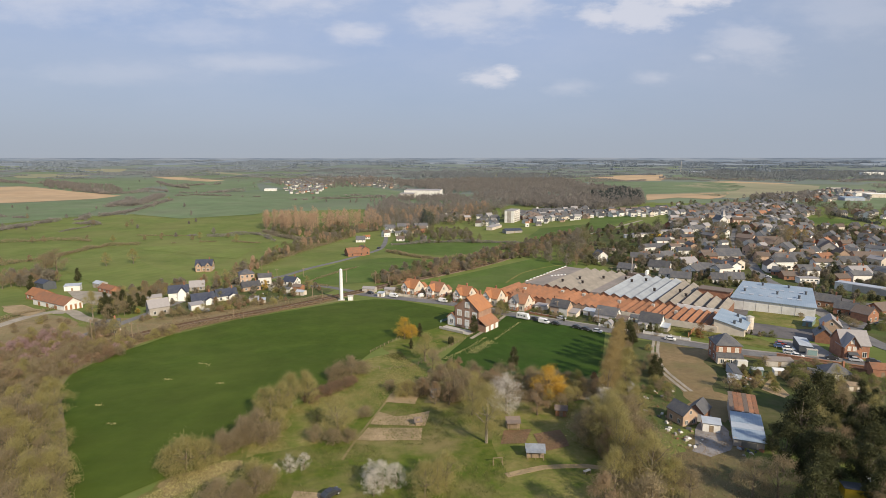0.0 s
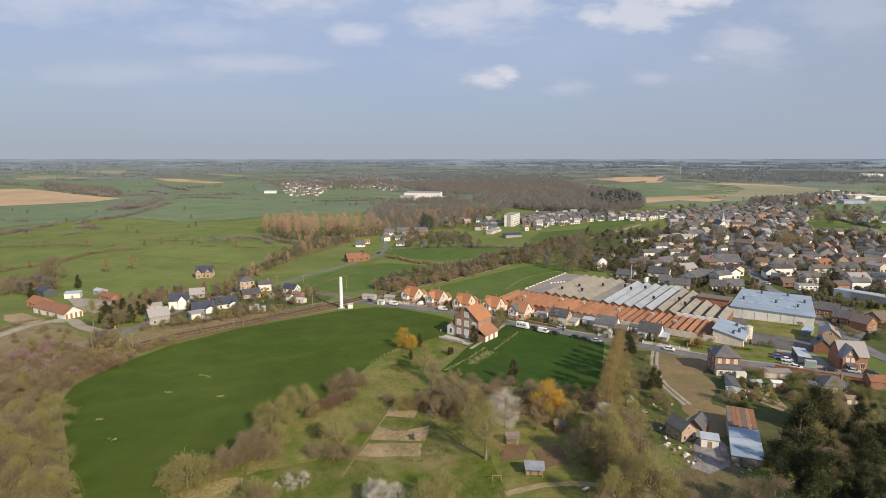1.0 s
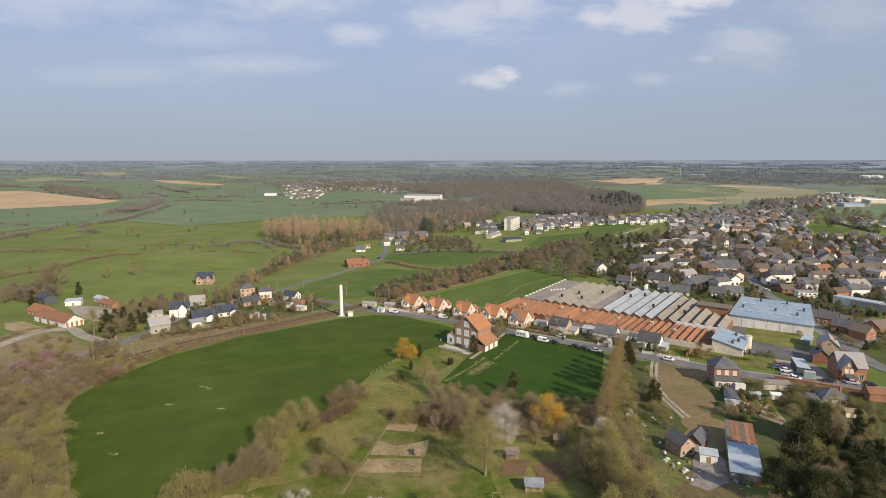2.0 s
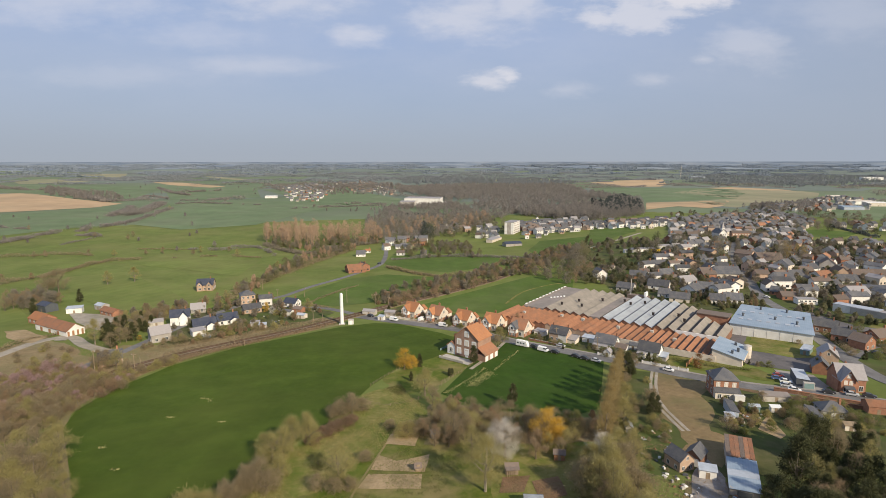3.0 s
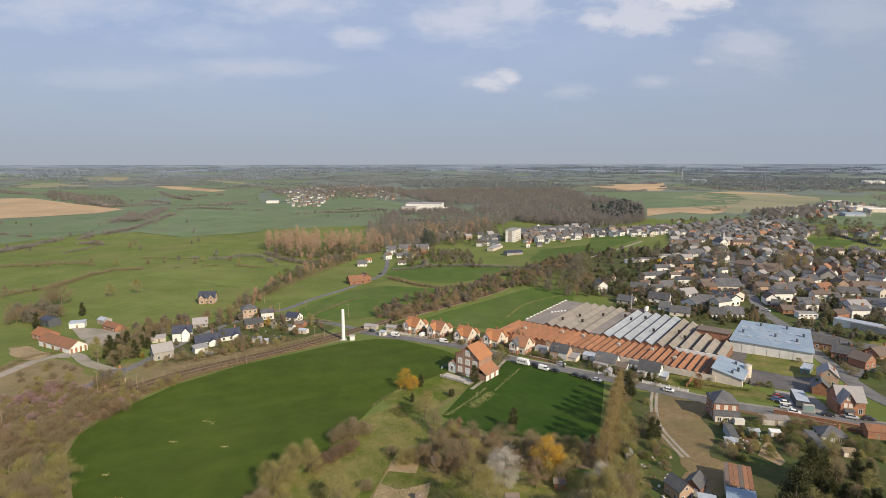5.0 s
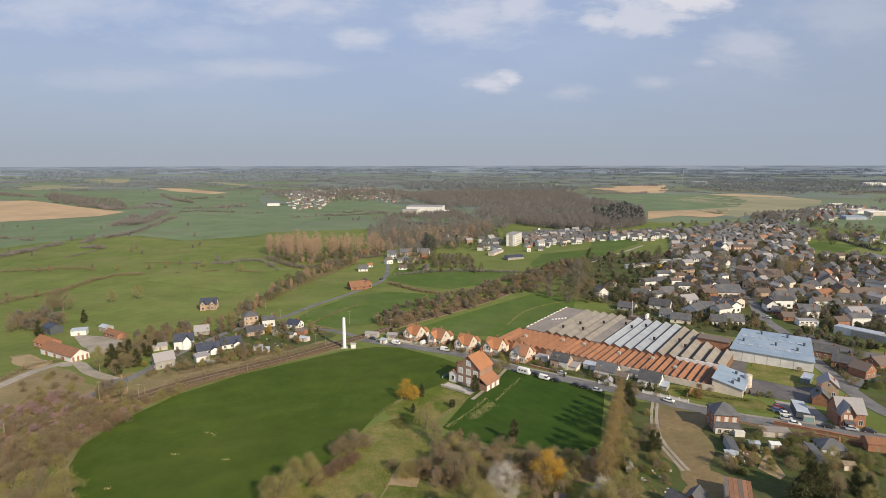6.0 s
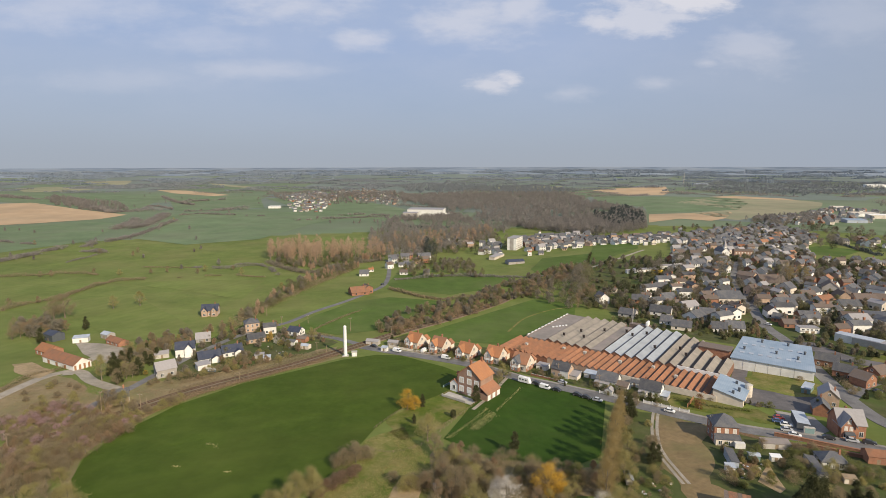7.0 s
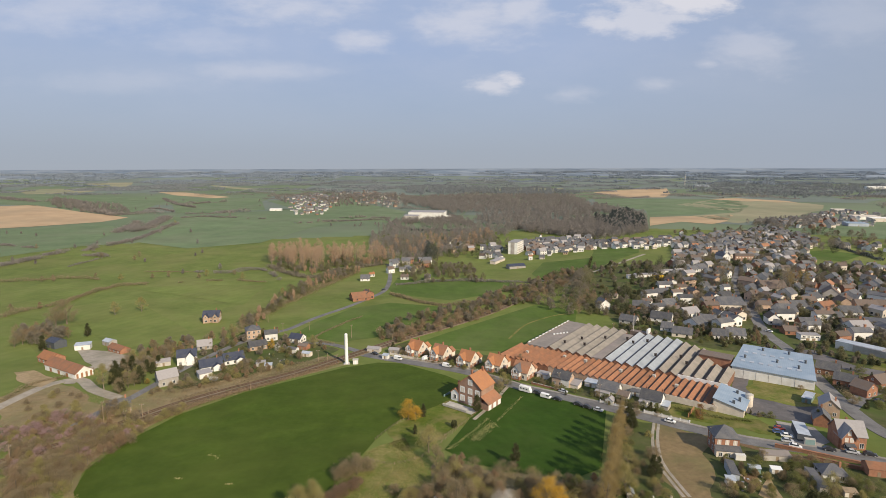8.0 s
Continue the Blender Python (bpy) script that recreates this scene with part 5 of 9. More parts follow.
shed("grey garage with pale roof beside the house", -154.6, 284.6, 30, 7.0, 6.0, 2.4, 1.2, GREY_WALL, SLATE_PALE, "garage")
shed("grey flat-roofed car port", -164.6, 280.2, 30, 5.0, 4.0, 2.3, 0.2, GREY_WALL, SLATE, "carport", flat=True)
house("thatch-grey old cottage with pale roof", -145.5, 315.5, 22, 8.0, 6.4, 2.6, 3.0, GREY_WALL, SLATE_PALE, sides="fr", wins=2, group="lane houses")
b1 = house("white bungalow with blue-black roof", -125.6, 277.4, 33, 11.0, 7.4, 2.9, 3.0, WHITE, SLATE_BLUE, sides="fl", wins=3, group="lane houses")
part("white_bay", gable_wall(4.4, 2.4, 2.8, 1.2, "y"), WHITE, b1, "white rendered bay", pose(2.8, -4.2, 0))
part("bay_roof", gable_roof(4.4, 4.6, 2.8, 1.2, "y", 0.25), SLATE_BLUE, b1, "", pose(2.8, -3.2, 0))
b2 = house("long white bungalow with blue-black roof", -118.0, 289.0, 33, 10.4, 7.4, 2.9, 3.0, WHITE, SLATE_BLUE, sides="fl", wins=3, group="lane houses")
part("white_bay", gable_wall(4.4, 2.4, 2.8, 1.2, "y"), WHITE, b2, "white rendered bay", pose(2.8, -4.2, 0))
part("bay_roof", gable_roof(4.4, 4.6, 2.8, 1.2, "y", 0.25), SLATE_BLUE, b2, "", pose(2.8, -3.2, 0))
house("buff brick bungalow with slate roof", -113.7, 315.0, 33, 10.0, 7.0, 2.9, 2.4, BRICK_BUFF, SLATE, sides="fl", wins=3, group="lane houses")
house("two-storey buff brick house with hipped slate roof", -124.6, 338.6, 28, 8.6, 8.0, 5.8, 2.6, BRICK_BUFF, SLATE, hip=True, sides="fl", wins=3, group="lane houses")
house("white house with slate roof", -111.5, 334.0, 20, 7.6, 6.6, 4.6, 1.8, WHITE, SLATE, sides="fr", wins=2, group="lane houses")
house("small white house with blue-black roof", -93.6, 329.7, -20, 8.4, 6.6, 2.8, 2.4, WHITE, SLATE_BLUE, ridge="x", sides="fr", wins=2, group="lane houses")
bv = house("large buff brick villa with dark blue gabled roofs", -168.0, 378.4, 12, 11.0, 9.0, 4.2, 3.6, BRICK_BUFF, SLATE_BLUE, hip=False, sides="frl", wins=3, group="lane houses")
for u in (-3.0, 3.2):
    fg = part("front_gable", gable_wall(3.8, 1.8, 4.2, 2.4, "y"), BRICK_BUFF, bv, "", pose(u, -5.2, 0))
    part("gable_roof", gable_roof(3.8, 4.4, 4.2, 2.4, "y", 0.3), SLATE_BLUE, fg, "", pose(0, 1.2, 0))
    window(fg, 0, -0.92, 1.0, 0, 1.6, 1.4)
    window(fg, 0, -0.92, 3.9, 0, 1.0, 1.1)
shed("low brown garden shed", -90.6, 308.7, -18, 6.0, 4.0, 2.3, 0.9, WHITE, SLATE, "shed")
shed("pale glass-roofed garden shed", -80.2, 300.6, -18, 5.0, 3.6, 2.2, 0.8, CREAM, SHEET_PALE, "shed")
shed("brown outbuilding behind the bungalows", -85.7, 315.0, -18, 6.0, 4.6, 2.4, 1.2, BRICK, TILE_BROWN, "outbuilding")
shed("small grey shed near the lane", -100.6, 282.9, 12, 4.6, 3.2, 2.0, 0.6, GREY_WALL, SLATE_PALE, "shed", flat=True)
shed("small pale shed near the lane", -95.2, 278.8, 12, 3.6, 2.6, 2.0, 0.6, CREAM, SHEET_PALE, "shed", flat=True)
ru = house("old brick cottage with slate roof half hidden by trees", -140.9, 221.7, 30, 8.6, 6.4, 3.2, 2.8, BRICK_BUFF, SLATE, sides="fr", wins=2, group="lane houses")
pool = thing("garden_pool", "round blue garden pool", "pool", -117.0, 260.6)
part("wall", Shape().tube((0, 0, 0), (0, 0, 1.0), 1.9, 1.9, 20), TARP_BLUE, pool)
part("rim", Shape().tube((0, 0, 1.0), (0, 0, 1.1), 2.0, 2.0, 20), PAINT_WHITE, pool)

# -- the farm on the far left --
fm = house("long farm barn with old red tile roof", -197.8, 272.2, -29, 30.0, 8.6, 3.2, 3.0, WHITE, TILE_OLD, sides="", wins=0, stack=(), name="barn", doors=False)
for k in range(4):
    part("gable_strip", Shape().box(14.98, 15.06, -3.9 + 2.2 * k, -2.9 + 2.2 * k, -0.5, 3.0), TIMBER_RED, fm, "dark timber strip on the gable")
for k in range(3):
    door(fm, -9 + 8 * k, -4.3, 0, TIMBER_RED, 2.2, 2.3)
house("smaller barn with bright orange tile roof", -219.6, 289.9, -29, 13.0, 8.0, 3.0, 2.8, BRICK, TILE, sides="f", wins=3, stack=(), name="barn", doors=False)
house("long low barn with orange roof", -193.7, 309.5, -32, 14.0, 6.0, 2.4, 1.8, BRICK, TILE_OLD, sides="f", wins=3, stack=(), name="barn")
shed("white farm building with pale sheet roof", -218.2, 314.4, 20, 8.0, 5.0, 3.0, 0.6, WHITE, SHEET_PALE, "farm_building", flat=True)
shed("grey farm building with sheet roof", -207.3, 322.6, -28, 7.0, 5.0, 2.8, 1.2, GREY_WALL, SHEET_PALE, "farm_building")
shed("dark blue open-sided hay barn", -237.6, 318.8, -29, 10.0, 7.0, 4.0, 1.6, SHEET_DARK, SLATE_BLUE, "hay_barn")

# -- right side: brick houses, yard, gardens --
hb = house("square brick house with hipped slate roof", 101.5, 189.0, -9, 7.4, 7.4, 5.9, 2.9, BRICK, SLATE, hip=True, sides="rl", wins=2, stack=(), doors=False, size=1.12)
for u in (-2.4, 0.0, 2.4):
    window(hb, u, -3.7, 3.7, 0, 0.95, 1.5, True, shut=True)
    window(hb, u, -5.74, 0.7, 0, 0.95, 1.3, True)
annex(hb, 0, -4.7, 7.4, 2.0, 2.4, 3.3, CREAM, SLATE)
part("porch", Shape().box(1.6, 4.6, -7.2, -5.7, -0.6, 2.2), WHITE, hb, "white glazed porch")
shed("long low shed with grey-blue roof", 95.7, 171.4, 76, 9.0, 2.6, 2.2, 0.4, SHEET_PALE, SLATE, "long_shed", flat=True)
shed("small white shed with blue door", 91.7, 164.6, -12, 2.6, 2.4, 2.1, 0.3, WHITE, SHEET_PALE, "shed", flat=True)
shed("green glass garden house", 103.9, 172.7, -10, 3.4, 2.4, 2.0, 0.5, SHEET_TEAL, SHEET_PALE, "greenhouse")
shed("white flat garden shed", 110.7, 171.9, -10, 3.0, 2.0, 1.8, 0.2, WHITE, PAINT_WHITE, "shed", flat=True)
shed("long stone garden building with grey roof", 116.4, 181.7, -8, 9.0, 3.4, 2.2, 0.4, GREY_WALL, FLAT_ROOF, "outbuilding", flat=True)
bg2 = house("pale bungalow with slate hipped roof", 127.3, 169.2, -12, 7.6, 6.4, 2.6, 2.4, WHITE, SLATE, hip=True, sides="fl", wins=2)
shed("long low shed with dark sheet roof", 119.4, 164.6, 78, 12.0, 2.8, 2.2, 0.4, GREY_WALL, SLATE, "long_shed", flat=True)
shed("red-brick outbuilding with orange roof", 143.9, 171.9, -14, 6.0, 5.6, 2.8, 1.4, BRICK, TILE_OLD, "outbuilding")
shed("small grey-roofed brick shed with white door", 148.0, 162.1, 70, 4.6, 3.0, 2.2, 1.4, BRICK, SLATE, "shed", "y")
shed("low pale garden hut", 125.1, 157.8, -12, 3.4, 2.2, 1.8, 0.4, CREAM, TIMBER, "hut", flat=True)
rv = house("large red-brick villa with pale slate roof", 149.8, 193.4, -12, 8.6, 8.2, 5.3, 4.0, BRICK, SLATE_PALE, ridge="x", sides="r", wins=2, stack=((0.0, 0.2),), doors=False, size=1.05)
g = part("front_gable", gable_wall(4.4, 1.6, 5.3, 3.4, "y"), BRICK, rv, "", pose(-1.6, -4.4, 0))
part("gable_roof", gable_roof(4.4, 5.4, 5.3, 3.4, "y", 0.55), SLATE_PALE, g, "", pose(0, 1.6, 0))
for u, zz in ((-0.8, 3.4), (0.8, 3.4), (0.0, 5.9), (-0.8, 0.8)):
    window(g, u, -0.8, zz, 0, 0.9, 1.5, True, shut=zz > 3)
window(rv, 2.9, -4.1, 1.0, 0, 1.2, 1.8, True)
part("porch_roof", Shape().hexa([(-2.9, -6.8, 2.3), (0.2, -6.8, 2.3), (0.2, -5.1, 2.9), (-2.9, -5.1, 2.9)], [(-2.9, -6.8, 2.42), (0.2, -6.8, 2.42), (0.2, -5.1, 3.02), (-2.9, -5.1, 3.02)]), SHEET_DARK, rv, "dark porch roof")
part("porch_post", Shape().box(-2.8, -2.65, -6.7, -6.55, -0.6, 2.3), SHEET_DARK, rv)
part("porch_post", Shape().box(0.0, 0.15, -6.7, -6.55, -0.6, 2.3), SHEET_DARK, rv)
door(rv, -1.4, -5.2, 0, SHEET_DARK, 1.1, 2.1)
shed("dark flat-roofed workshop with teal glazed end", 137.6, 201.0, 68, 11.0, 4.2, 3.0, 0.2, SHEET_DARK, SHEET_PALE, "workshop", flat=True)
gz = thing("glazed_entrance", "teal glazed shop entrance with pale frame", "entrance", 135.9, 192.7, -14)
part("frame", Shape().box(-1.8, 1.8, -0.1, 1.0, -0.5, 2.5), CONCRETE, gz)
part("pane", Shape().box(-1.6, 1.6, -0.16, -0.1, 0.1, 2.2), SHEET_TEAL, gz)
house("brick house with dark slate roof behind the villa", 153.0, 212.0, 62, 8.0, 6.0, 3.0, 2.8, BRICK, SLATE, ridge="x", sides="fr", wins=3)
house("gabled brick house with white verge beside the road", 162.6, 221.7, -30, 7.0, 9.0, 4.6, 3.0, BRICK_BUFF, SLATE_PALE, ridge="y", sides="fr", wins=2)
shed("teal sheet-roofed lean-to beside the road", 162.4, 234.5, -44, 3.4, 8.0, 2.4, 0.4, SHEET_TEAL, SHEET_PALE, "lean_to", flat=True)
house("small orange-brick house with slate roof", 192.6, 242, 24, 8.0, 7.4, 4.0, 2.8, BRICK, TILE_BROWN, ridge="y", sides="fr", wins=2)
house("brick house with dark slate roof beside the road", 192.8, 253.9, -42, 9.0, 7.0, 3.4, 2.8, BRICK, SLATE, sides="fr", wins=2)
house("brick house with dark brown roof", 195.7, 270.3, -40, 10.0, 7.0, 3.6, 3.0, BRICK_DARK, SLATE, sides="fr", wins=3)
house("orange-brick house with brown tiled roof", 208.5, 252.4, 18, 11.0, 8.0, 3.6, 2.8, BRICK, TILE_BROWN, sides="frl", wins=3)
# railway-side loading walls
for x0, y0, x1, y1 in [(121.7, 190.9, 160.5, 169.2), (127.8, 181.7, 171.4, 155.9)]:
    e = thing("retaining_wall", "rust-brown brick retaining wall along the street", "wall", (x0 + x1) / 2, (y0 + y1) / 2, math.degrees(math.atan2(y1 - y0, x1 - x0)))
    ln = math.hypot(x1 - x0, y1 - y0)
    part("wall", Shape().box(-ln / 2, ln / 2, -0.3, 0.3, -1.5, 0.9), BRICK_DARK, e)
    part("coping", Shape().box(-ln / 2, ln / 2, -0.4, 0.4, 0.9, 1.05), BRICK, e)

# -- near right: stone smallholding and workshop --
sh = house("old stone farmhouse with weathered slate roof", 63.0, 135.4, 20, 6.2, 7.4, 4.2, 2.6, BRICK_BUFF, SLATE, ridge="y", sides="fl", wins=2, stack=(), size=0.76)
bn = house("gabled barn with dark roof and open white front", 68.5, 137.9, -42, 5.6, 7.6, 3.6, 2.6, BRICK_DARK, SLATE, ridge="y", sides="", wins=0, stack=(), name="barn", doors=False, size=0.76)
part("arched_front", Shape().box(-2.2, 2.2, -3.9, -3.82, 0, 3.2), WHITE, bn, "white painted barn front")
shed("low white extension with pale roof", 68.0, 130.0, -20, 4.0, 3.0, 2.4, 0.4, WHITE, SHEET_PALE, "extension", flat=True)
ws = thing("workshop", "long workshop with rusty and blue-white sheet roofs", "workshop", 78.3, 133.4, -24.5)
part("rear_wall", Shape().box(-3.3, 3.1, 0.2, 11.6, -0.8, 3.1), GREY_WALL, ws)
for k in range(6):
    q = [(-3.5 + 1.15 * k, 0.0, 3.35), (-2.4 + 1.15 * k, 0.0, 3.35), (-2.4 + 1.15 * k, 12.0, 3.75), (-3.5 + 1.15 * k, 12.0, 3.75)]
    part("rusty_sheet", Shape().hexa([(x, y, z + 0.03 * (k % 2)) for x, y, z in q], [(x, y, z + 0.08 + 0.03 * (k % 2)) for x, y, z in q]), TILE_OLD if k % 3 else TILE_BROWN, ws, "rust-red corrugated sheet")
part("front_wall", Shape().box(-3.2, 3.2, -14.6, 0.0, -0.8, 2.75), GREY_WALL, ws)
for k in range(1, 6):
    q = [(-3.5, -18.0 + 3.0 * k, 2.5 + 0.10 * k), (3.6, -18.0 + 3.0 * k, 2.75 + 0.10 * k), (3.6, -15.05 + 3.0 * k, 2.85 + 0.10 * k), (-3.5, -15.05 + 3.0 * k, 2.6 + 0.10 * k)]
    part("roof_sheet", Shape().hexa(q, [(x, y, z + 0.1) for x, y, z in q]), METAL_BLUE if k % 3 else SHEET_PALE, ws, "blue-white sheet of the roof")
window(ws, 0.6, 0.12, 2.95, 0, 2.4, 0.5)
part("door", Shape().box(-1.6, 1.6, -14.68, -14.56, 0, 2.2), SHEET_DARK, ws)

# -- garden huts of the allotments --


def hut(label, x, y, rot, w, d, h, wall, roof, posts=0):
    e = thing("garden_hut", label, "hut", x, y, rot, size=1.1)
    part("wall", gable_wall(w, d, h, 0.7, "x", -0.2), wall, e)
    part("roof", gable_roof(w, d, h, 0.7, "x", 0.3, 0.07), roof, e)
    for k in range(posts):
        part("porch_post", Shape().box(-0.05, 0.05, -0.05, 0.05, 0, h), TIMBER, e, at=pose(-w / 2 + 0.2 + k * (w - 0.4) / (posts - 1), -d / 2 - 0.9, 0))
    if posts:
        part("porch_roof", Shape().hexa([(-w / 2 - 0.2, -d / 2 - 1.1, h - 0.15), (w / 2 + 0.2, -d / 2 - 1.1, h - 0.15), (w / 2 + 0.2, -d / 2, h + 0.15), (-w / 2 - 0.2, -d / 2, h + 0.15)],
                                        [(-w / 2 - 0.2, -d / 2 - 1.1, h - 0.08), (w / 2 + 0.2, -d / 2 - 1.1, h - 0.08), (w / 2 + 0.2, -d / 2, h + 0.22), (-w / 2 - 0.2, -d / 2, h + 0.22)]), roof, e)
    part("door", Shape().box(-0.4, 0.4, -d / 2 - 0.04, -d / 2 + 0.02, 0, 1.8), TIMBER, e)
    return e


hut("timber garden hut with porch posts and brown roof", 17.8, 131.9, 4, 2.9, 2.0, 2.0, TIMBER, TILE_BROWN, 6)
hut("garden hut with grey-blue felt roof", 21.1, 117, -4, 3.6, 2.4, 1.9, TIMBER, FELT_BLUE, 3)
hut("small timber hut with red-brown roof", 31.9, 139.4, -10, 2.6, 2.0, 1.9, TIMBER_RED, TILE_BROWN)
hut("small brown-roofed hut in the garden plot", -6.6, 133.3, 10, 1.3, 1.2, 1.3, TIMBER, TILE_BROWN)
hut("small grey hut under the bare trees", -2.4, 152.9, 20, 2.2, 1.8, 1.7, GREY_WALL, FELT_BLUE)
hut("low dark shed with pale sheet roof", 57.1, 158.4, 80, 4.6, 1.8, 1.8, GREY_WALL, FELT_BLUE)

tables = [(31.1, 109.1, 30), (12.1, 112.9, 4)]
tb = thing("garden_bench", "pale timber bench on the grass", "bench", *tables[0])
part("top", Shape().box(-0.9, 0.9, -0.35, 0.35, 0.68, 0.74), CONCRETE, tb)
for a, b in ((-0.75, -0.25), (0.75, -0.25), (0.75, 0.25), (-0.75, 0.25)):
    part("leg", Shape().box(a - 0.05, a + 0.05, b - 0.05, b + 0.05, -0.1, 0.68), TIMBER, tb)
sw = thing("swing_frame", "pale timber swing frame on the grass", "swing", *tables[1])
part("beam", Shape().box(-1.1, 1.1, -0.05, 0.05, 1.5, 1.62), TIMBER, sw)
for sx in (-1, 1):
    for sy in (-1, 1):
        part("leg", Shape().tube((sx * 1.0, sy * 0.7, -0.1), (sx * 1.0, 0, 1.55), 0.05, 0.05, 6), TIMBER, sw)

# yellow digger-like shed at the lower right edge
yl = thing("container", "yellow site container with dark roof panels", "container", 82.5, 100.2, -14)
part("body", Shape().box(-2.4, 2.4, -1.3, 1.3, 0, 2.3), YELLOW, yl)
part("roof_panel", Shape().box(-2.5, 2.5, -1.4, 1.4, 2.3, 2.42), SHEET_DARK, yl)
shed("grey sheet-roofed lean-to beside the container", 89.2, 101.8, -14, 5.0, 3.6, 2.2, 0.3, SHEET_DARK, SHEET_PALE, "lean_to", flat=True)

# fences
def fence(label, pts, gap, h=1.1):
    line = smooth_line(pts, gap)
    p0 = line[0]
    e = thing("fence", label, "fence", p0.x, p0.y)
    z0 = terrain(p0.x, p0.y)
    post = Shape().box(-0.07, 0.07, -0.07, 0.07, -0.3, h, 0.01).mesh("post", TIMBER)
    for p in line:
        part("post", post, None, e, at=pose(p.x - p0.x, p.y - p0.y, terrain(p.x, p.y) - z0))
    for zz in (0.5, 0.95):
        s = Shape()
        for a, b in zip(line, line[1:]):
            s.tube((a.x - p0.x, a.y - p0.y, terrain(a.x, a.y) - z0 + zz), (b.x - p0.x, b.y - p0.y, terrain(b.x, b.y) - z0 + zz), 0.025, 0.025, 4)
        part("rail", s, TIMBER, e)


fence("pale timber post fence beside the drive", [(-0.8, 199.9), (10.7, 217.3), (32.1, 258.2)], 2.0)
fence("timber post fence of the lawn", [(-27.4, 196.4), (-23.1, 205.9), (-18, 214.5)], 2.4)
fence("timber post fence between lawn and plot", [(-8.7, 183), (-1.9, 194.3), (4.2, 205.9)], 2.4)
fence("timber post fence along the crop edge", [(-28.1, 179.9), (-18.1, 177), (-8.7, 182.4)], 3.0)
hedge_f = thing("wire_fence", "green wire fence beside the brick house", "fence", 3.3, 244.8, 54)
part("mesh_panel", Shape().box(-8, 6, -0.03, 0.03, -0.2, 1.3), SHEET_TEAL, hedge_f)

# utility poles


def utility_pole(label, x, y, h, arm=True, m=TIMBER, rot=0.0):
    e = thing("utility_pole", label, "pole", x, y, rot, group="utility poles")
    part("pole", Shape().tube((0, 0, -0.5), (0, 0, h), 0.17, 0.11, 8), m, e)
    if arm:
        part("crossarm", Shape().box(-0.9, 0.9, -0.06, 0.06, h - 0.6, h - 0.45), m, e)
        for u in (-0.75, 0.75):
            part("insulator", Shape().tube((u, 0, h - 0.45), (u, 0, h - 0.2), 0.06, 0.05, 6), PAINT_WHITE, e)


for x, y, h in [(-60.9, 336.6, 9), (-42.3, 333.1, 7), (-32.6, 316.9, 9), (-71.2, 290, 7), (-66, 290, 5), (-97.9, 246.9, 5), (-93, 245.8, 5), (-142, 212.4, 9), (-127, 214.6, 7), (-125.3, 216.1, 5),
                (-126.9, 375.3, 8), (-109, 351.1, 6), (-92.5, 354.9, 6), (105.6, 336.3, 10), (156.4, 339.4, 8), (-152.9, 177.5, 7), (-31.9, 239.9, 0), (54.2, 252.7, 7), (69.5, 236.8, 7), (98.7, 191.6, 8), (212.6, 305.8, 7)]:
    if h:
        utility_pole("slender grey utility pole", x, y, h, h > 5)

# ---- vehicles ----


def car_shapes(van=False):
    """Body, glasshouse and wheel of a car, nose along +x."""
    if van:
        prof = [(-2.4, 0.35), (2.3, 0.35), (2.45, 0.9), (1.75, 1.2), (1.35, 2.0), (-2.3, 2.1), (-2.45, 1.2)]
        glass = [(1.78, 1.2), (1.38, 1.92), (0.5, 1.92), (0.5, 1.2)]
    else:
        prof = [(-2.05, 0.3), (2.05, 0.3), (2.12, 0.65), (1.95, 0.85), (1.0, 0.98), (-1.75, 1.0), (-2.1, 0.85)]
        glass = [(1.15, 0.95), (0.45, 1.42), (-1.15, 1.45), (-1.85, 0.98)]

    def loft(profile, half, inset):
        s, n = Shape(), len(profile)
        mid = sum(p[1] for p in profile) / n
        for y, k in ((-half, 1), (-half + 0.12, 0), (half - 0.12, 0), (half, 1)):
            s.v += [(x * (1 - 0.02 * k), y * (1 - inset * max(0, z - mid)), z - k * 0.05 * (1 if z > mid else -1)) for x, z in profile]
        for r in range(3):
            s.f += [(r * n + i, r * n + (i + 1) % n, (r + 1) * n + (i + 1) % n, (r + 1) * n + i) for i in range(n)]
        s.f += [tuple(range(n - 1, -1, -1)), tuple(range(3 * n, 4 * n))]
        return s
    roof = [(0.42, 1.43), (-1.1, 1.46), (-1.1, 1.50), (0.38, 1.48)]
    return loft(prof, 0.95 if van else 0.86, 0.08), loft(glass, 0.97 if van else 0.80, 0.10), None if van else loft(roof, 0.72, 0.0)


CAR, VAN = car_shapes(), car_shapes(True)
TYRE_MESH = Shape().tube((0, -0.1, 0), (0, 0.1, 0), 0.32, 0.32, 14).mesh("tyre", TYRE)
RIM_MESH = Shape().tube((0, -0.115, 0), (0, 0.115, 0), 0.19, 0.19, 10).mesh("rim", CAR_PAINTS[2])
LAMP_MESH = Shape().box(-0.04, 0.05, -0.16, 0.16, -0.07, 0.07).mesh("headlight", SHEET_PALE)


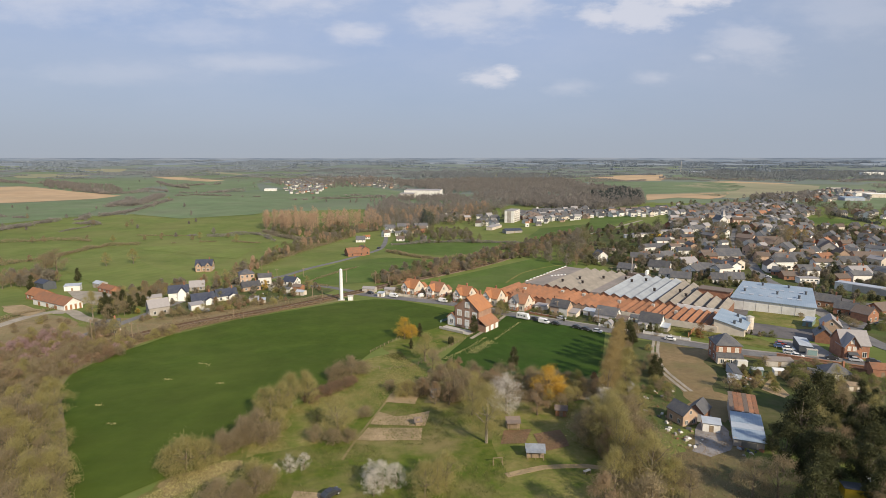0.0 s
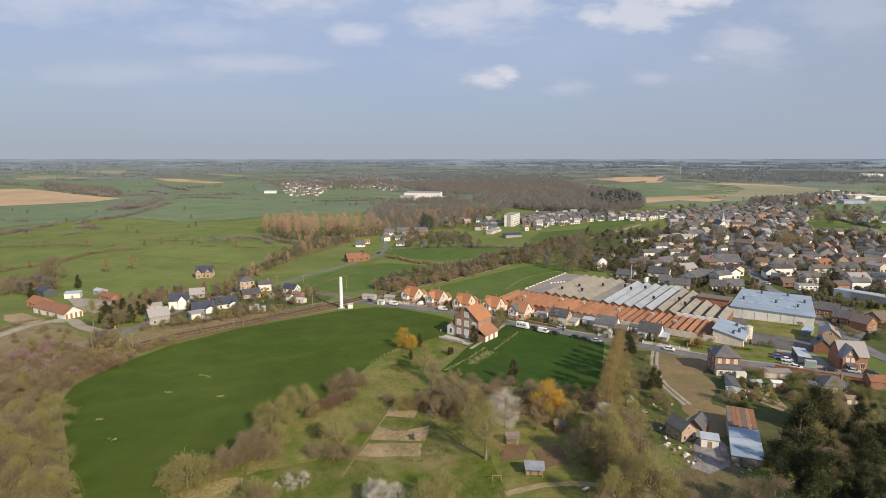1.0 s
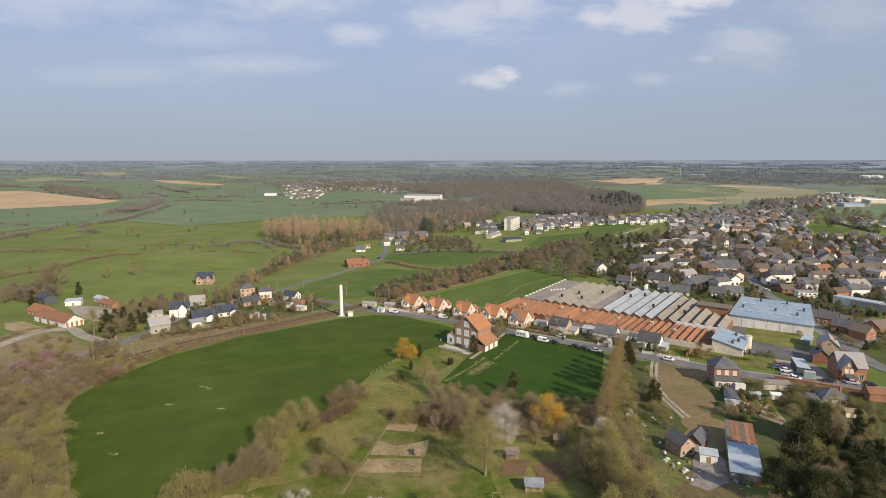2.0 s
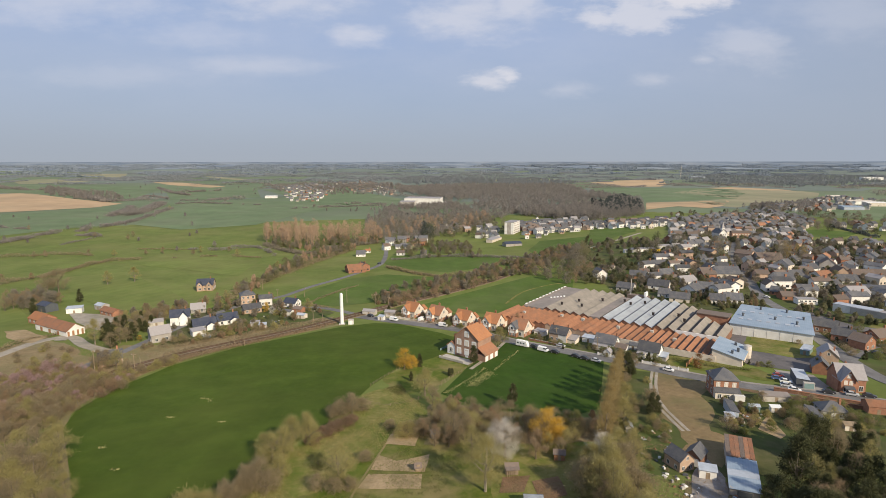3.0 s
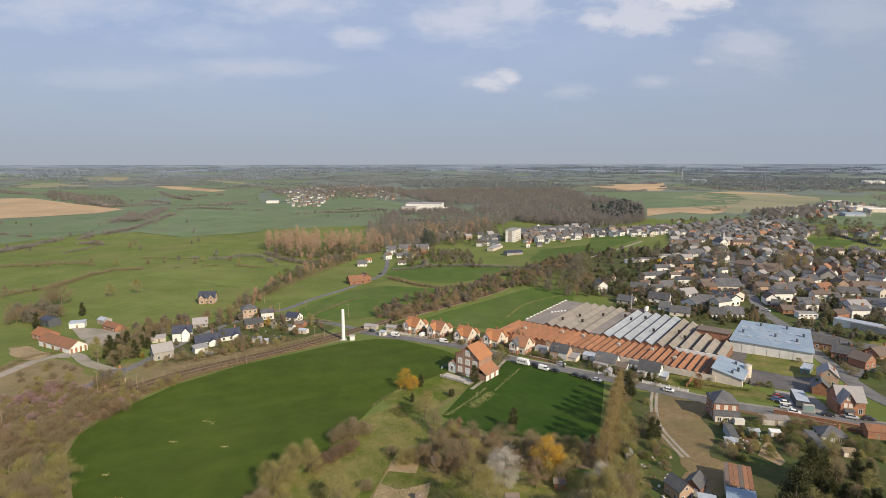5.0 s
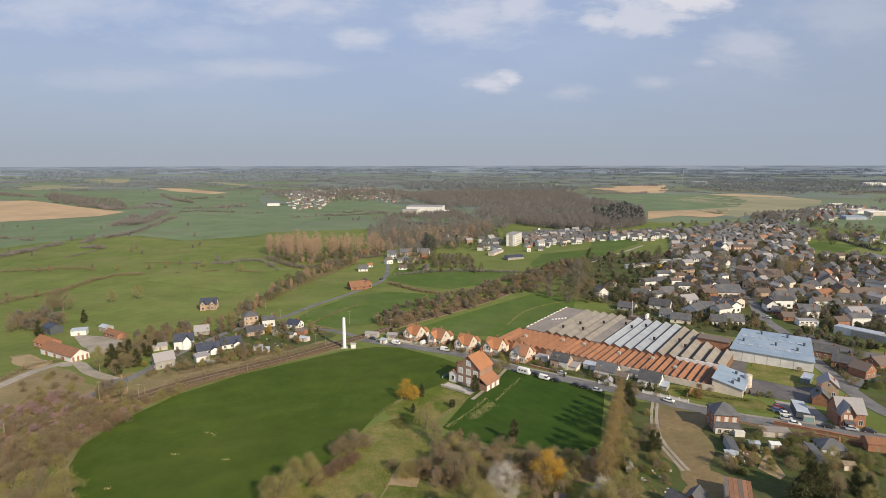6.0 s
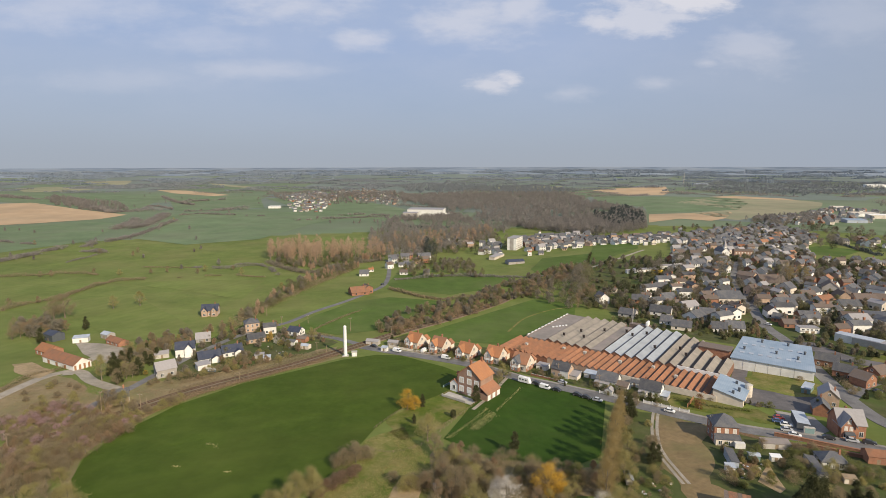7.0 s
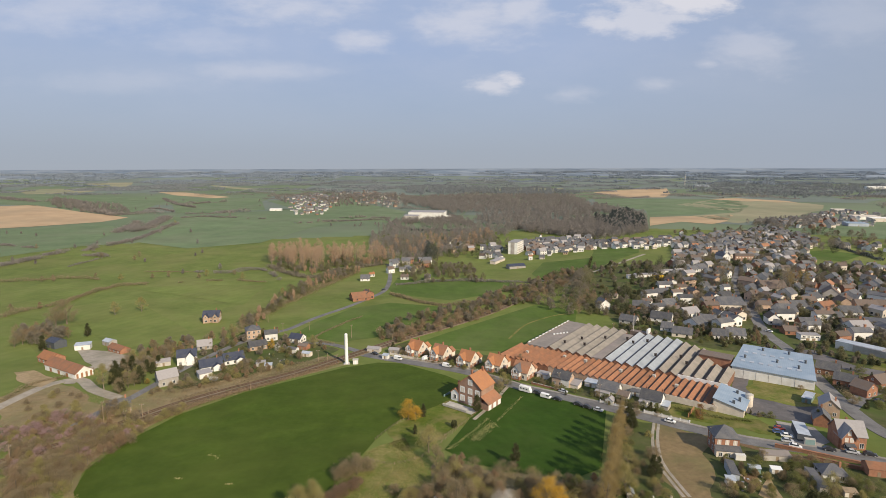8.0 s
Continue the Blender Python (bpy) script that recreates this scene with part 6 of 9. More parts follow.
def car(label, x, y, rot, paint, van=False, group="", dz=0.25, name="car"):
    e = thing(name, label, name, x, y, rot, group, dz=dz)
    body, glass, roof = VAN if van else CAR
    part("body", body, CAR_PAINTS[paint], e)
    part("glass", glass, GLASS, e)
    if roof:
        part("roof", roof, CAR_PAINTS[paint], e)
    for sx in (-1.3, 1.3):
        for sy in (-0.78, 0.78):
            wheel = part("wheel", TYRE_MESH, None, e, at=pose(sx, sy, 0.32))
            part("rim", RIM_MESH, None, wheel)
    for sy in (-0.6, 0.6):
        part("headlight", LAMP_MESH, None, e, at=pose(2.4 if van else 2.05, sy, 0.75))
    return e


cv = thing("camper_van", "long white motorhome parked on the street", "van", 36.9, 244.4, -36, dz=0.25)
part("body", Shape().box(-3.0, 2.4, -1.05, 1.05, 0.4, 2.7, 0.06).hexa([(2.4, -1.0, 0.4), (3.3, -0.95, 0.4), (3.3, 0.95, 0.4), (2.4, 1.0, 0.4)], [(2.4, -1.0, 2.5), (2.7, -0.9, 1.6), (2.7, 0.9, 1.6), (2.4, 1.0, 2.5)]), PAINT_WHITE, cv)
for u in (-1.9, -0.4, 1.1):
    part("window", Shape().box(u - 0.4, u + 0.4, -1.07, 1.07, 1.4, 2.0), GLASS, cv)
part("roof_box", Shape().box(-1.5, 0.6, -0.5, 0.5, 2.7, 2.95, 0.05), PAINT_WHITE, cv)
for sx in (-1.8, 2.0):
    for sy in (-0.9, 0.9):
        wheel = part("wheel", TYRE_MESH, None, cv, at=pose(sx, sy, 0.32))
        part("rim", RIM_MESH, None, wheel)
for x, y, rot, paint, van, lab in [
    (42.1, 242.3, -36, 1, False, "dark car parked in the shade of the verge"), (45.1, 236.8, -36, 0, True, "small white van parked on the verge"), (50, 234.3, -36, 1, False, "black car parked at the roadside"),
    (54.5, 243.7, -36, 2, False, "grey car outside the slate-roofed house"), (61.1, 225.9, -36, 1, False, "black car parked at the roadside"), (57.9, 228.8, -36, 1, False, "dark green-black car beside the field"),
    (65.2, 223.1, -36, 2, False, "silver car parked beside the field"), (91.7, 212.3, -36, 0, False, "white car driving on the street"), (-0, 280.8, -28, 0, True, "white van standing on the street"),
    (-27.3, 293.5, -28, 0, True, "white van at the start of the street"), (-12.1, 293.6, 60, 0, True, "white van in the cottage drive"), (21.3, 232.3, 54, 0, False, "white car on the drive beside the house"),
    (132.5, 206, -20, 3, False, "red car in the parking area"), (130.3, 203, -20, 4, False, "dark blue car in the parking area"), (131.4, 199.4, -20, 0, False, "white car in the parking area"),
    (128.9, 195, -20, 2, False, "silver car in the parking area"), (129, 190.3, -28, 0, False, "white car at the parking entrance"), (139.9, 188.1, -24, 1, False, "black car in front of the villa"),
    (146.8, 185.9, -24, 2, False, "silver car in front of the villa"), (151.7, 184.2, -24, 1, False, "black car on the street"), (192.6, 232.8, 5, 1, False, "black car in the side street"),
    (-57.5, 483.6, 60, 1, False, "dark car on the far lane"), (211.8, 349.4, -50, 0, False, "white car on the town road"), (-41.5, 303.1, -30, 1, False, "dark car at the crossing"),
    (-22.6, 100.2, 50, 1, False, "dark car parked on the garden grass"), (-122.4, 290.3, 30, 0, False, "white car outside the bungalow")]:
    car(lab, x, y, rot, paint, van)

# ---- the town on the rise, house by house ----
WALLS = {"w": WHITE, "c": CREAM, "b": BRICK, "y": BRICK_BUFF, "g": GREY_WALL}
ROOFS = {"s": SLATE, "o": TILE, "r": TILE_OLD, "n": TILE_BROWN, "p": SLATE_PALE}
WORDS = {"w": "white rendered", "c": "cream rendered", "b": "red-brick", "y": "buff-brick", "g": "grey rendered", "s": "dark slate", "o": "orange tile", "r": "old red tile", "n": "brown tile", "p": "pale slate"}
MODELS, TAKEN = {}, []


def town_house(x, y, rot, w, kind, tall=1, ridge="x"):
    """One of a family of plain town houses, copied after the first of its kind; kind: wall and roof letters."""
    key = (kind, tall, ridge)
    w *= 0.92 - 0.37 * step01(375, 640, y)
    TAKEN.append((x, y, w * 0.62))
    if key in MODELS:
        base, w0 = MODELS[key]
        k = w / w0
        z = terrain(x, y)
        ob = copy_thing(base, pose(x, y, z, 0, 0, rot) @ Matrix.Diagonal((k, 0.5 + 0.5 * k, 0.75 + 0.25 * k, 1)))
        return ob
    d = w * (0.85 if ridge == "x" else 1.2)
    h = 2.7 if tall == 1 else 4.7 if tall == 2 else 7.6
    label = WORDS[kind[0]] + " " + ("bungalow" if tall == 1 else "two-storey house" if tall == 2 else "tall house") + " with " + WORDS[kind[1]] + " roof"
    ob = house(label, x, y, rot, w, d, h, d * 0.31 if ridge == "x" else w * 0.4, WALLS[kind[0]], ROOFS[kind[1]], ridge=ridge, sides="fr", wins=2, near=False, group="houses of the town", doors=True)
    MODELS[key] = (ob, w)
    return ob


rows_a = [  # x, y, turn, width, kind, storeys
    (118.7, 408, 10, 9, "ws", 2, "y"), (135.8, 436.4, -30, 7, "cn", 1, "x"), (147.8, 407.4, -20, 13, "bs", 1, "x"), (127, 371.2, -35, 12, "gs", 1, "x"), (167.5, 397.8, -15, 10, "cn", 1, "x"),
    (151.6, 376.1, -30, 15, "ws", 1, "x"), (151.7, 342.1, -25, 13, "cs", 1, "x"), (147, 354.3, -30, 8, "ws", 1, "x"), (245.2, 524.4, -20, 10, "cn", 1, "x"), (220.7, 448.3, 10, 10, "ws", 1, "x"),
    (212.6, 404.8, -6, 19, "cs", 2, "x")]
rows_b = [
    (181.6, 372, -20, 12, "gs", 1, "x"), (173.9, 338.5, -20, 10, "ws", 1, "x"), (184.2, 339.7, -15, 12, "ws", 1, "x"), (237.8, 401.9, -8, 10, "yn", 2, "x"), (224.9, 369.4, -10, 8, "wn", 2, "y"),
    (223.6, 347, -5, 10, "bn", 1, "x"), (225.1, 359.3, -40, 9, "bs", 1, "x"), (293.2, 390.7, -5, 15, "ws", 1, "x"), (275.2, 361.8, -10, 15, "cn", 1, "x"), (301.2, 409.1, -5, 9, "yn", 2, "y"), (316.3, 406.2, -12, 16, "yn", 1, "x"),
    (331.3, 404.8, -12, 17, "yn", 1, "x")]
rows_c = [
    (309.3, 433.4, -30, 13, "gn", 2, "y"), (332.9, 448.1, -5, 9, "bn", 2, "x"), (280.8, 419.5, -5, 13, "bn", 1, "x"), (276.8, 390.7, -10, 8, "wn", 1, "x"), (275.6, 458.5, -4, 24, "gn", 1, "x"), (244, 428.7, -60, 9, "yn", 2, "y"),
    (262.2, 469.4, -50, 16, "yn", 2, "x"), (350.7, 551.1, -5, 13, "yn", 2, "x"), (365.3, 545.2, -5, 9, "ws", 1, "x"), (381.4, 542.4, -5, 9, "ws", 2, "x"), (406.1, 536.8, -5, 9, "cs", 2, "x"), (418.6, 534.2, -5, 10, "ws", 2, "x")]
rows_d = [
    (314.2, 537.1, -5, 14, "gs", 2, "x"), (339.6, 560.4, -25, 9, "gn", 1, "y"), (306.7, 539.8, -30, 6, "ws", 2, "y"), (337, 622.8, -10, 14, "bs", 3, "x"), (338, 603.4, -10, 12, "yn", 3, "x"), (300.4, 611.2, -8, 12, "yn", 3, "x"),
    (345, 708.9, -8, 12, "ws", 2, "x"), (371.7, 713.9, -5, 10, "ws", 2, "y"), (343.4, 647.7, -5, 9, "bn", 2, "x"), (280.7, 627.1, -10, 9, "bn", 2, "y"), (276.7, 592.7, -10, 10, "gn", 2, "x"), (262.6, 592.8, -10, 10, "cs", 1, "x")]
rows_e = [
    (263.6, 557.5, -25, 8, "ws", 1, "y"), (342, 796, -10, 9, "wr", 2, "y"), (282.9, 702.3, -5, 20, "ws", 2, "x"), (256.3, 671.9, -5, 9, "cs", 2, "y"), (245.9, 670, -5, 9, "ws", 2, "x"), (236.3, 678.5, -4, 13, "ws", 2, "x"),
    (229.7, 697.3, -4, 10, "cn", 2, "x"), (223.9, 728.5, -4, 13, "ys", 3, "x"), (200.5, 693.9, -4, 12, "ws", 1, "x"), (200.8, 715.9, -4, 8, "cs", 2, "x"), (189, 693.9, -4, 8, "ws", 2, "x"), (119.6, 779.6, -10, 9, "gn", 2, "x")]
rows_f = [
    (138.3, 804, 0, 6, "ws", 3, "y"), (132.3, 740.7, -20, 8, "cn", 2, "x"), (140.6, 731.9, -20, 8, "wn", 2, "x"), (146.8, 713.3, -20, 8, "ys", 2, "x"), (158.1, 724.5, -20, 8, "cs", 2, "x"), (164, 711, -20, 8, "wn", 2, "x"),
    (176.9, 721.5, -20, 8, "cn", 2, "x"), (115.9, 720, -20, 8, "cn", 2, "x"), (105.3, 698.8, -20, 8, "yn", 2, "x"), (115.6, 685.8, -20, 8, "cs", 2, "x"), (126.5, 667.7, -20, 7, "ws", 1, "x"), (146.2, 668.7, -20, 9, "ys", 1, "x"), (161.6, 681.1, -20, 9, "ws", 1, "x")]
rows_g = [
    (99.2, 643.2, 0, 8, "wr", 2, "x"), (113.2, 646.6, 0, 11, "gs", 1, "x"), (-73.2, 447.1, 24, 17, "br", 1, "x"), (-67, 452.5, -60, 11, "bn", 2, "x"), (-77.4, 553.9, 8, 8, "wo", 1, "x"), (-81.2, 532.3, 5, 13, "ws", 1, "x"), (-60.7, 573.7, -50, 9, "wn", 2, "y"),
    (-42.3, 538.2, 0, 12, "wn", 1, "x"), (-33.4, 603.9, -8, 15, "yn", 2, "x"), (-19.6, 538.1, 0, 9, "gs", 1, "x"), (3.3, 740.1, -8, 12, "cp", 2, "x"), (19.4, 766.1, 15, 14, "ws", 2, "x"), (31.3, 725.2, 20, 15, "yp", 2, "x"), (43.2, 662.7, 70, 9, "wn", 2, "y")]
for row in (*rows_a, *rows_b, *rows_c, *rows_d, *rows_e, *rows_f, *rows_g):
    town_house(*row)

# the apartment block, its low annex and the dark-roofed depot
x, y = 89.1, 703.5
fb = thing("apartment_block", "white five-storey apartment block with flat roof", "apartment block", x, y, 66)
part("wall", Shape().box(-14, 14, -6, 6, -2, 15), WHITE, fb)
part("roof", Shape().box(-14.3, 14.3, -6.3, 6.3, 15, 15.5), SLATE_PALE, fb)
part("end_wall", Shape().box(-14.1, -13.9, -2.5, 2.5, 0, 14.5), GREY_WALL, fb)
for k in range(5):
    part("window_band", Shape().box(-13, 13, -6.08, -5.98, 1.4 + 2.9 * k, 2.5 + 2.9 * k), GREY_WALL, fb)
    for j in range(7):
        part("balcony", Shape().box(-12.6 + 3.8 * j, -10.4 + 3.8 * j, -7.0, -6.1, 0.6 + 2.9 * k, 1.5 + 2.9 * k), WHITE, fb)
TAKEN.append((x, y, 18))
x, y = 59.6, 637.2
shed("long low white building with pale roof", x, y, 62, 30, 7, 3.0, 1.0, CREAM, SLATE_PALE, "hall", flat=True)
x, y = 76, 597.3
shed("low depot with dark blue roof", x, y, 16, 19, 11, 2.8, 2.0, GREY_WALL, SLATE_BLUE, "depot")
for lab, (x, y), rot, w, d, h in [("long white market garden shed", (186.5, 505.5), 8, 22, 5, 2.6), ("long white market garden shed", (212.7, 518.4), 8, 26, 5, 2.6), ("low white garden shed", (174.1, 503.3), 8, 12, 4, 2.4)]:
    shed(lab, x, y, rot, w, d, h, 0.6, WHITE, SLATE_PALE, "garden_shed", flat=True)
x, y = 193.6, 494.9
ye = thing("storage_container", "bright yellow storage container behind the houses", "container", x, y, 4)
part("body", Shape().box(-4.5, 4.5, -2, 2, -0.4, 4.2), YELLOW, ye)
part("roof", Shape().box(-4.6, 4.6, -2.1, 2.1, 4.2, 4.4), TILE_BROWN, ye)

# modern white flat-roofed villa
x, y = 227.5, 330.4
mv = thing("flat_roofed_villa", "white modern villa with flat roof and garage", "house", x, y + 4, -8, size=0.76)
part("wall", Shape().box(-7.4, 7.4, -4, 4, -0.8, 4.6), WHITE, mv)
part("roof", Shape().box(-7.7, 7.7, -4.3, 4.3, 4.6, 4.9), SLATE_PALE, mv)
for k, w in ((-5.0, 2.0), (-1.6, 1.6), (1.4, 1.6), (5.0, 2.2)):
    window(mv, k, -4.0, 2.6, 0, w, 1.2)
for k in (-2.0, 2.5):
    part("garage_door", Shape().box(k - 1.3, k + 1.3, -4.06, -3.98, 0, 2.1), TIMBER, mv)
part("balcony", Shape().box(-7.0, -3.0, -5.0, -4.0, 2.3, 2.45), CONCRETE, mv)
TAKEN.append((x, y, 10))
for lab, (x, y), rot, w, d, h, wl_, rf in [
    ("long low shop with pale flat roof", (242, 310.3), 126, 22, 9, 4.0, WHITE, SHEET_PALE), ("low commercial building with pale grey roof", (246.9, 301.5), 126, 24, 8, 3.4, GREY_WALL, SLATE_PALE),
    ("grey works building with sheet roof", (295.4, 361.8), -20, 20, 12, 4.0, GREY_WALL, SLATE)]:
    shed(lab, x, y, rot, w, d, h, 0.4, wl_, rf, "shop", flat=True)
    TAKEN.append((x, y, 13))

# the church
x, y = 294, 570.5
ch = thing("church", "white gabled village church with slate spire", "church", x, y + 8, 6, size=0.78)
part("nave", gable_wall(11, 18, 7.5, 5.5, "y"), WHITE, ch)
part("nave_roof", gable_roof(11, 18, 7.5, 5.5, "y", 0.4), SLATE, ch)
part("belfry", Shape().box(-1.8, 1.8, -8.2, -4.6, 9, 14.5), WHITE, ch)
part("spire", Shape().hexa([(-2.1, -8.5, 14.5), (2.1, -8.5, 14.5), (2.1, -4.3, 14.5), (-2.1, -4.3, 14.5)], [(-0.1, -6.5, 23), (0.1, -6.5, 23), (0.1, -6.3, 23), (-0.1, -6.3, 23)]), SLATE_PALE, ch)
part("door", Shape().box(-1.1, 1.1, -9.1, -8.95, -0.5, 3.2), TIMBER, ch)
for k in (-3.2, 0, 3.2):
    window(ch, k, -9.0, 4.6, 0, 0.9, 2.2)
TAKEN.append((x, y + 8, 14))

# long orange-brick school behind the church
x, y = 315.9, 578.3
sc = thing("school", "long orange-brick school building with pale windows", "school", x, y, -6, size=0.72)
part("wall", Shape().box(-13, 13, -5, 5, -1, 8.4), BRICK_SALMON, sc)
part("roof", gable_roof(26, 10, 8.4, 2.6, "x"), TILE_BROWN, sc)
for k in range(6):
    for j in range(2):
        window(sc, -10.5 + 4.2 * k, -5.0, 1.2 + 3.6 * j, 0, 1.6, 2.0, shut=j == 1)
TAKEN.append((x, y, 14))

# far white factory and the industrial estate
for lab, (x, y), rot, w, d, h, wl_, rf, nm in [
    ("large white far factory hall", (-42, 1171), -8, 76, 40, 14, WHITE, SLATE_PALE, "far_factory"), ("grey fronted far factory wing", (-74, 1136), -8, 30, 18, 9, GREY_WALL, SLATE_PALE, "far_factory"),
    ("small white far factory hall", (5, 1171), -8, 16, 10, 4, WHITE, WHITE, "far_hall"), ("far white farm hall", (-426, 1357), 4, 28, 14, 5, WHITE, WHITE, "far_hall"),
    ("far white industrial hall", (836, 1171), -10, 30, 18, 5, WHITE, CREAM, "far_hall"), ("far white industrial hall", (771, 1015), -10, 42, 24, 6, WHITE, CREAM, "far_hall"),
    ("far cream industrial hall", (769, 975), -10, 34, 20, 6, CREAM, WHITE, "far_hall"), ("far blue-grey industrial hall", (675, 906), -10, 30, 20, 5, SHEET_PALE, METAL_BLUE, "far_hall"),
    ("far white industrial hall", (717, 1048), -10, 16, 10, 5, WHITE, WHITE, "far_hall"), ("distant white hall on the plain", (1678, 2164), -10, 70, 30, 10, WHITE, WHITE, "far_hall"),
    ("distant pale farm hall", (1120, 2437), -10, 60, 30, 8, SHEET_PALE, SHEET_PALE, "far_hall")]:
    shed(lab, x, y, rot, w, d, h, 1.0, wl_, rf, nm, flat=True)
    TAKEN.append((x, y, w * 0.6))
x, y = 1119, 2604
ms = thing("mast", "distant slender grey mast on the plain", "mast", x, y)
part("shaft", Shape().tube((0, 0, -2), (0, 0, 46), 2.2, 1.2, 8), CONCRETE, ms)
part("head", Shape().tube((0, 0, 46), (0, 0, 52), 0.6, 0.4, 6), CONCRETE, ms)

# lawns between the houses
patch("town_gardens", [(104.5, 344.9), (122.6, 379.9), (190.0, 391.0), (194.4, 335.3), (169.0, 310.4), (145.3, 332.9), (121.3, 335.2)], GARDEN, "rough gardens behind the factory", "gardens", near=0.16, step=6.0, wobble=2.0)
random.seed(77)
for k in range(22):
    x, y = random.uniform(130, 330), random.uniform(330, 560)
    if not 0.40 < x / y < 0.78:
        continue
    a, w, d_ = radians(random.uniform(10, 60)), random.uniform(8, 20), random.uniform(6, 12)
    patch("lawn", [(x + u * w * math.cos(a) - v * d_ * math.sin(a), y + u * w * math.sin(a) + v * d_ * math.cos(a)) for u, v in ((-0.5, -0.5), (0.5, -0.4), (0.5, 0.5), (-0.4, 0.5))],
          random.choice((GRASS, MEADOW, ROUGH)), "mown garden lawn between the town houses", "lawn", near=0.09, step=4.0, wobble=1.5)

# the remaining houses of the town fill the ground between
random.seed(11)
TOWN = [(138.1, 408), (207, 481.1), (297.3, 716.2), (433, 821), (486, 769), (373.6, 551), (442.9, 523.9), (264.9, 291.1), (237, 312.6), (224.9, 335.1), (220.3, 385.3), (184.6, 346.9), (159.2, 365.6)]
KINDS = ["ws", "bn", "cn", "ws", "ws", "ys", "cs", "ws", "ws", "wr", "cp", "bs", "ws", "ws", "wn", "wp", "ws", "cs"]
ROAD_LINES = [smooth_line(l, 6) for l in (BYROAD, [(220.3, 385.3), (230.9, 421), (247.6, 462.1), (281.2, 524.3), (320.2, 585.3)], [(210.4, 312.5), (212.1, 291), (216.9, 276.6), (234, 261.9)])]


def free(x, y, r):
    return all((x - a) ** 2 + (y - b) ** 2 > (r + c) ** 2 for a, b, c in TAKEN) and all((x - q.x) ** 2 + (y - q.y) ** 2 > (r + 3) ** 2 for l in ROAD_LINES for q in l)


lo_x, hi_x, lo_y, hi_y = (f(p[i] for p in TOWN) for i in (0, 1) for f in (min, max))
placed = 0
for _ in range(6000):
    x, y = random.uniform(lo_x, hi_x), random.uniform(lo_y, hi_y)
    if placed < 160 and y < 500 and inside(x, y, TOWN) and free(x, y, 5.4):
        block = 28 + 60 * noise.noise((x * 0.007, y * 0.007, 9.0))
        town_house(x, y, block + random.choice((0, 0, -90)) + random.uniform(-6, 6), random.choice((8.5, 9.5, 11, 12.5, 14)), random.choice(KINDS), random.choice((1, 1, 2, 2)), "x")
        placed += 1


def house_group(label, poly, count, kinds):
    """Houses too far off to tell apart, joined into one object with its roofs."""
    lo_x, hi_x, lo_y, hi_y = (f(p[i] for p in poly) for i in (0, 1) for f in (min, max))
    walls, roofs = {}, {}
    placed = 0
    for _ in range(count * 60):
        x, y = random.uniform(lo_x, hi_x), random.uniform(lo_y, hi_y)
        if placed >= count or not inside(x, y, poly) or not free(x, y, 3.2):
            continue
        placed += 1
        w, kind, tall = random.uniform(5.5, 10), random.choice(kinds), random.choice((2.8, 4.8, 5.2))
        TAKEN.append((x, y, w * 0.6))
        m = pose(x, y, terrain(x, y), 0, 0, random.uniform(-5, 50))
        for store, key, s in ((walls, kind[0], gable_wall(w, w * 0.8, tall, w * 0.3)), (roofs, kind[1], gable_roof(w, w * 0.8, tall, w * 0.3))):
            t = store.setdefault(key, Shape())
            n = len(t.v)
            t.v += [tuple(m @ Vector(v)) for v in s.v]
            t.f += [tuple(k + n for k in f) for f in s.f]
        t = walls.setdefault("dark", Shape())
        for u in (-0.28, 0.0, 0.28):
            for k in range(int(tall / 2.6)):
                t.poly(*[tuple(m @ Vector((u * w + a, -w * 0.4 - 0.06, 0.9 + 2.6 * k + b))) for a, b in ((-0.5, 0), (0.5, 0), (0.5, 1.4), (-0.5, 1.4))])
    e = tagged(new("house_group"), label, "houses", kind="stuff")
    for key, s in walls.items():
        part("walls" if key != "dark" else "windows", s, WALLS.get(key, GLASS), e)
    for key, s in roofs.items():
        part("roofs", s, ROOFS[key], e)


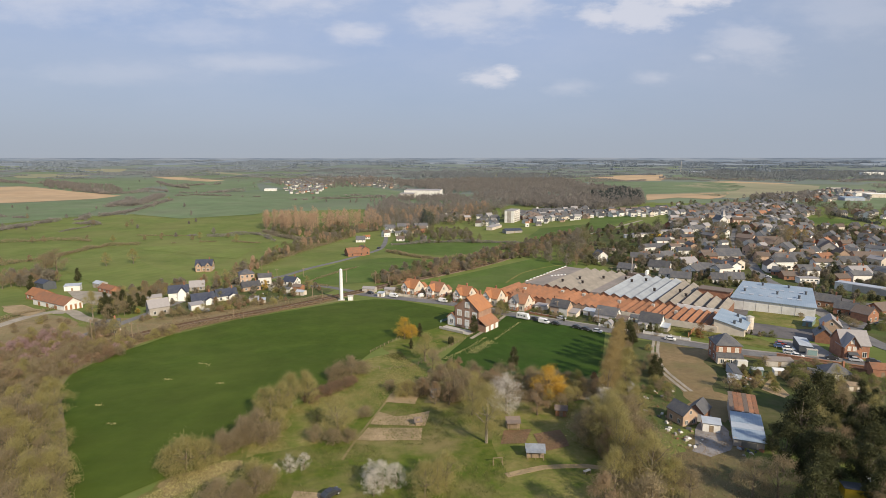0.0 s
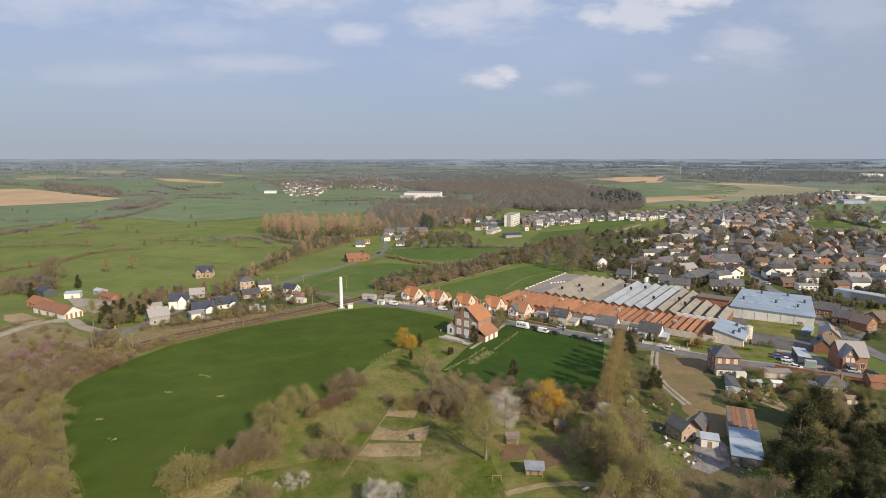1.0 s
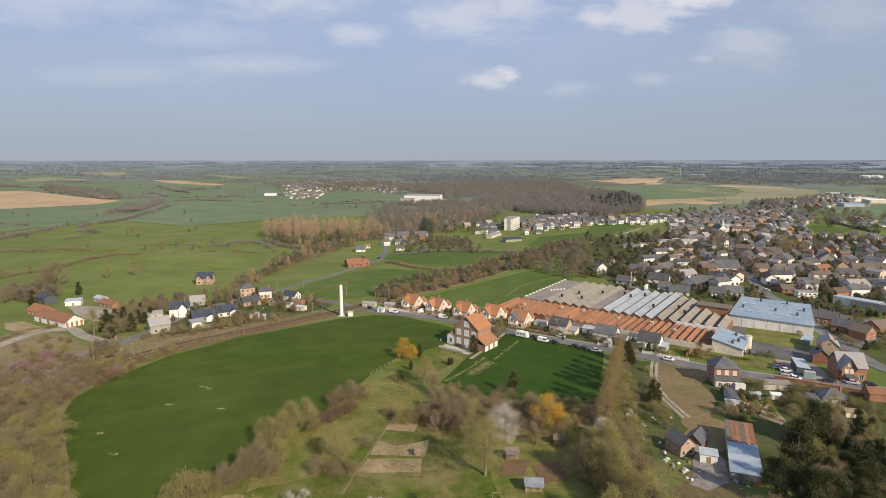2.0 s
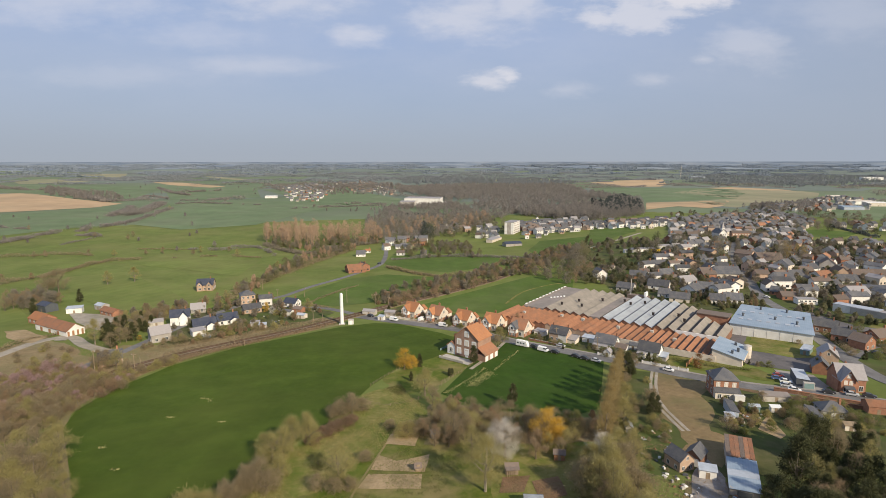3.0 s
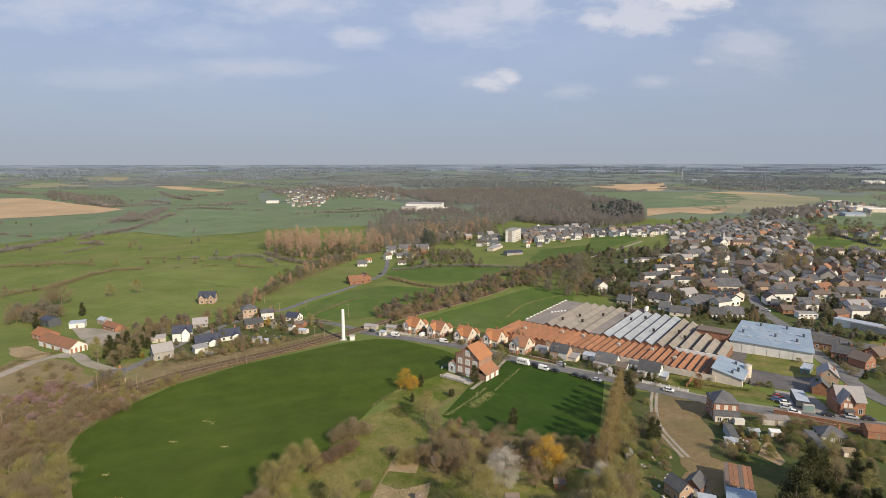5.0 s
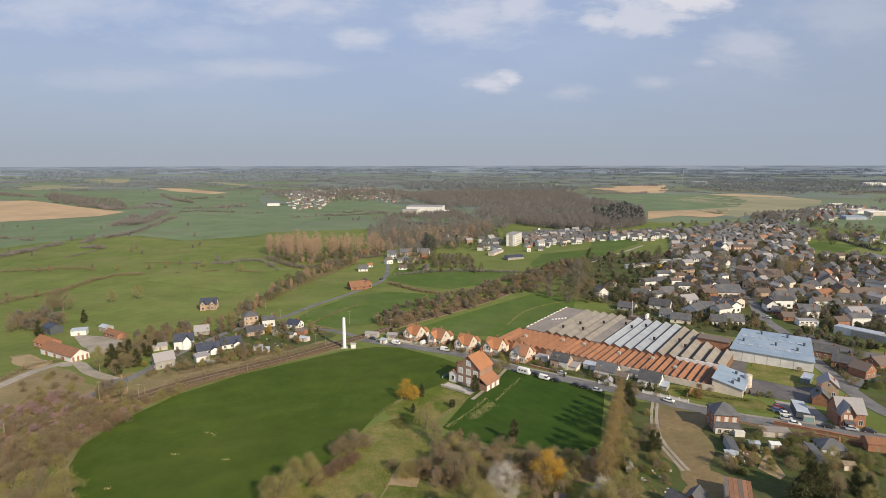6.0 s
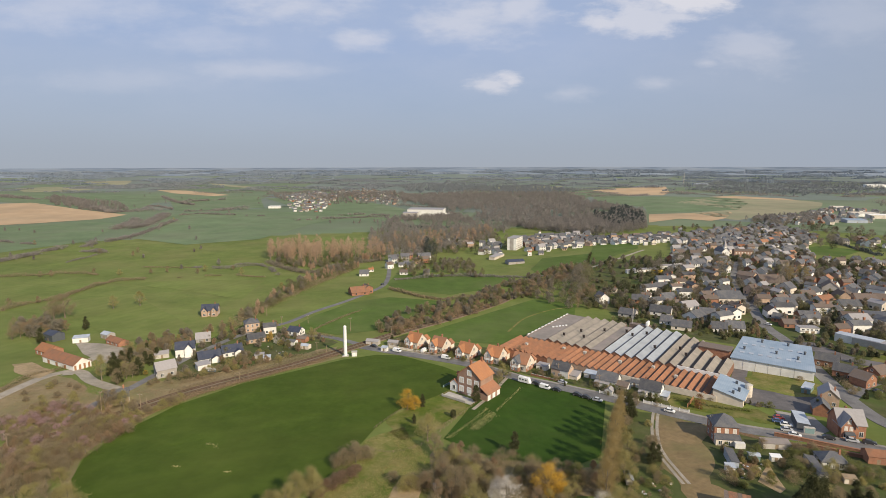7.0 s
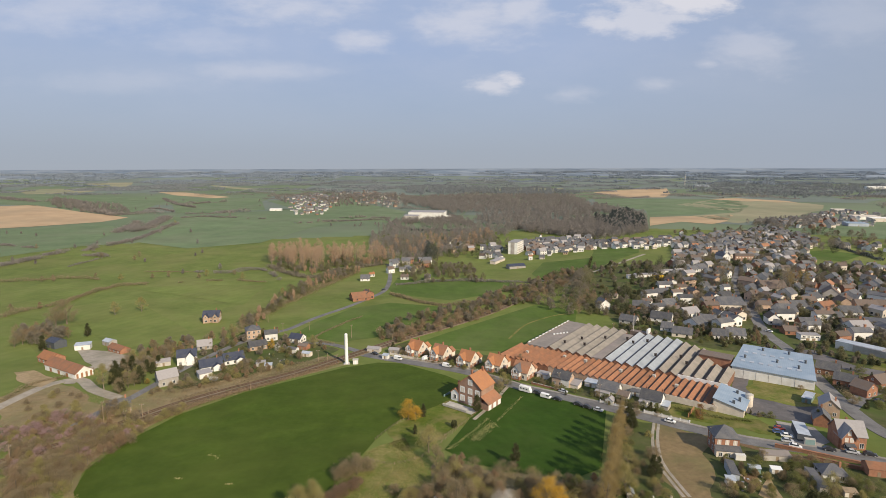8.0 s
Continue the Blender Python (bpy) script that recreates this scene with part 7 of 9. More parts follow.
for label, poly, count, kinds in [
    ("crowded houses climbing to the church", [(p[0], max(500, p[1])) for p in TOWN if p[1] > 470], 190, KINDS),
    ("distant houses at the edge of the town", [(569, 951), (818, 1171), (874, 1104), (718, 905), (534, 847)], 90, ["ws", "cs", "gs", "bn", "gs"]),
    ("distant houses behind the church", [(315.6, 742.3), (423, 801), (512, 870), (498, 739.8), (448.6, 664.8), (374.4, 643.2), (294.5, 643.6)], 130, ["ws", "bs", "gs", "cn", "gs", "cs"]),
    ("distant village of brick and white houses", [(-533, 1806), (-495, 2080), (-356, 1805), (-280, 1252), (-352, 1252)], 150, ["gn", "cs", "ws", "ys", "ws", "gs", "bs", "ws"]),
    ("distant village houses among trees", [(-410, 2082), (-328, 2261), (-170, 1990), (-146, 1558), (-283, 1603)], 80, ["yn", "gn", "gs", "ws"]),
    ("terraced houses behind the green field", [(192.8, 743), (308.3, 743.3), (283.1, 681.3), (180.1, 692.9)], 52, ["ws", "cs", "wp", "cs", "ws", "yn"]),
    ("terraced houses behind the green field", [(110.3, 788.5), (205.9, 794.6), (176.6, 679.1), (98.7, 677.7)], 80, ["ws", "cs", "wp", "yn", "ws", "bs"]),
    ("distant houses beside the town meadow", [(576.7, 687.1), (516.9, 723.2), (475.9, 664.6), (516.8, 614.1)], 14, ["bn", "gs", "ws"]),
    ("white houses beside the apartment block", [(43.7, 689.1), (48.5, 766.9), (74.9, 742.5), (61.9, 637.7)], 16, ["ws", "cs", "wp", "ws"]),
    ("houses among trees beyond the lane", [(-8.9, 746.5), (-5.6, 838.1), (33.7, 837.8), (36.8, 756.6), (6.5, 716.9)], 14, ["ws", "cs", "gs", "yn"]),
    ("houses at the head of the lane", [(-63.0, 591.5), (-62.1, 648.5), (-17.9, 648.3), (-13.4, 597.9), (-33.8, 571.0)], 12, ["ws", "cs", "bn", "gs"]),
    ("houses beside the far factory", [(-245.9, 1812.2), (-229.7, 2197.5), (-125.0, 1521.6), (-100.2, 1281.9), (-141.0, 1343.0)], 16, ["ws", "cs", "gs", "yn"]),
    ("distant houses among trees", [(-4.8, 800), (50.1, 811.4), (52.1, 719.6), (-0.5, 697.4)], 8, ["yn", "cs", "gs"])]:
    house_group(label, poly, count, kinds)

# ---- trees, hedges and woods ----
rng = np.random.default_rng(5)


def leaf_mesh(name, centres, size, material, stretch=1.0, upward=0.0):
    """Many small leaves or twig sprays at the given places, as one mesh."""
    n = len(centres)
    a = rng.normal(size=(n, 3))
    a[:, 2] += upward
    a /= np.linalg.norm(a, axis=1)[:, None]
    b = np.cross(a, rng.normal(size=(n, 3)))
    b /= np.linalg.norm(b, axis=1)[:, None]
    s = (np.asarray(size) * rng.uniform(0.6, 1.3, n))[:, None]
    a, b = a * s * stretch, b * s / stretch
    v = np.stack([centres - a + b * 0.7, centres - a * 0.8 - b * 0.7, centres + a], 1).reshape(-1, 3)
    me = bpy.data.meshes.new(name)
    me.from_pydata(v.tolist(), [], np.arange(3 * n).reshape(n, 3).tolist())
    me.materials.append(material)
    return me


def crown_points(n, clumps, radius, height, base, top_narrow, spread, seed):
    """Places of leaves: clumps on an uneven crown with gaps between."""
    r = np.random.default_rng(seed)
    u = r.uniform(0, 1, clumps)
    ang = r.uniform(0, 2 * np.pi, clumps)
    zz = base + (height - base) * u
    prof = np.sin(np.pi * np.clip(0.10 + 0.86 * u ** top_narrow, 0, 1))
    rad = radius * prof * r.uniform(0.45, 1.12, clumps)
    c = np.stack([rad * np.cos(ang), rad * np.sin(ang), zz + r.normal(0, height * 0.03, clumps)], 1)
    pick = r.integers(0, clumps, n)
    return c[pick] + r.normal(0, spread, (n, 3)) * np.array([1, 1, 0.8])


def trunk_shape(height, crown_base, radius, limbs, seed, thick=0.16):
    r = random.Random(seed)
    s = Shape()
    p = Vector((0, 0, -0.5))
    top = Vector((r.uniform(-0.3, 0.3), r.uniform(-0.3, 0.3), height * 0.55))
    mid = Vector((r.uniform(-0.15, 0.15), r.uniform(-0.15, 0.15), crown_base))
    s.tube(p, mid, thick * 1.3, thick, 7).tube(mid, top, thick, thick * 0.5, 7)
    s.tube(top, top + Vector((r.uniform(-0.4, 0.4), r.uniform(-0.4, 0.4), height * 0.38)), thick * 0.5, 0.02, 5)
    for k in range(limbs):
        a = 2 * math.pi * (k + r.uniform(-0.3, 0.3)) / limbs
        st = mid.lerp(top, r.uniform(0, 0.9))
        en = st + Vector((math.cos(a) * radius * r.uniform(0.5, 0.85), math.sin(a) * radius * r.uniform(0.5, 0.85), height * r.uniform(0.18, 0.36)))
        el = st.lerp(en, 0.5) + Vector((0, 0, -0.04 * height))
        s.tube(st, el, thick * 0.45, thick * 0.3, 5).tube(el, en, thick * 0.3, 0.02, 5)
        for j in range(2):
            tw = el.lerp(en, 0.3 + 0.4 * j)
            s.tube(tw, tw + Vector((r.uniform(-0.9, 0.9), r.uniform(-0.9, 0.9), r.uniform(0.3, 1.1))) * radius * 0.4, thick * 0.16, 0.015, 4)
    return s


TREE_KINDS = {  # height, crown radius, crown base, leaves, clumps, spread, leaf size, stretch, upward, top_narrow, leaf, bark, words
    "bare": (8, 2.9, 1.8, 4680, 46, 0.5, 0.095, 2.5, 1.1, 0.8, L_BARE, BARK, "leafless tree with fine grey-brown twigs"),
    "brown": (8, 2.5, 1.6, 4368, 44, 0.46, 0.095, 2.5, 1.2, 0.8, L_BROWN, BARK, "leafless tree with reddish-brown twigs"),
    "olive": (8, 3, 1.2, 5304, 50, 0.5, 0.095, 2.5, 1, 0.8, L_OLIVE, BARK, "budding tree with olive-yellow twigs"),
    "green": (7, 2.9, 0.9, 5304, 46, 0.5, 0.095, 1.4, 0.2, 0.8, L_GREEN, BARK, "tree with fresh olive-green leaves"),
    "gold": (8, 2.9, 1.2, 6240, 46, 0.52, 0.095, 2.5, 0.8, 0.7, L_GOLD, BARK, "willow with bright golden-yellow twigs"),
    "blossom": (7, 2.9, 0.9, 4300, 64, 0.40, 0.078, 1.2, 0, 0.8, L_BLOSSOM, BARK, "fruit tree covered in white blossom"),
    "pink": (4, 2.3, 0.6, 3120, 34, 0.4, 0.081, 1.3, 0, 0.8, L_PINK, BARK, "shrub in pale pink blossom"),
    "poplar": (12, 1.9, 1.2, 5928, 54, 0.48, 0.1, 2.5, 2.1, 0.95, L_POPLAR, BARK, "slim poplar with brownish spring twigs"),
    "conifer": (10, 2.7, 0.8, 6895, 60, 0.46, 0.163, 1.5, -0.2, 0.45, L_DARK, BARK, "dark green evergreen conifer tree"),
    "pine": (14, 3.7, 2.0, 9016, 46, 0.62, 0.17, 1.7, 0, 0.8, L_DARK, BARK, "broad dark evergreen pine"),
    "cypress": (6, 1.05, 0.2, 3978, 40, 0.28, 0.118, 1.7, 1.2, 0.7, L_DARK, BARK, "narrow dark green cypress tree"),
    "rust": (5, 1.3, 0.3, 3120, 34, 0.3, 0.081, 1.6, 0.8, 0.7, L_RUST, BARK, "rust-brown conical conifer tree"),
    "bush": (3.2, 2.1, 0.2, 3120, 34, 0.42, 0.087, 2.5, 0.9, 0.75, L_BARE, BARK, "dense leafless brown bush"),
    "greenbush": (3, 2, 0.2, 3120, 34, 0.4, 0.081, 1.3, 0, 0.75, L_GREEN, BARK, "rounded olive-green leafy bush"),
    "olivebush": (3.6, 2.3, 0.2, 3744, 36, 0.44, 0.087, 2.5, 0.9, 0.75, L_OLIVE, BARK, "rounded budding olive bush"),
    "redbush": (2, 1.9, 0.1, 2496, 30, 0.36, 0.081, 1.8, 0.5, 0.75, L_REDDISH, BARK, "low reddish-brown leafless shrub"),
    "bigbare": (12, 4, 3.4, 7176, 60, 0.62, 0.105, 2.5, 1.2, 0.8, L_OLIVE, BARK_PALE, "tall leafless tree with pale trunk"),
    "farpoplar": (17, 2.5, 3, 1100, 42, 0.8, 0.30, 1.8, 1.4, 0.95, L_FAR_BROWN, BARK_PALE, "tall leafless russet poplar"),
    "scrub": (5, 2.5, 0.2, 1000, 34, 0.55, 0.23, 1.9, 0.6, 0.8, L_BROWN, BARK, "reddish-brown leafless scrub"),
    "town": (8, 3, 1.4, 1050, 32, 0.65, 0.306, 1.6, 0.4, 0.8, L_TOWN, BARK, "leafless garden tree among the houses"),
    "towngreen": (7, 2.6, 0.8, 1050, 30, 0.6, 0.289, 1.4, 0.1, 0.7, L_TOWN_DARK, BARK, "dark evergreen among the houses"),
    "townolive": (6, 2.6, 0.8, 1050, 30, 0.6, 0.289, 1.5, 0.2, 0.8, L_TOWN_OLIVE, BARK, "budding olive tree among the houses"),
}
TREES = {}


def tree(kind, x, y, h=None):
    """A tree of a kind at a place; two builds of each kind, copied, turned and scaled."""
    H, R, B, n, cl, sp, sz, st, up, tn, leaf, bark, words = TREE_KINDS[kind]
    h = h or H
    made = TREES.setdefault(kind, [])
    k = h / H
    m = pose(x, y, terrain(x, y), 0, 0, random.uniform(0, 360)) @ Matrix.Diagonal((k * random.uniform(0.88, 1.15), k * random.uniform(0.88, 1.15), k, 1))
    if len(made) < 2:
        sd = len(made) * 31 + len(kind) * 7 + H
        e = new("tree" if H > 4 or kind == "cypress" else "shrub")
        tagged(e, words, "tree" if H > 4 else "shrub", group=words + "s")
        part("trunk", trunk_shape(H, B + 0.3, R, 9, sd, 0.02 * H + 0.03), bark, e)
        part("crown", leaf_mesh("crown", crown_points(n, cl, R, H, B, tn, sp, int(sd)), sz, leaf, st, up), None, e)
        e.matrix_basis = m
        made.append(e)
        return e
    base = random.choice(made)
    ob = base.copy()
    scene.collection.objects.link(ob)
    for c in base.children:
        cc = c.copy()
        scene.collection.objects.link(cc)
        cc.parent = ob
    ob.matrix_basis = m
    return ob


random.seed(21)
near_a = [  # kind, x, y, height
    ("olivebush", -56.5, 110.6, 7.2), ("olivebush", -59.7, 109.9, 4.8), ("bush", -52.4, 119.9, 4.3), ("bush", -46.9, 122.7, 5.3), ("bush", -43.1, 123.6, 4.7), ("bush", -49.2, 120.7, 4.1), ("olive", -45.9, 136.8, 8.8), ("olive", -42.7, 144.4, 9.9),
    ("olive", -40.2, 150.3, 8.6), ("olive", -49, 139.4, 7.3), ("bush", -34, 169.6, 4.9), ("bare", -31.2, 172.9, 6.6), ("bush", -27.1, 172.9, 4.3), ("bush", -35.4, 167.5, 4.1), ("redbush", -36, 153.8, 2.7), ("redbush", -32.7, 158.4, 2.9),
    ("redbush", -38.2, 148.6, 2.4), ("redbush", -29.2, 163.3, 2.4), ("olive", -26.5, 128, 9.5), ("greenbush", -33.3, 135.7, 3.3), ("bush", -30.9, 124.2, 3.7), ("bush", -26.5, 122.7, 3.5), ("bush", -23.3, 124.2, 2.9)]
near_b = [
    ("blossom", -33.3, 109.2, 4.1), ("blossom", -30.5, 110.6, 3.9), ("blossom", -36, 108.2, 2.7), ("bush", -37.9, 101.8, 4.7), ("bush", -40.6, 98.3, 4.3), ("olivebush", -36.9, 106, 3.5), ("blossom", -12.5, 102.6, 6.3), ("blossom", -15.3, 105.4, 5.1), ("blossom", -9.8, 103.1, 5.6),
    ("olive", -3.6, 99.4, 7.8), ("olive", -1, 101.8, 7.1), ("gold", -15.9, 214.5, 8.8), ("gold", -12.9, 214.5, 6.3), ("olive", -6.5, 186.2, 10.0), ("bare", -3.7, 176.9, 7.6), ("cypress", -12.4, 201.6, 3.9), ("cypress", 12.9, 222.2, 7.8),
    ("cypress", 23.7, 176.3, 8.1), ("cypress", -9.8, 217.5, 5.6), ("bigbare", 10.4, 123, 14.0), ("blossom", 17.2, 140.5, 11.0), ("blossom", 15.2, 144.4, 8.5), ("gold", 30.3, 148.5, 10.7)]
near_c = [
    ("gold", 33.1, 150.2, 7.3), ("brown", 25.5, 139.4, 8.5), ("bare", 2.6, 148.5, 9.8), ("bare", 6, 151.1, 9.0), ("olive", 7.8, 139.4, 9.3), ("bush", -6.6, 153.8, 4.7), ("bush", -10.5, 154.7, 4.1), ("bush", -16.3, 158.4, 3.1), ("bare", -0.7, 158.4, 8.1),
    ("bush", 13.1, 158.4, 4.3), ("bush", 10, 163.3, 4.1), ("bush", 5.6, 167.5, 3.7), ("brown", 16.2, 153.8, 6.6), ("bare", 27, 158.4, 7.3), ("green", 40.8, 158.4, 6.1), ("bush", 39.4, 163.3, 3.7), ("blossom", 42.5, 136.8, 8.6), ("blossom", 45, 139.3, 7.0),
    ("poplar", 57.8, 176.9, 14.6), ("poplar", 51.2, 158.4, 14.6), ("poplar", 65.8, 196.4, 12.8), ("poplar", 46.6, 147.3, 13.4), ("poplar", 61.7, 186.2, 13.4)]
near_d = [
    ("poplar", 55.3, 167.4, 14.0), ("poplar", 71.3, 210.8, 9.8), ("olive", 55.6, 158.4, 9.8), ("olive", 61.7, 174, 8.5), ("conifer", 74.2, 210.1, 8.8), ("conifer", 74.1, 205.9, 6.8), ("conifer", 68.7, 169.6, 7.3), ("conifer", 71.4, 171.8, 5.4), ("rust", 105.4, 215.9, 6.6),
    ("bare", 34.5, 121.3, 9.8), ("olive", 36.5, 118.5, 11.0), ("olive", 39.2, 114.7, 12.2), ("bigbare", 39.3, 111, 11.4), ("olive", 42, 106.4, 8.6), ("bare", 44.8, 104.3, 8.0), ("olive", 42.2, 102.2, 12.2), ("bare", 44.4, 118.5, 8.5), ("olive", 42.5, 127.3, 9.8),
    ("bare", 46, 127.3, 8.5), ("olive", 46, 100.2, 8.0), ("bare", 48.5, 98.3, 7.4), ("olive", 38.4, 130.5, 8.5)]
near_e = [
    ("pine", 74, 109.8, 11.5), ("pine", 76.7, 106.4, 10.8), ("pine", 76.8, 118.5, 6.9), ("pine", 80.6, 104.3, 11.5), ("pine", 89.9, 106.4, 12.2), ("pine", 97.8, 111, 11.5), ("conifer", 100.7, 139.3, 12.2), ("conifer", 105.6, 142, 9.8), ("conifer", 97.7, 138.2, 8.5),
    ("conifer", 85.1, 121.2, 14.6), ("pine", 94.6, 118.5, 8.3), ("brown", 80.3, 106.4, 11.0), ("bare", 61.9, 100.2, 8.5), ("bare", 65.8, 98.3, 9.8), ("pine", 107.8, 118.5, 10.8), ("pine", 72.9, 96.4, 10.8), ("bare", 87.6, 158.4, 5.5), ("olive", 120.1, 158.3, 7.3), ("bare", 112.6, 145.2, 6.1),
    ("green", 130.8, 158.3, 4.9), ("conifer", 117.4, 145.2, 7.3), ("bush", 126, 176.9, 3.7)]
near_f = [
    ("bare", -266.3, 369.5, 17), ("bare", -269.1, 362.3, 14), ("conifer", -238.8, 309.4, 9.2), ("conifer", -232.9, 340.9, 8.1), ("bare", -261.3, 322.8, 9.8), ("bare", -258.7, 328.6, 9.8), ("bare", -262.1, 317.2, 8.5), ("bigbare", -163.5, 246.8, 12.2), ("bigbare", -233.5, 404.9, 11.0),
    ("bigbare", -247.7, 394.6, 9.8), ("conifer", -168.1, 264.2, 8.5), ("conifer", -166.9, 269.4, 7.8), ("conifer", -166.1, 275.7, 7.3), ("conifer", -159.4, 254.4, 7.8), ("conifer", -158, 264.3, 6.8), ("conifer", -163.2, 252.9, 7.3), ("greenbush", -147.3, 255.3, 2.0), ("gold", -147.3, 255.3, 2.7), ("bare", -175.9, 290.2, 7.3),
    ("bare", -165.3, 285.2, 7.3), ("bare", -161.8, 290.2, 6.8), ("bare", -161.3, 298.5, 7.3), ("olive", -80.7, 316.4, 7.6)]
near_g = [
    ("gold", -105.3, 315.3, 6.1), ("blossom", -100.1, 309.7, 4.9), ("green", -113, 290.3, 4.4), ("bush", -108.1, 285.3, 3.1), ("olive", -141.7, 347.4, 6.1), ("brown", -144.1, 339.7, 6.1), ("brown", -147.8, 331.2, 6.1), ("olive", -135.6, 323, 4.9), ("bare", -151.4, 311.9, 6.1), ("brown", -141.9, 368.1, 7.3),
    ("bare", -140.5, 218.5, 7.3), ("bare", -141.8, 214.7, 8.5), ("olive", -133.3, 213.1, 8.5), ("bare", -127.6, 210.6, 6.1), ("pink", -162, 213.1, 4.4), ("pink", -160.3, 215.7, 4.1), ("pink", -163.8, 202.9, 4.4), ("pink", -163.7, 199.3, 3.9), ("olive", -154.8, 214.7, 6.6), ("bare", 21.5, 247.3, 7.3),
    ("olive", 27.2, 251.1, 7.3), ("green", 29.7, 253.4, 5.6), ("bare", 24.4, 243.6, 6.1)]
near_h = [
    ("brown", 39.3, 280.9, 7.3), ("bush", 33.7, 271.7, 3.1), ("bush", 46.9, 255, 2.7), ("bush", 52.3, 247.4, 2.4), ("cypress", 54.8, 240.2, 2.2), ("green", 76.9, 240.2, 4.1), ("bush", 72.1, 241.6, 3.1), ("conifer", 87.2, 222, 4.4), ("green", 90, 223.1, 3.7), ("bush", 80.2, 219.2, 3.1),
    ("greenbush", 71.6, 230.7, 2.4), ("bush", 17.3, 267.3, 3.1), ("green", 3, 282.7, 3.7), ("bush", -28.4, 309.8, 3.1), ("conifer", -32.2, 314.3, 4.1), ("bush", -11.1, 301, 2.7), ("bush", 5.6, 293.6, 3.1), ("conifer", 151.9, 212.5, 5.4), ("bush", 167.4, 247.7, 2.2), ("green", 102.3, 170.8, 4.1)]
near_p = [("poplar", x, y, h) for x, y, h in ((48.8, 152.6, 13.6), (53.2, 162.8, 14.2), (59.8, 181.4, 13.2), (63.6, 191.2, 12.6), (68.4, 203.4, 11.2))]
near_k = [  # more of the row along the crop's lower edge
    ("olive", -44, 140, 9.0), ("olive", -38.5, 147.4, 8.4), ("bush", -46.2, 127, 6.0), ("bare", -48.6, 124, 6.6), ("olivebush", -53.6, 113.4, 5.6), ("bush", -50.4, 117.2, 5.0), ("olivebush", -42.4, 130.6, 4.6),
    ("bare", -30, 170, 7.0), ("redbush", -34, 156, 3.0), ("redbush", -30.4, 161, 2.8), ("bush", -21, 138, 3.0), ("olivebush", -39.4, 104.6, 5.0), ("bush", -43.6, 97.0, 5.2), ("olive", 0.6, 104, 7.4), ("blossom", -14, 100.4, 5.4)]
FIELD_TREES = {}
near_i = [  # field trees of the pastures
    ("bare", -396.6, 522.2, 6), ("brown", -387.5, 525.1, 5), ("bare", -358.9, 546.1, 6), ("olive", -325.5, 533.7, 4.5), ("bare", -299.1, 542.8, 6), ("brown", -285.0, 549.0, 5), ("bare", -251.8, 542.6, 7), ("olive", -249.3, 555.2, 6), ("bare", -309.3, 425.6, 7), ("brown", -318.3, 414.3, 6), ("bare", -335.7, 407.1, 6.5), ("olive", -205.8, 539.4, 5), ("bare", -223.0, 561.7, 5.5), ("brown", -380.8, 654.0, 6), ("bare", -388.4, 678.7, 5), ("olive", -530.1, 1057.3, 7), ("bare", -433.9, 674.7, 6), ("brown", -568.3, 744.8, 6), ("bare", -131.2, 447.7, 9), ("olive", -145.0, 470.0, 8)]
for kind in ("bare", "brown", "olive"):
    for row in near_i:
        if row[0] == kind:
            FIELD_TREES.setdefault(kind, []).append(row[1:3])
for row in (*near_k, *near_p, *near_a, *near_b, *near_c, *near_d, *near_e, *near_f, *near_g, *near_h):
    tree(*row)

# trimmed topiary on the lawn
tp = thing("topiary", "clipped dark green barrel-shaped bush on the lawn", "shrub", 3, 207.5)
part("stem", Shape().tube((0, 0, -0.2), (0, 0, 1.0), 0.12, 0.1), BARK, tp)
r_ = np.random.default_rng(3)
ang, zz = r_.uniform(0, 2 * np.pi, 1500), r_.uniform(0.2, 3.0, 1500)
rad = 1.15 * np.sqrt(r_.uniform(0.5, 1, 1500)) * (1 - 0.22 * np.abs(zz - 1.6) ** 2 / 2)
part("crown", leaf_mesh("crown", np.stack([rad * np.cos(ang), rad * np.sin(ang), zz], 1), 0.15, L_DARK, 1.2), None, tp)


def mass(kinds, spots, lo, hi):
    """Many trees too small to tell apart, joined into one object for each kind."""
    for kind in sorted(set(kinds)):
        H, R, B, n, cl, sp, sz, st, up, tn, leaf, bark, words = TREE_KINDS[kind]
        own = [q for i, q in enumerate(spots) if kinds[i % len(kinds)] == kind]
        if not own:
            continue
        cs, tr = [], Shape()
        for i, (x, y) in enumerate(own):
            k = random.uniform(lo, hi) / H
            z = terrain(x, y)
            cs.append(crown_points(int(n * 0.55), cl, R, H, B, tn, sp, i + int(H)) * k + np.array([x, y, z]))
            tr.tube((x, y, z - 0.4), (x, y, z + H * k * 0.7), 0.02 * H * k + 0.05, 0.04, 5)
        ob = tagged(new("tree_group", leaf_mesh("tree_group", np.concatenate(cs), sz * 1.15, leaf, st, up)), "group of " + words.replace(" tree ", " trees ") + " in the distance", "trees", kind="stuff")
        part("trunks", tr, bark, ob)


def scatter(kinds, poly, count, lo, hi, gap=2.0, avoid=False, joined=False):
    """Trees strewn over an outline, none closer than the gap."""
    x0, x1, y0, y1 = (f(p[i] for p in poly) for i in (0, 1) for f in (min, max))
    got = []
    for _ in range(count * 40):
        if len(got) >= count:
            break
        x, y = random.uniform(x0, x1), random.uniform(y0, y1)
        if inside(x, y, poly) and all((x - a) ** 2 + (y - b) ** 2 > gap * gap for a, b in got) and not (avoid and not free(x, y, 0.0)):
            got.append((x, y))
            if not joined:
                tree(random.choice(kinds), x, y, random.uniform(lo, hi))
    if joined:
        mass(kinds, got, lo, hi)


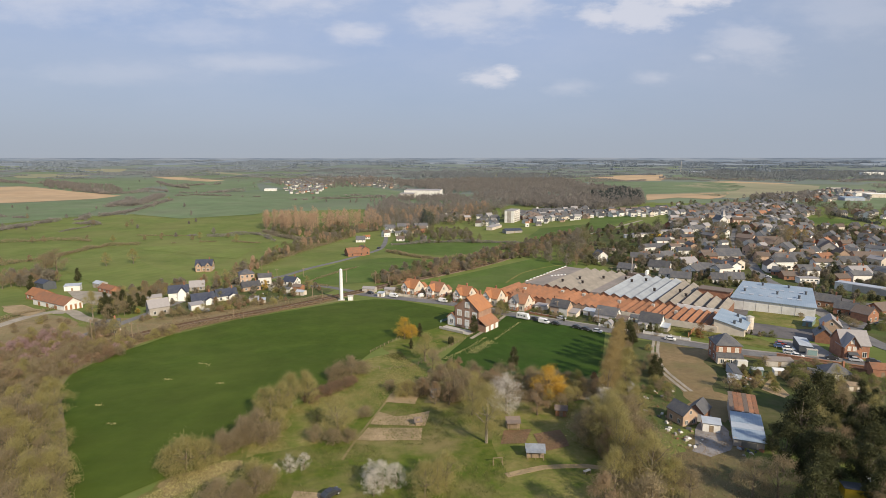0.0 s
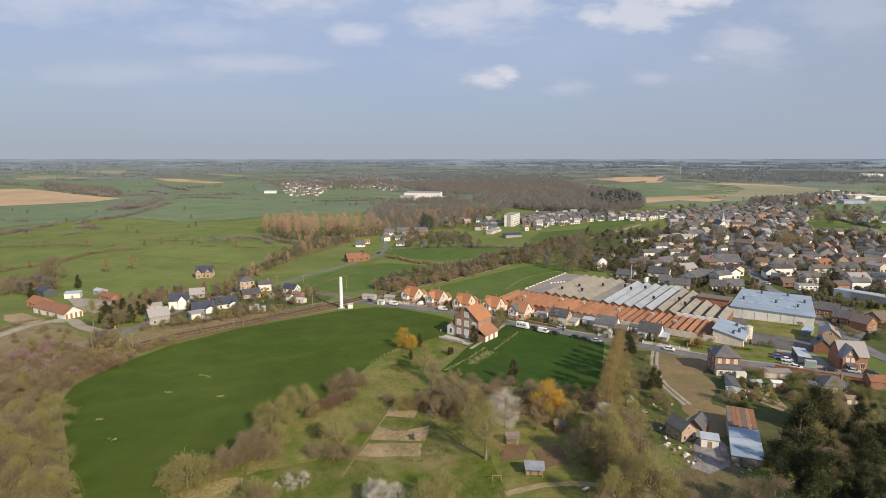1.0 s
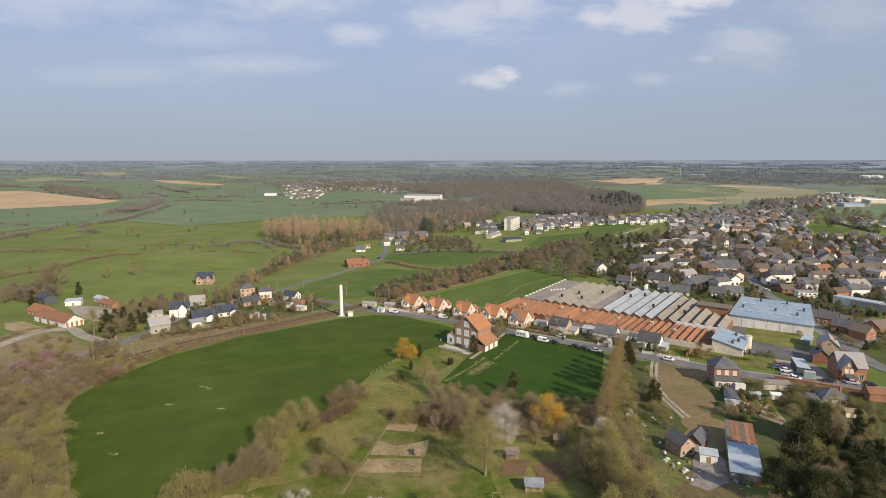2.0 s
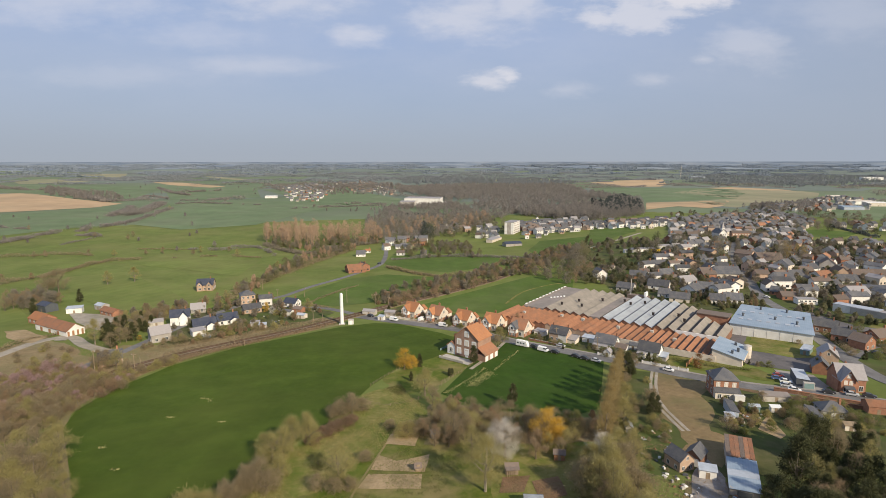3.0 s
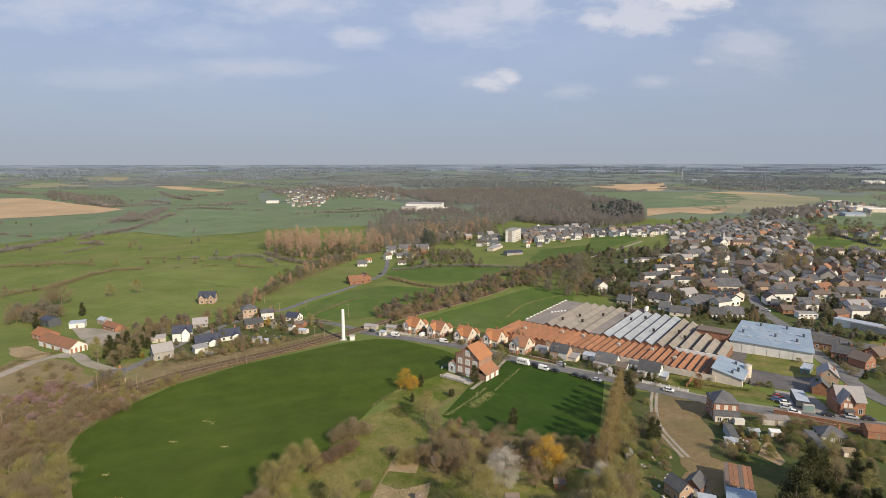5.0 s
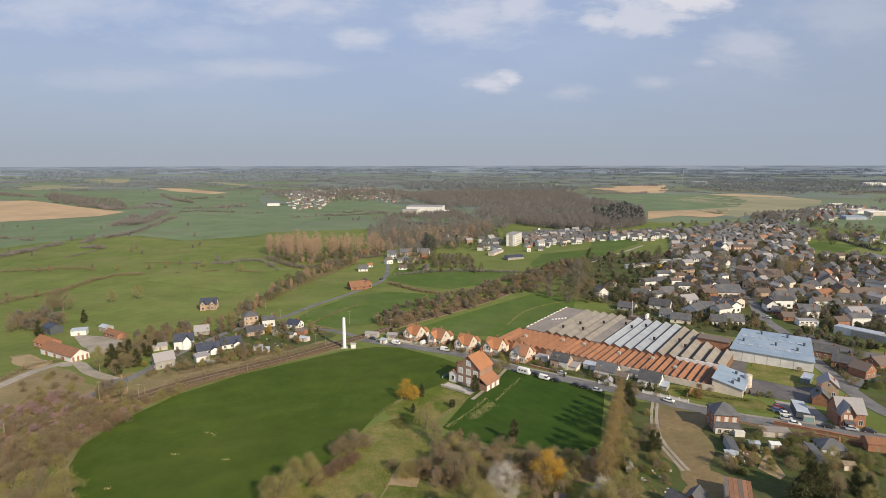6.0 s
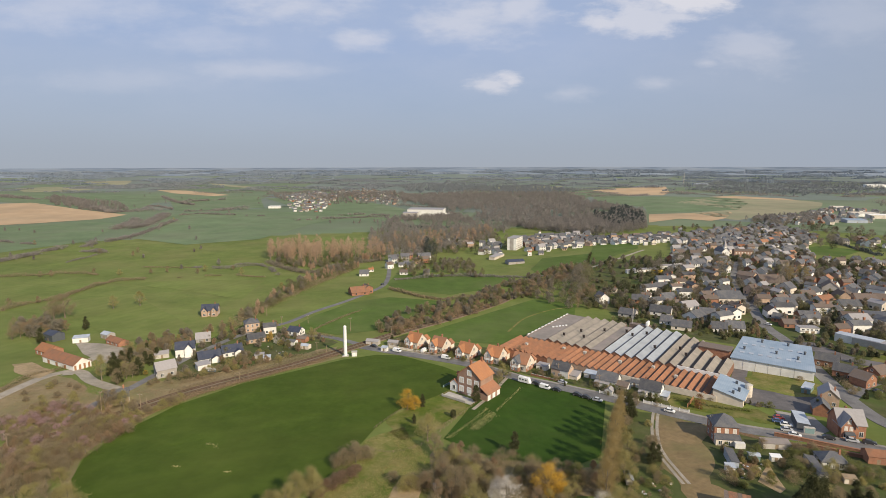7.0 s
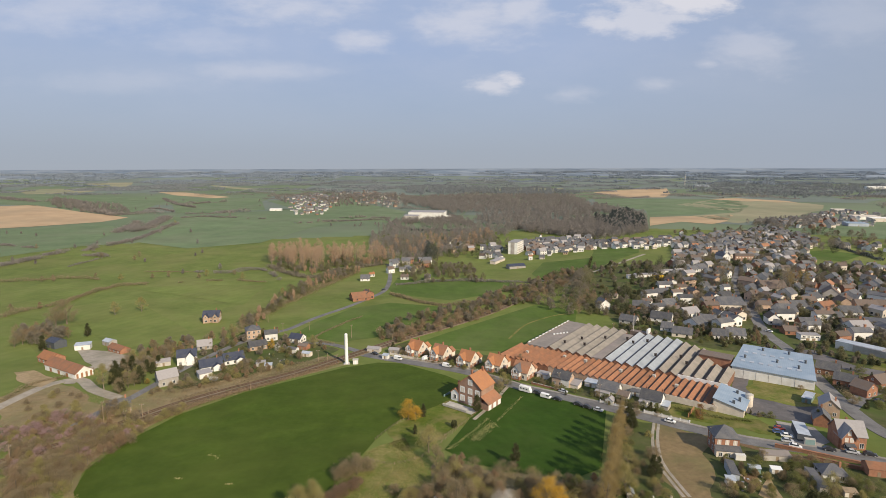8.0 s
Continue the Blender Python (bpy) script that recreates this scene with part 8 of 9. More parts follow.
for kind, spots in FIELD_TREES.items():
    mass([kind], spots, 4.5, 7.5)
scatter(["town", "brown", "townolive", "town"], [(-153.9, 290.2), (-137.9, 347.4), (-131.5, 360.9), (-64.9, 317.5), (-77.9, 288.4), (-106.2, 264.4), (-131.9, 246.9)], 60, 2.0, 5.0, 3.0, True, joined=True)
scatter(["town", "brown"], [(-252.6, 320.6), (-277.7, 334.6), (-285.3, 353.9), (-259.6, 349.9), (-237.8, 334.7)], 26, 5.0, 9.0, 3.0, joined=True)
scatter(["town", "brown", "bare"], [(-179.4, 280.4), (-179.6, 314.1), (-165.6, 334.7), (-156.5, 323), (-157, 290.2), (-162, 271.2)], 34, 3.0, 5.5, 2.6, joined=True)
# the hedge wood on the near left and along the railway bank
scatter(["olive", "bare", "bare", "olive"], [(-103.8, 137.6), (-88.8, 118.6), (-77, 100.3), (-68.7, 82.2), (-78.2, 82.2), (-111.6, 118.6), (-115.8, 139.4)], 44, 7.1, 11.0, 2.5)
scatter(["bare", "brown", "olive"], [(-119.2, 158.5), (-115.6, 145.3), (-119.1, 130.6), (-146.2, 158.5), (-138.7, 171.3)], 20, 5.3, 8.3, 2.6, joined=True)
scatter(["bush", "bare", "olivebush", "bush"], [(-130.9, 180.9), (-126.8, 199.4), (-132.3, 203), (-139.6, 190.7), (-144.4, 169.7), (-148.6, 159.1), (-135.9, 148.2), (-119.4, 155.9)], 46, 3.1, 5.9, 2.2, joined=True)
scatter(["bush", "olivebush"], [(-126.8, 199.4), (-112.3, 222.5), (-115.1, 226), (-131.5, 203.6)], 16, 1.9, 4.0, 2.0)
scatter(["bush", "brown", "olivebush"], [(-139.5, 236.3), (-108, 254.6), (-82, 280.6), (-84.2, 288.4), (-117.7, 264.4), (-139.2, 245.4), (-143.2, 213.1), (-136.5, 208)], 34, 1.9, 4.2, 3.0, joined=True)
scatter(["bush", "olivebush", "bush"], [(-191.9, 226.9), (-180.5, 246.7), (-156.9, 227), (-157.3, 213.1), (-175.2, 200.3)], 16, 1.4, 2.8, 4.0)
scatter(["bare", "conifer", "bare", "conifer", "olive"], [(-170.4, 260.9), (-171.6, 288.2), (-157, 290.2), (-149.9, 260.9), (-151.9, 239.6)], 22, 5.3, 8.3, 2.4, joined=True)
scatter(["brown", "bare", "olive", "bush"], [(-180.7, 290.2), (-162.2, 327.6), (-145.4, 347.4), (-135, 339.7), (-149, 314.1), (-161.6, 275.7)], 34, 2.5, 4.5, 2.4, joined=True)
scatter(["bush", "greenbush", "green", "olivebush"], [(-118.5, 280.5), (-97.5, 312), (-81.1, 300.8), (-104.3, 267), (-117.7, 264.4)], 22, 1.7, 3.3, 2.6)
scatter(["bush", "olivebush", "brown", "bush", "bare"], [(-2.9, 181.5), (9.8, 175), (24.5, 169), (40.5, 164.7), (51.6, 170.6), (47.8, 149), (-4.1, 148.8)], 60, 2.4, 5.2, 1.8, joined=True)
# tangle around the garden huts
scatter(["bush", "bare", "olivebush", "brown"], [(-14.2, 153.8), (-0.7, 163.3), (15.3, 163.3), (12.3, 147.3), (2.5, 145.2), (-8.7, 147.3)], 22, 3.1, 6.6, 2.0)
scatter(["bush", "olive", "bare", "bush"], [(25.3, 158.4), (47.8, 158.4), (44.5, 141.3), (36.1, 145.2), (26.4, 135.7)], 14, 2.8, 6.6, 2.4)
scatter(["olive", "bare", "brown", "bush"], [(37.3, 137.5), (50.9, 137.5), (47.4, 106.4), (36.3, 86.5), (26.4, 86.5), (34.3, 111)], 26, 4.7, 10.6, 2.6)
scatter(["pine", "conifer", "brown"], [(72.5, 106.4), (82.5, 108.7), (92.9, 106.4), (84.9, 86.4), (63.1, 86.4)], 7, 8.0, 12.0, 3.6)
scatter(["bush", "bare", "greenbush"], [(56.4, 158.4), (68.5, 158.4), (58.6, 130.5), (48.5, 130.5)], 12, 1.4, 3.5, 2.4)
scatter(["bush", "greenbush", "green"], [(118.5, 178.7), (133.4, 174.7), (136.4, 163.7), (108.9, 160.2)], 16, 1.7, 3.8, 2.4)
scatter(["bush", "greenbush", "bare", "olivebush"], [(98.6, 187.1), (109.4, 183.6), (121.8, 174.7), (141.5, 163.8), (133.7, 153.9), (87.8, 153.7)], 40, 1.4, 3.6, 2.0, joined=True)
scatter(["bush", "greenbush", "conifer"], [(196.2, 276.6), (210.2, 286), (222, 265.2), (191.2, 216.9), (179.7, 214.2), (180.1, 234)], 26, 1.5, 4.0, 2.6, True)
scatter(["bush", "bare", "olivebush", "greenbush"], [(66.7, 206.2), (80.5, 203.8), (71.2, 174.5), (68.9, 153.6), (51.7, 153.6)], 30, 1.6, 4.4, 2.2)
scatter(["conifer", "bare", "conifer", "brown", "olive"], [(97, 143.2), (126.4, 148.5), (100.6, 104.3), (91.5, 111), (85.8, 121.2)], 28, 4.5, 10.0, 2.6, joined=True)
scatter(["greenbush", "conifer", "bush"], [(69.9, 238.1), (92, 222), (91.7, 217.6), (68.3, 232.5)], 16, 1.6, 3.2, 1.4)
scatter(["town", "towngreen", "townolive", "brown"], [(122.1, 383.8), (151.5, 346.9), (173.8, 319), (189.4, 297.1), (206.7, 347), (167.4, 385.3), (133.9, 408.3)], 80, 2.0, 4.5, 3.0, True, joined=True)
scatter(["town", "towngreen", "townolive"], [(198.2, 303.5), (217.5, 323.5), (274.6, 335.1), (264.9, 291.1), (227.8, 283.2)], 40, 2.0, 5.0, 3.0, True, joined=True)
# dense mauve-brown scrub below the farm track
scatter(["bush", "brown", "redbush", "pink", "olivebush"], [(-173.4, 197.9), (-168.5, 218.5), (-149.4, 213), (-128, 208), (-117.6, 200.6), (-124, 179.8), (-126, 160), (-147.3, 166.1)], 170, 1.8, 4.2, 1.9, joined=True)
# small planting along the street gardens
scatter(["bush", "greenbush", "conifer", "green"], [(42.8, 255), (64.4, 236.8), (87.9, 217.6), (90.8, 222), (78.2, 240.2), (56.3, 247.4), (45.2, 261.4)], 26, 1.2, 2.8, 1.6)
scatter(["bush", "greenbush", "bush"], [(-29.2, 300.9), (17.6, 271.6), (31.3, 263.1), (33.5, 269.9), (3.1, 294.6), (-28.6, 312.1)], 24, 1.2, 3.1, 1.6)
scatter(["greenbush", "bush", "conifer"], [(102.1, 229), (120.4, 221), (135.5, 214), (137.7, 217.8), (120.8, 226.7)], 16, 1.2, 2.6, 1.6)
# russet poplars and the stream-side trees
scatter(["farpoplar"], [(-205.6, 625.5), (-145.9, 563.8), (-123.8, 618.1), (-77.9, 625.1), (-84, 676), (-166.7, 689.3), (-224.7, 689.6)], 95, 16, 23, 4.4, joined=True)
scatter(["town", "farpoplar", "townolive"], [(-203.3, 618.3), (-142.6, 550.8), (-114.7, 604.1), (-74.4, 617.9), (-77.9, 647.6), (-128.1, 640.1), (-152.8, 591)], 70, 4, 9, 3.0, joined=True)
scatter(["farpoplar", "town"], [(-77.9, 625.1), (-68.4, 647.6), (-14.6, 675.7), (74.1, 796.8), (63, 874.9), (-26.6, 830.4), (-101.9, 745.8)], 120, 10, 16.5, 5.0, joined=True)
scatter(["farpoplar", "town", "townolive"], [(-129.5, 391.3), (-128.4, 447.2), (-116.3, 498.9), (-92.6, 584.3), (-106, 590.8), (-130.3, 535.4), (-142, 469.4), (-140.5, 412), (-141.3, 366.6), (-134.3, 358.1)], 80, 4.0, 9.0, 3.5, joined=True)
scatter(["town", "brown", "townolive"], [(65.5, 443.7), (101.3, 458), (121.9, 453.8), (110.9, 387.2), (90.6, 388.4), (70.1, 414.6)], 36, 5.5, 11.0, 4.5, joined=True)
scatter(["town", "townolive"], [(115.6, 500.7), (138.9, 519.6), (123.2, 453.5), (103.9, 437.6)], 12, 10.6, 15.3, 4.0, joined=True)
scatter(["towngreen"], [(-21.7, 675.7), (-11.1, 675.7), (-10.4, 635.9), (-20.4, 635.9)], 4, 16.5, 21.2, 3, joined=True)
# garden trees of the town
scatter(["town", "towngreen", "townolive", "town", "town"], TOWN, 1000, 2.5, 7.0, 2.4, True, joined=True)
scatter(["town", "townolive", "towngreen", "town"], [(151.7, 582.7), (236.1, 552.6), (226.8, 481.2), (187.5, 385.5), (130.8, 386.6), (102.5, 388), (115.4, 501.3)], 190, 2.0, 6.0, 3.2, True, joined=True)
scatter(["town", "townolive"], [(251, 501.3), (262.1, 505.7), (238.4, 453.4), (227.9, 453.4)], 7, 10.6, 15.3, 3.0, joined=True)
scatter(["town", "towngreen", "townolive", "greenbush"], [(107.0, 347.4), (122.2, 378.5), (188.8, 388.3), (193.9, 337.6), (169.7, 314.9), (146.3, 335.2), (122.6, 338.8)], 90, 1.2, 3.6, 2.4, True, joined=True)
scatter(["poplar", "town"], [(294.9, 480.7), (323.8, 490.7), (304, 444.8), (276.1, 444.9)], 12, 10.6, 16.5, 4.0, joined=True)
scatter(["town", "towngreen", "townolive"], [(128.7, 452.5), (207, 481.1), (171.5, 385.3), (131, 386.2), (102.8, 387.7)], 30, 4.7, 9.4, 5.0, True, joined=True)
scatter(["town", "towngreen"], [(209.4, 556.9), (241.4, 524.4), (210.8, 444.9), (164.8, 447)], 22, 7.1, 13.0, 5.0, True, joined=True)
scatter(["town", "towngreen", "townolive"], [(-8.6, 771.7), (68.3, 828.2), (106.6, 733.5), (46.9, 646.5), (-0.5, 675.6)], 26, 7.1, 13.0, 5.0, True, joined=True)
scatter(["town", "townolive"], [(-57.2, 600.6), (25.5, 617.5), (38, 519.9), (-38.7, 520.6)], 70, 3.5, 9.0, 5.0, True, joined=True)
scatter(["town", "towngreen", "town"], [(341, 823.9), (459, 870), (590, 908), (597, 712), (492.6, 584.5), (420.9, 643), (352.5, 665.3), (284, 666.5)], 110, 5.9, 11.8, 7.0, True, joined=True)


def hedge(label, pts, width, height, material, density, size, gaps=0.0):
    """A hedge or row of scrub along a line: one mass of twigs with a ragged top."""
    line = smooth_line(pts, 3.0)
    out = []
    for i in range(len(line) - 1):
        a, b = line[i], line[i + 1]
        if gaps and i % 9 and noise.noise((a.x * 0.045, a.y * 0.045, 3.0)) < gaps - 0.45:
            continue
        n = max(1, int((b - a).length * density))
        t = rng.uniform(0, 1, n)
        hh = height * (0.75 + 0.9 * noise.noise((a.x * 0.06, a.y * 0.06, 0.0)))
        ux = a.x + (b.x - a.x) * t + rng.normal(0, width * 0.35, n)
        uy = a.y + (b.y - a.y) * t + rng.normal(0, width * 0.35, n)
        z0 = terrain(a.x, a.y)
        out.append(np.stack([ux, uy, z0 + max(0.4, hh) * rng.uniform(0.0, 1.0, n) ** 0.8], 1))
    me = leaf_mesh("hedge", np.concatenate(out), size, material, 1.4, 0.3)
    return tagged(new("hedge", me), label, "hedge", kind="stuff")


scatter(["scrub", "town", "townolive", "town", "scrub"], [(-46, 328), (-30, 326), (8, 366), (48, 412), (88, 460), (118, 495), (148.4, 546.9), (126, 560), (79, 512), (29.9, 450), (-9.6, 402), (-44, 360)], 300, 2.0, 6.0, 2.2, joined=True)
hedge("low brown hedge along the field edge", [(-128.1, 179.7), (-125.7, 199.4), (-113.1, 224.2), (-94.2, 247), (-68.7, 275.9), (-58, 290.4)], 2.0, 0.9, L_BROWN, 18, 0.22)
hedge("brown scrub on the railway bank", [(-118, 222.5), (-100, 242), (-76, 266.5), (-58, 289)], 3.2, 1.3, L_BROWN, 30, 0.24)
hedge("brown scrub on the far railway bank", [(-124, 232), (-106, 251), (-82, 275), (-66, 297)], 4.0, 1.5, L_BARE, 30, 0.26, 0.2)
hedge("dark hedge beside the lane", [(-62.7, 391.3), (-83.9, 339.8), (-69.5, 323.1)], 1.5, 1.2, L_BARE, 16, 0.3)
hedge("clipped hedge in front of the stone barn", [(-127.1, 246.9), (-120.8, 252.2), (-112.2, 259.4)], 1.2, 1.2, L_DARK, 40, 0.2)
hedge("brown hedge along the lane gardens", [(-124.7, 243.2), (-105, 261.1), (-88.1, 280.6), (-76.4, 288.4)], 3.0, 1.2, L_BARE, 26, 0.24)
hedge("hedge beside the gravel track", [(-200.8, 231.7), (-202.5, 254.3), (-195.5, 264.2), (-188.6, 275.7)], 3.0, 1.6, L_BARE, 30, 0.26)
hedge("low clipped hedge along the street", [(-32.9, 305.3), (-15.9, 293.6), (3, 282.7)], 0.8, 1.0, L_BROWN, 40, 0.2)
hedge("dark hedge beside the works verge", [(98.7, 226.6), (111.6, 217.7), (125.6, 213)], 1.4, 1.2, L_GREEN, 36, 0.22)
hedge("scrub along the brook", [(-138.8, 344.8), (-139.5, 372.5), (-135, 408.4), (-128.4, 447.2), (-116.3, 498.9), (-97.6, 577.3)], 8.0, 3.4, L_BARE, 40, 0.36)
hedge("scrub below the poplars", [(-202.3, 611.3), (-141.1, 544.6), (-112.3, 590.8), (-72.6, 625)], 7.0, 4.0, L_TOWN, 26, 0.6)
hedge("field hedge in the meadows", [(-49.7, 467), (-18.6, 432.8), (4.3, 425), (41.9, 442.1)], 3.0, 3.3, L_BARE, 26, 0.45)
hedge("field hedge in the meadows", [(-48.4, 506.8), (5.2, 526.2), (59.6, 516.8), (85.6, 510.2)], 3.0, 2.7, L_FAR, 19, 0.5)
hedge("dark field boundary hedge", [(142, 542.5), (157.1, 595), (169, 630.9)], 2.0, 2.2, L_DARK, 12, 0.5)
hedge("brown field hedge", [(-327.9, 386.8), (-323.9, 408.9), (-313.4, 431.5), (-314.9, 465.6), (-310.8, 500), (-288.5, 510.7)], 3.5, 3.4, L_BARE, 26, 0.42, 0.1)
hedge("broken brown field hedge", [(-288.5, 510.7), (-254.7, 521.9), (-219.3, 530.5), (-177.1, 521.7)], 3.0, 2.6, L_BARE, 16, 0.42, 0.40)
hedge("broken brown field hedge", [(-438.5, 522.4), (-411.5, 531), (-389.5, 540), (-360.7, 539.9), (-337.1, 525)], 3.5, 3.0, L_BARE, 18, 0.45, 0.30)
hedge("thin field hedge", [(-327.8, 579), (-300, 579.5), (-272.5, 578.8)], 1.6, 1.6, L_BARE, 10, 0.45, 0.1)
hedge("scrubby field hedge below the poplars", [(-272.5, 578.8), (-236, 571.8), (-212.8, 592), (-192.8, 578.5), (-160.5, 521.6)], 4.0, 3.6, L_FAR, 22, 0.5, 0.25)
hedge("thin field hedge", [(-432, 609.7), (-431, 640), (-430.3, 674.7)], 2.0, 1.8, L_FAR, 8, 0.6, 0.2)
hedge("brown scrub in the pasture", [(-512.8, 613.5), (-509.4, 642.9), (-509.6, 670.8)], 9.0, 5.0, L_FAR, 34, 0.65, 0.0)
hedge("row of field bushes", [(-516.4, 687.9), (-509.4, 705.8), (-509.4, 719.9), (-491.4, 729.5), (-490.5, 754.8)], 8.0, 6.5, L_FAR, 34, 0.7, 0.42)
hedge("row of field bushes", [(-463.9, 687.7), (-445, 684), (-429.4, 678.9)], 6.0, 5.0, L_FAR, 30, 0.65, 0.1)
hedge("tall brown hedge in the valley", [(-486.1, 770.8), (-481.9, 835.2), (-499.1, 925.7), (-529.5, 1067.3)], 6.0, 5.5, L_FAR, 17, 0.8, 0.25)
hedge("brown scrub in the valley", [(-564.3, 925.9), (-580, 990), (-602.1, 1057.5)], 14.0, 7.5, L_FAR, 40, 0.9, 0.0)
hedge("brown scrub in the valley", [(-541.5, 933.6), (-547.6, 991.7), (-575, 1080), (-601.5, 1167.5)], 16.0, 8.0, L_FAR, 40, 0.9, 0.1)
hedge("thin far hedge", [(-572.3, 1167.4), (-546.2, 1204.5), (-479.6, 1179.2), (-385.4, 1154.3)], 4.0, 4.0, L_FAR, 8, 1.0, 0.35)
hedge("thin far hedge", [(-775.7, 1412), (-733.1, 1395.2), (-661.5, 1315.4)], 6.0, 6.0, L_FAR, 10, 1.2, 0.2)
hedge("thin far hedge", [(-924.4, 1781.6), (-762.8, 1545.3), (-670.3, 1448.5)], 8.0, 7.0, L_FAR, 9, 1.4, 0.3)
hedge("thin far hedge", [(-748.8, 1566.6), (-710, 1610), (-671.3, 1657.6)], 8.0, 7.0, L_FAR, 9, 1.4, 0.2)
hedge("far field hedge", [(-295.1, 1065.6), (-208.5, 1106.9), (-130.4, 1128.3), (-105.8, 1024.6)], 5.0, 4.5, L_FAR, 10, 1.0, 0.35)
hedge("dark far field hedge", [(-103.9, 1006.1), (-50.6, 945.7), (8.4, 945.1)], 4.0, 4.5, L_FAR_DARK, 10, 0.9, 0.2)
hedge("far field bushes", [(-88.7, 838.8), (-65, 832), (-39.9, 825.9)], 5.0, 4.5, L_FAR_DARK, 14, 0.8, 0.2)
hedge("far field hedge", [(-231.3, 1164.7), (-174.3, 1188.7), (-121.1, 1151.4)], 5.0, 4.5, L_FAR, 10, 1.0, 0.35)
hedge("far woodland edge above the ploughed field", [(-1442.8, 1758.1), (-1257.7, 1657.7), (-1130, 1647.8), (-902.7, 1376.3), (-750.1, 1229.9)], 18.0, 8.0, L_FAR, 12, 1.7, 0.2)
hedge("field hedge at the valley side", [(-645.7, 776.9), (-610, 765), (-576.1, 749.9)], 4.0, 3.5, L_FAR, 12, 0.8, 0.35)
hedge("grass and scrub beside the byroad", [(196.3, 281.2), (190.1, 255.4), (184.8, 240.6)], 3.0, 2.0, L_BARE, 30, 0.3)
hedge("dark hedge beside the town meadow", [(482.3, 673.7), (472, 622.1), (462.5, 577)], 4.0, 4.0, L_FAR_DARK, 10, 0.9)


def wood(label, poly, count, lo, hi, material, leaves=26, size=1.5):
    """Far woodland seen as one mass: many rough crowns with gaps and an uneven top."""
    leaves, size = int(leaves * 3.6), size * 0.52
    x0, x1, y0, y1 = (f(p[i] for p in poly) for i in (0, 1) for f in (min, max))
    pts = []
    tries = 0
    while len(pts) < count and tries < count * 30:
        tries += 1
        x, y = random.uniform(x0, x1), random.uniform(y0, y1)
        if inside(x, y, poly) and free(x, y, 2.0) and noise.noise((x * 0.011, y * 0.006, 4.0)) > -0.42:
            pts.append((x, y, terrain(x, y), random.uniform(lo, hi)))
    p = np.repeat(np.array(pts), leaves, axis=0)
    n = len(p)
    u = rng.uniform(0.12, 1.0, n)
    rad = p[:, 3] * 0.30 * np.sin(np.pi * np.clip(0.15 + 0.8 * u, 0, 1)) * rng.uniform(0.3, 1.1, n)
    ang = rng.uniform(0, 2 * np.pi, n)
    c = np.stack([p[:, 0] + rad * np.cos(ang), p[:, 1] + rad * np.sin(ang), p[:, 2] + p[:, 3] * u], 1)
    return tagged(new("woodland", leaf_mesh("woodland", c, size, material, 1.3, 0.6)), label, "woodland", kind="stuff")


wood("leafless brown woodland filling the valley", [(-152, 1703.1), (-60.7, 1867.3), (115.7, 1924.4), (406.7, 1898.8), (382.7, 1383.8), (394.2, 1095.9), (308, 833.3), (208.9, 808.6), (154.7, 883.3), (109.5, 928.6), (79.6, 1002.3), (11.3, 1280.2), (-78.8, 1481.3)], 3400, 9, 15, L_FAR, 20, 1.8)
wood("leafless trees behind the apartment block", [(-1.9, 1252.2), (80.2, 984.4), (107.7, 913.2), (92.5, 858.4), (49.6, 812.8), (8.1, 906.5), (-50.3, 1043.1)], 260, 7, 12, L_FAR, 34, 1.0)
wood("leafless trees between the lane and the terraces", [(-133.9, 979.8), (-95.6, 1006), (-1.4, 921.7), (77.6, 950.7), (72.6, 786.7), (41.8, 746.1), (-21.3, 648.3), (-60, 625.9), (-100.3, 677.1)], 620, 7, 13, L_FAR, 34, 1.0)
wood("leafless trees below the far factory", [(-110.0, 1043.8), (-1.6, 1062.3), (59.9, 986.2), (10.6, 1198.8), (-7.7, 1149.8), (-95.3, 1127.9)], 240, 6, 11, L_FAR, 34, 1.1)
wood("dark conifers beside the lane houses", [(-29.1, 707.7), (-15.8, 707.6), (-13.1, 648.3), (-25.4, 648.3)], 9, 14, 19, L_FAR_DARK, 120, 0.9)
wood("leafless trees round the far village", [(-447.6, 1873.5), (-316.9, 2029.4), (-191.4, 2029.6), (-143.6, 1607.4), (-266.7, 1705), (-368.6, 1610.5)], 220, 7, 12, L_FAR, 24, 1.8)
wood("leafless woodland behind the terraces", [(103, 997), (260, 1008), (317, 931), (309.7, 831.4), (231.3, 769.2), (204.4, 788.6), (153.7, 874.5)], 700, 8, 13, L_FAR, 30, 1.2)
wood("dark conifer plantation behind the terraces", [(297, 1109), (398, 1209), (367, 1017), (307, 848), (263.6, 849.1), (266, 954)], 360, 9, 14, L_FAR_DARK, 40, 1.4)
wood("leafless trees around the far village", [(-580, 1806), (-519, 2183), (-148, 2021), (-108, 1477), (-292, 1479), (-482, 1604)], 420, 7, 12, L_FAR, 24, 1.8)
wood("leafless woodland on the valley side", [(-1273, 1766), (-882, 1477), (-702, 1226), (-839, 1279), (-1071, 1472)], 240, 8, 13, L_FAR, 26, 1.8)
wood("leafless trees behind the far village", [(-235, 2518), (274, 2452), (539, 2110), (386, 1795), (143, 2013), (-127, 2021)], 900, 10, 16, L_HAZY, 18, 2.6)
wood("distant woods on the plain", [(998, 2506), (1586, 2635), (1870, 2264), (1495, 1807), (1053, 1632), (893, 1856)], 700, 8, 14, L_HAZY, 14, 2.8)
wood("leafless trees at the town's far edge", [(521, 952), (660, 1017), (802, 1131), (608, 907), (508, 848)], 160, 7, 12, L_FAR, 28, 1.4)


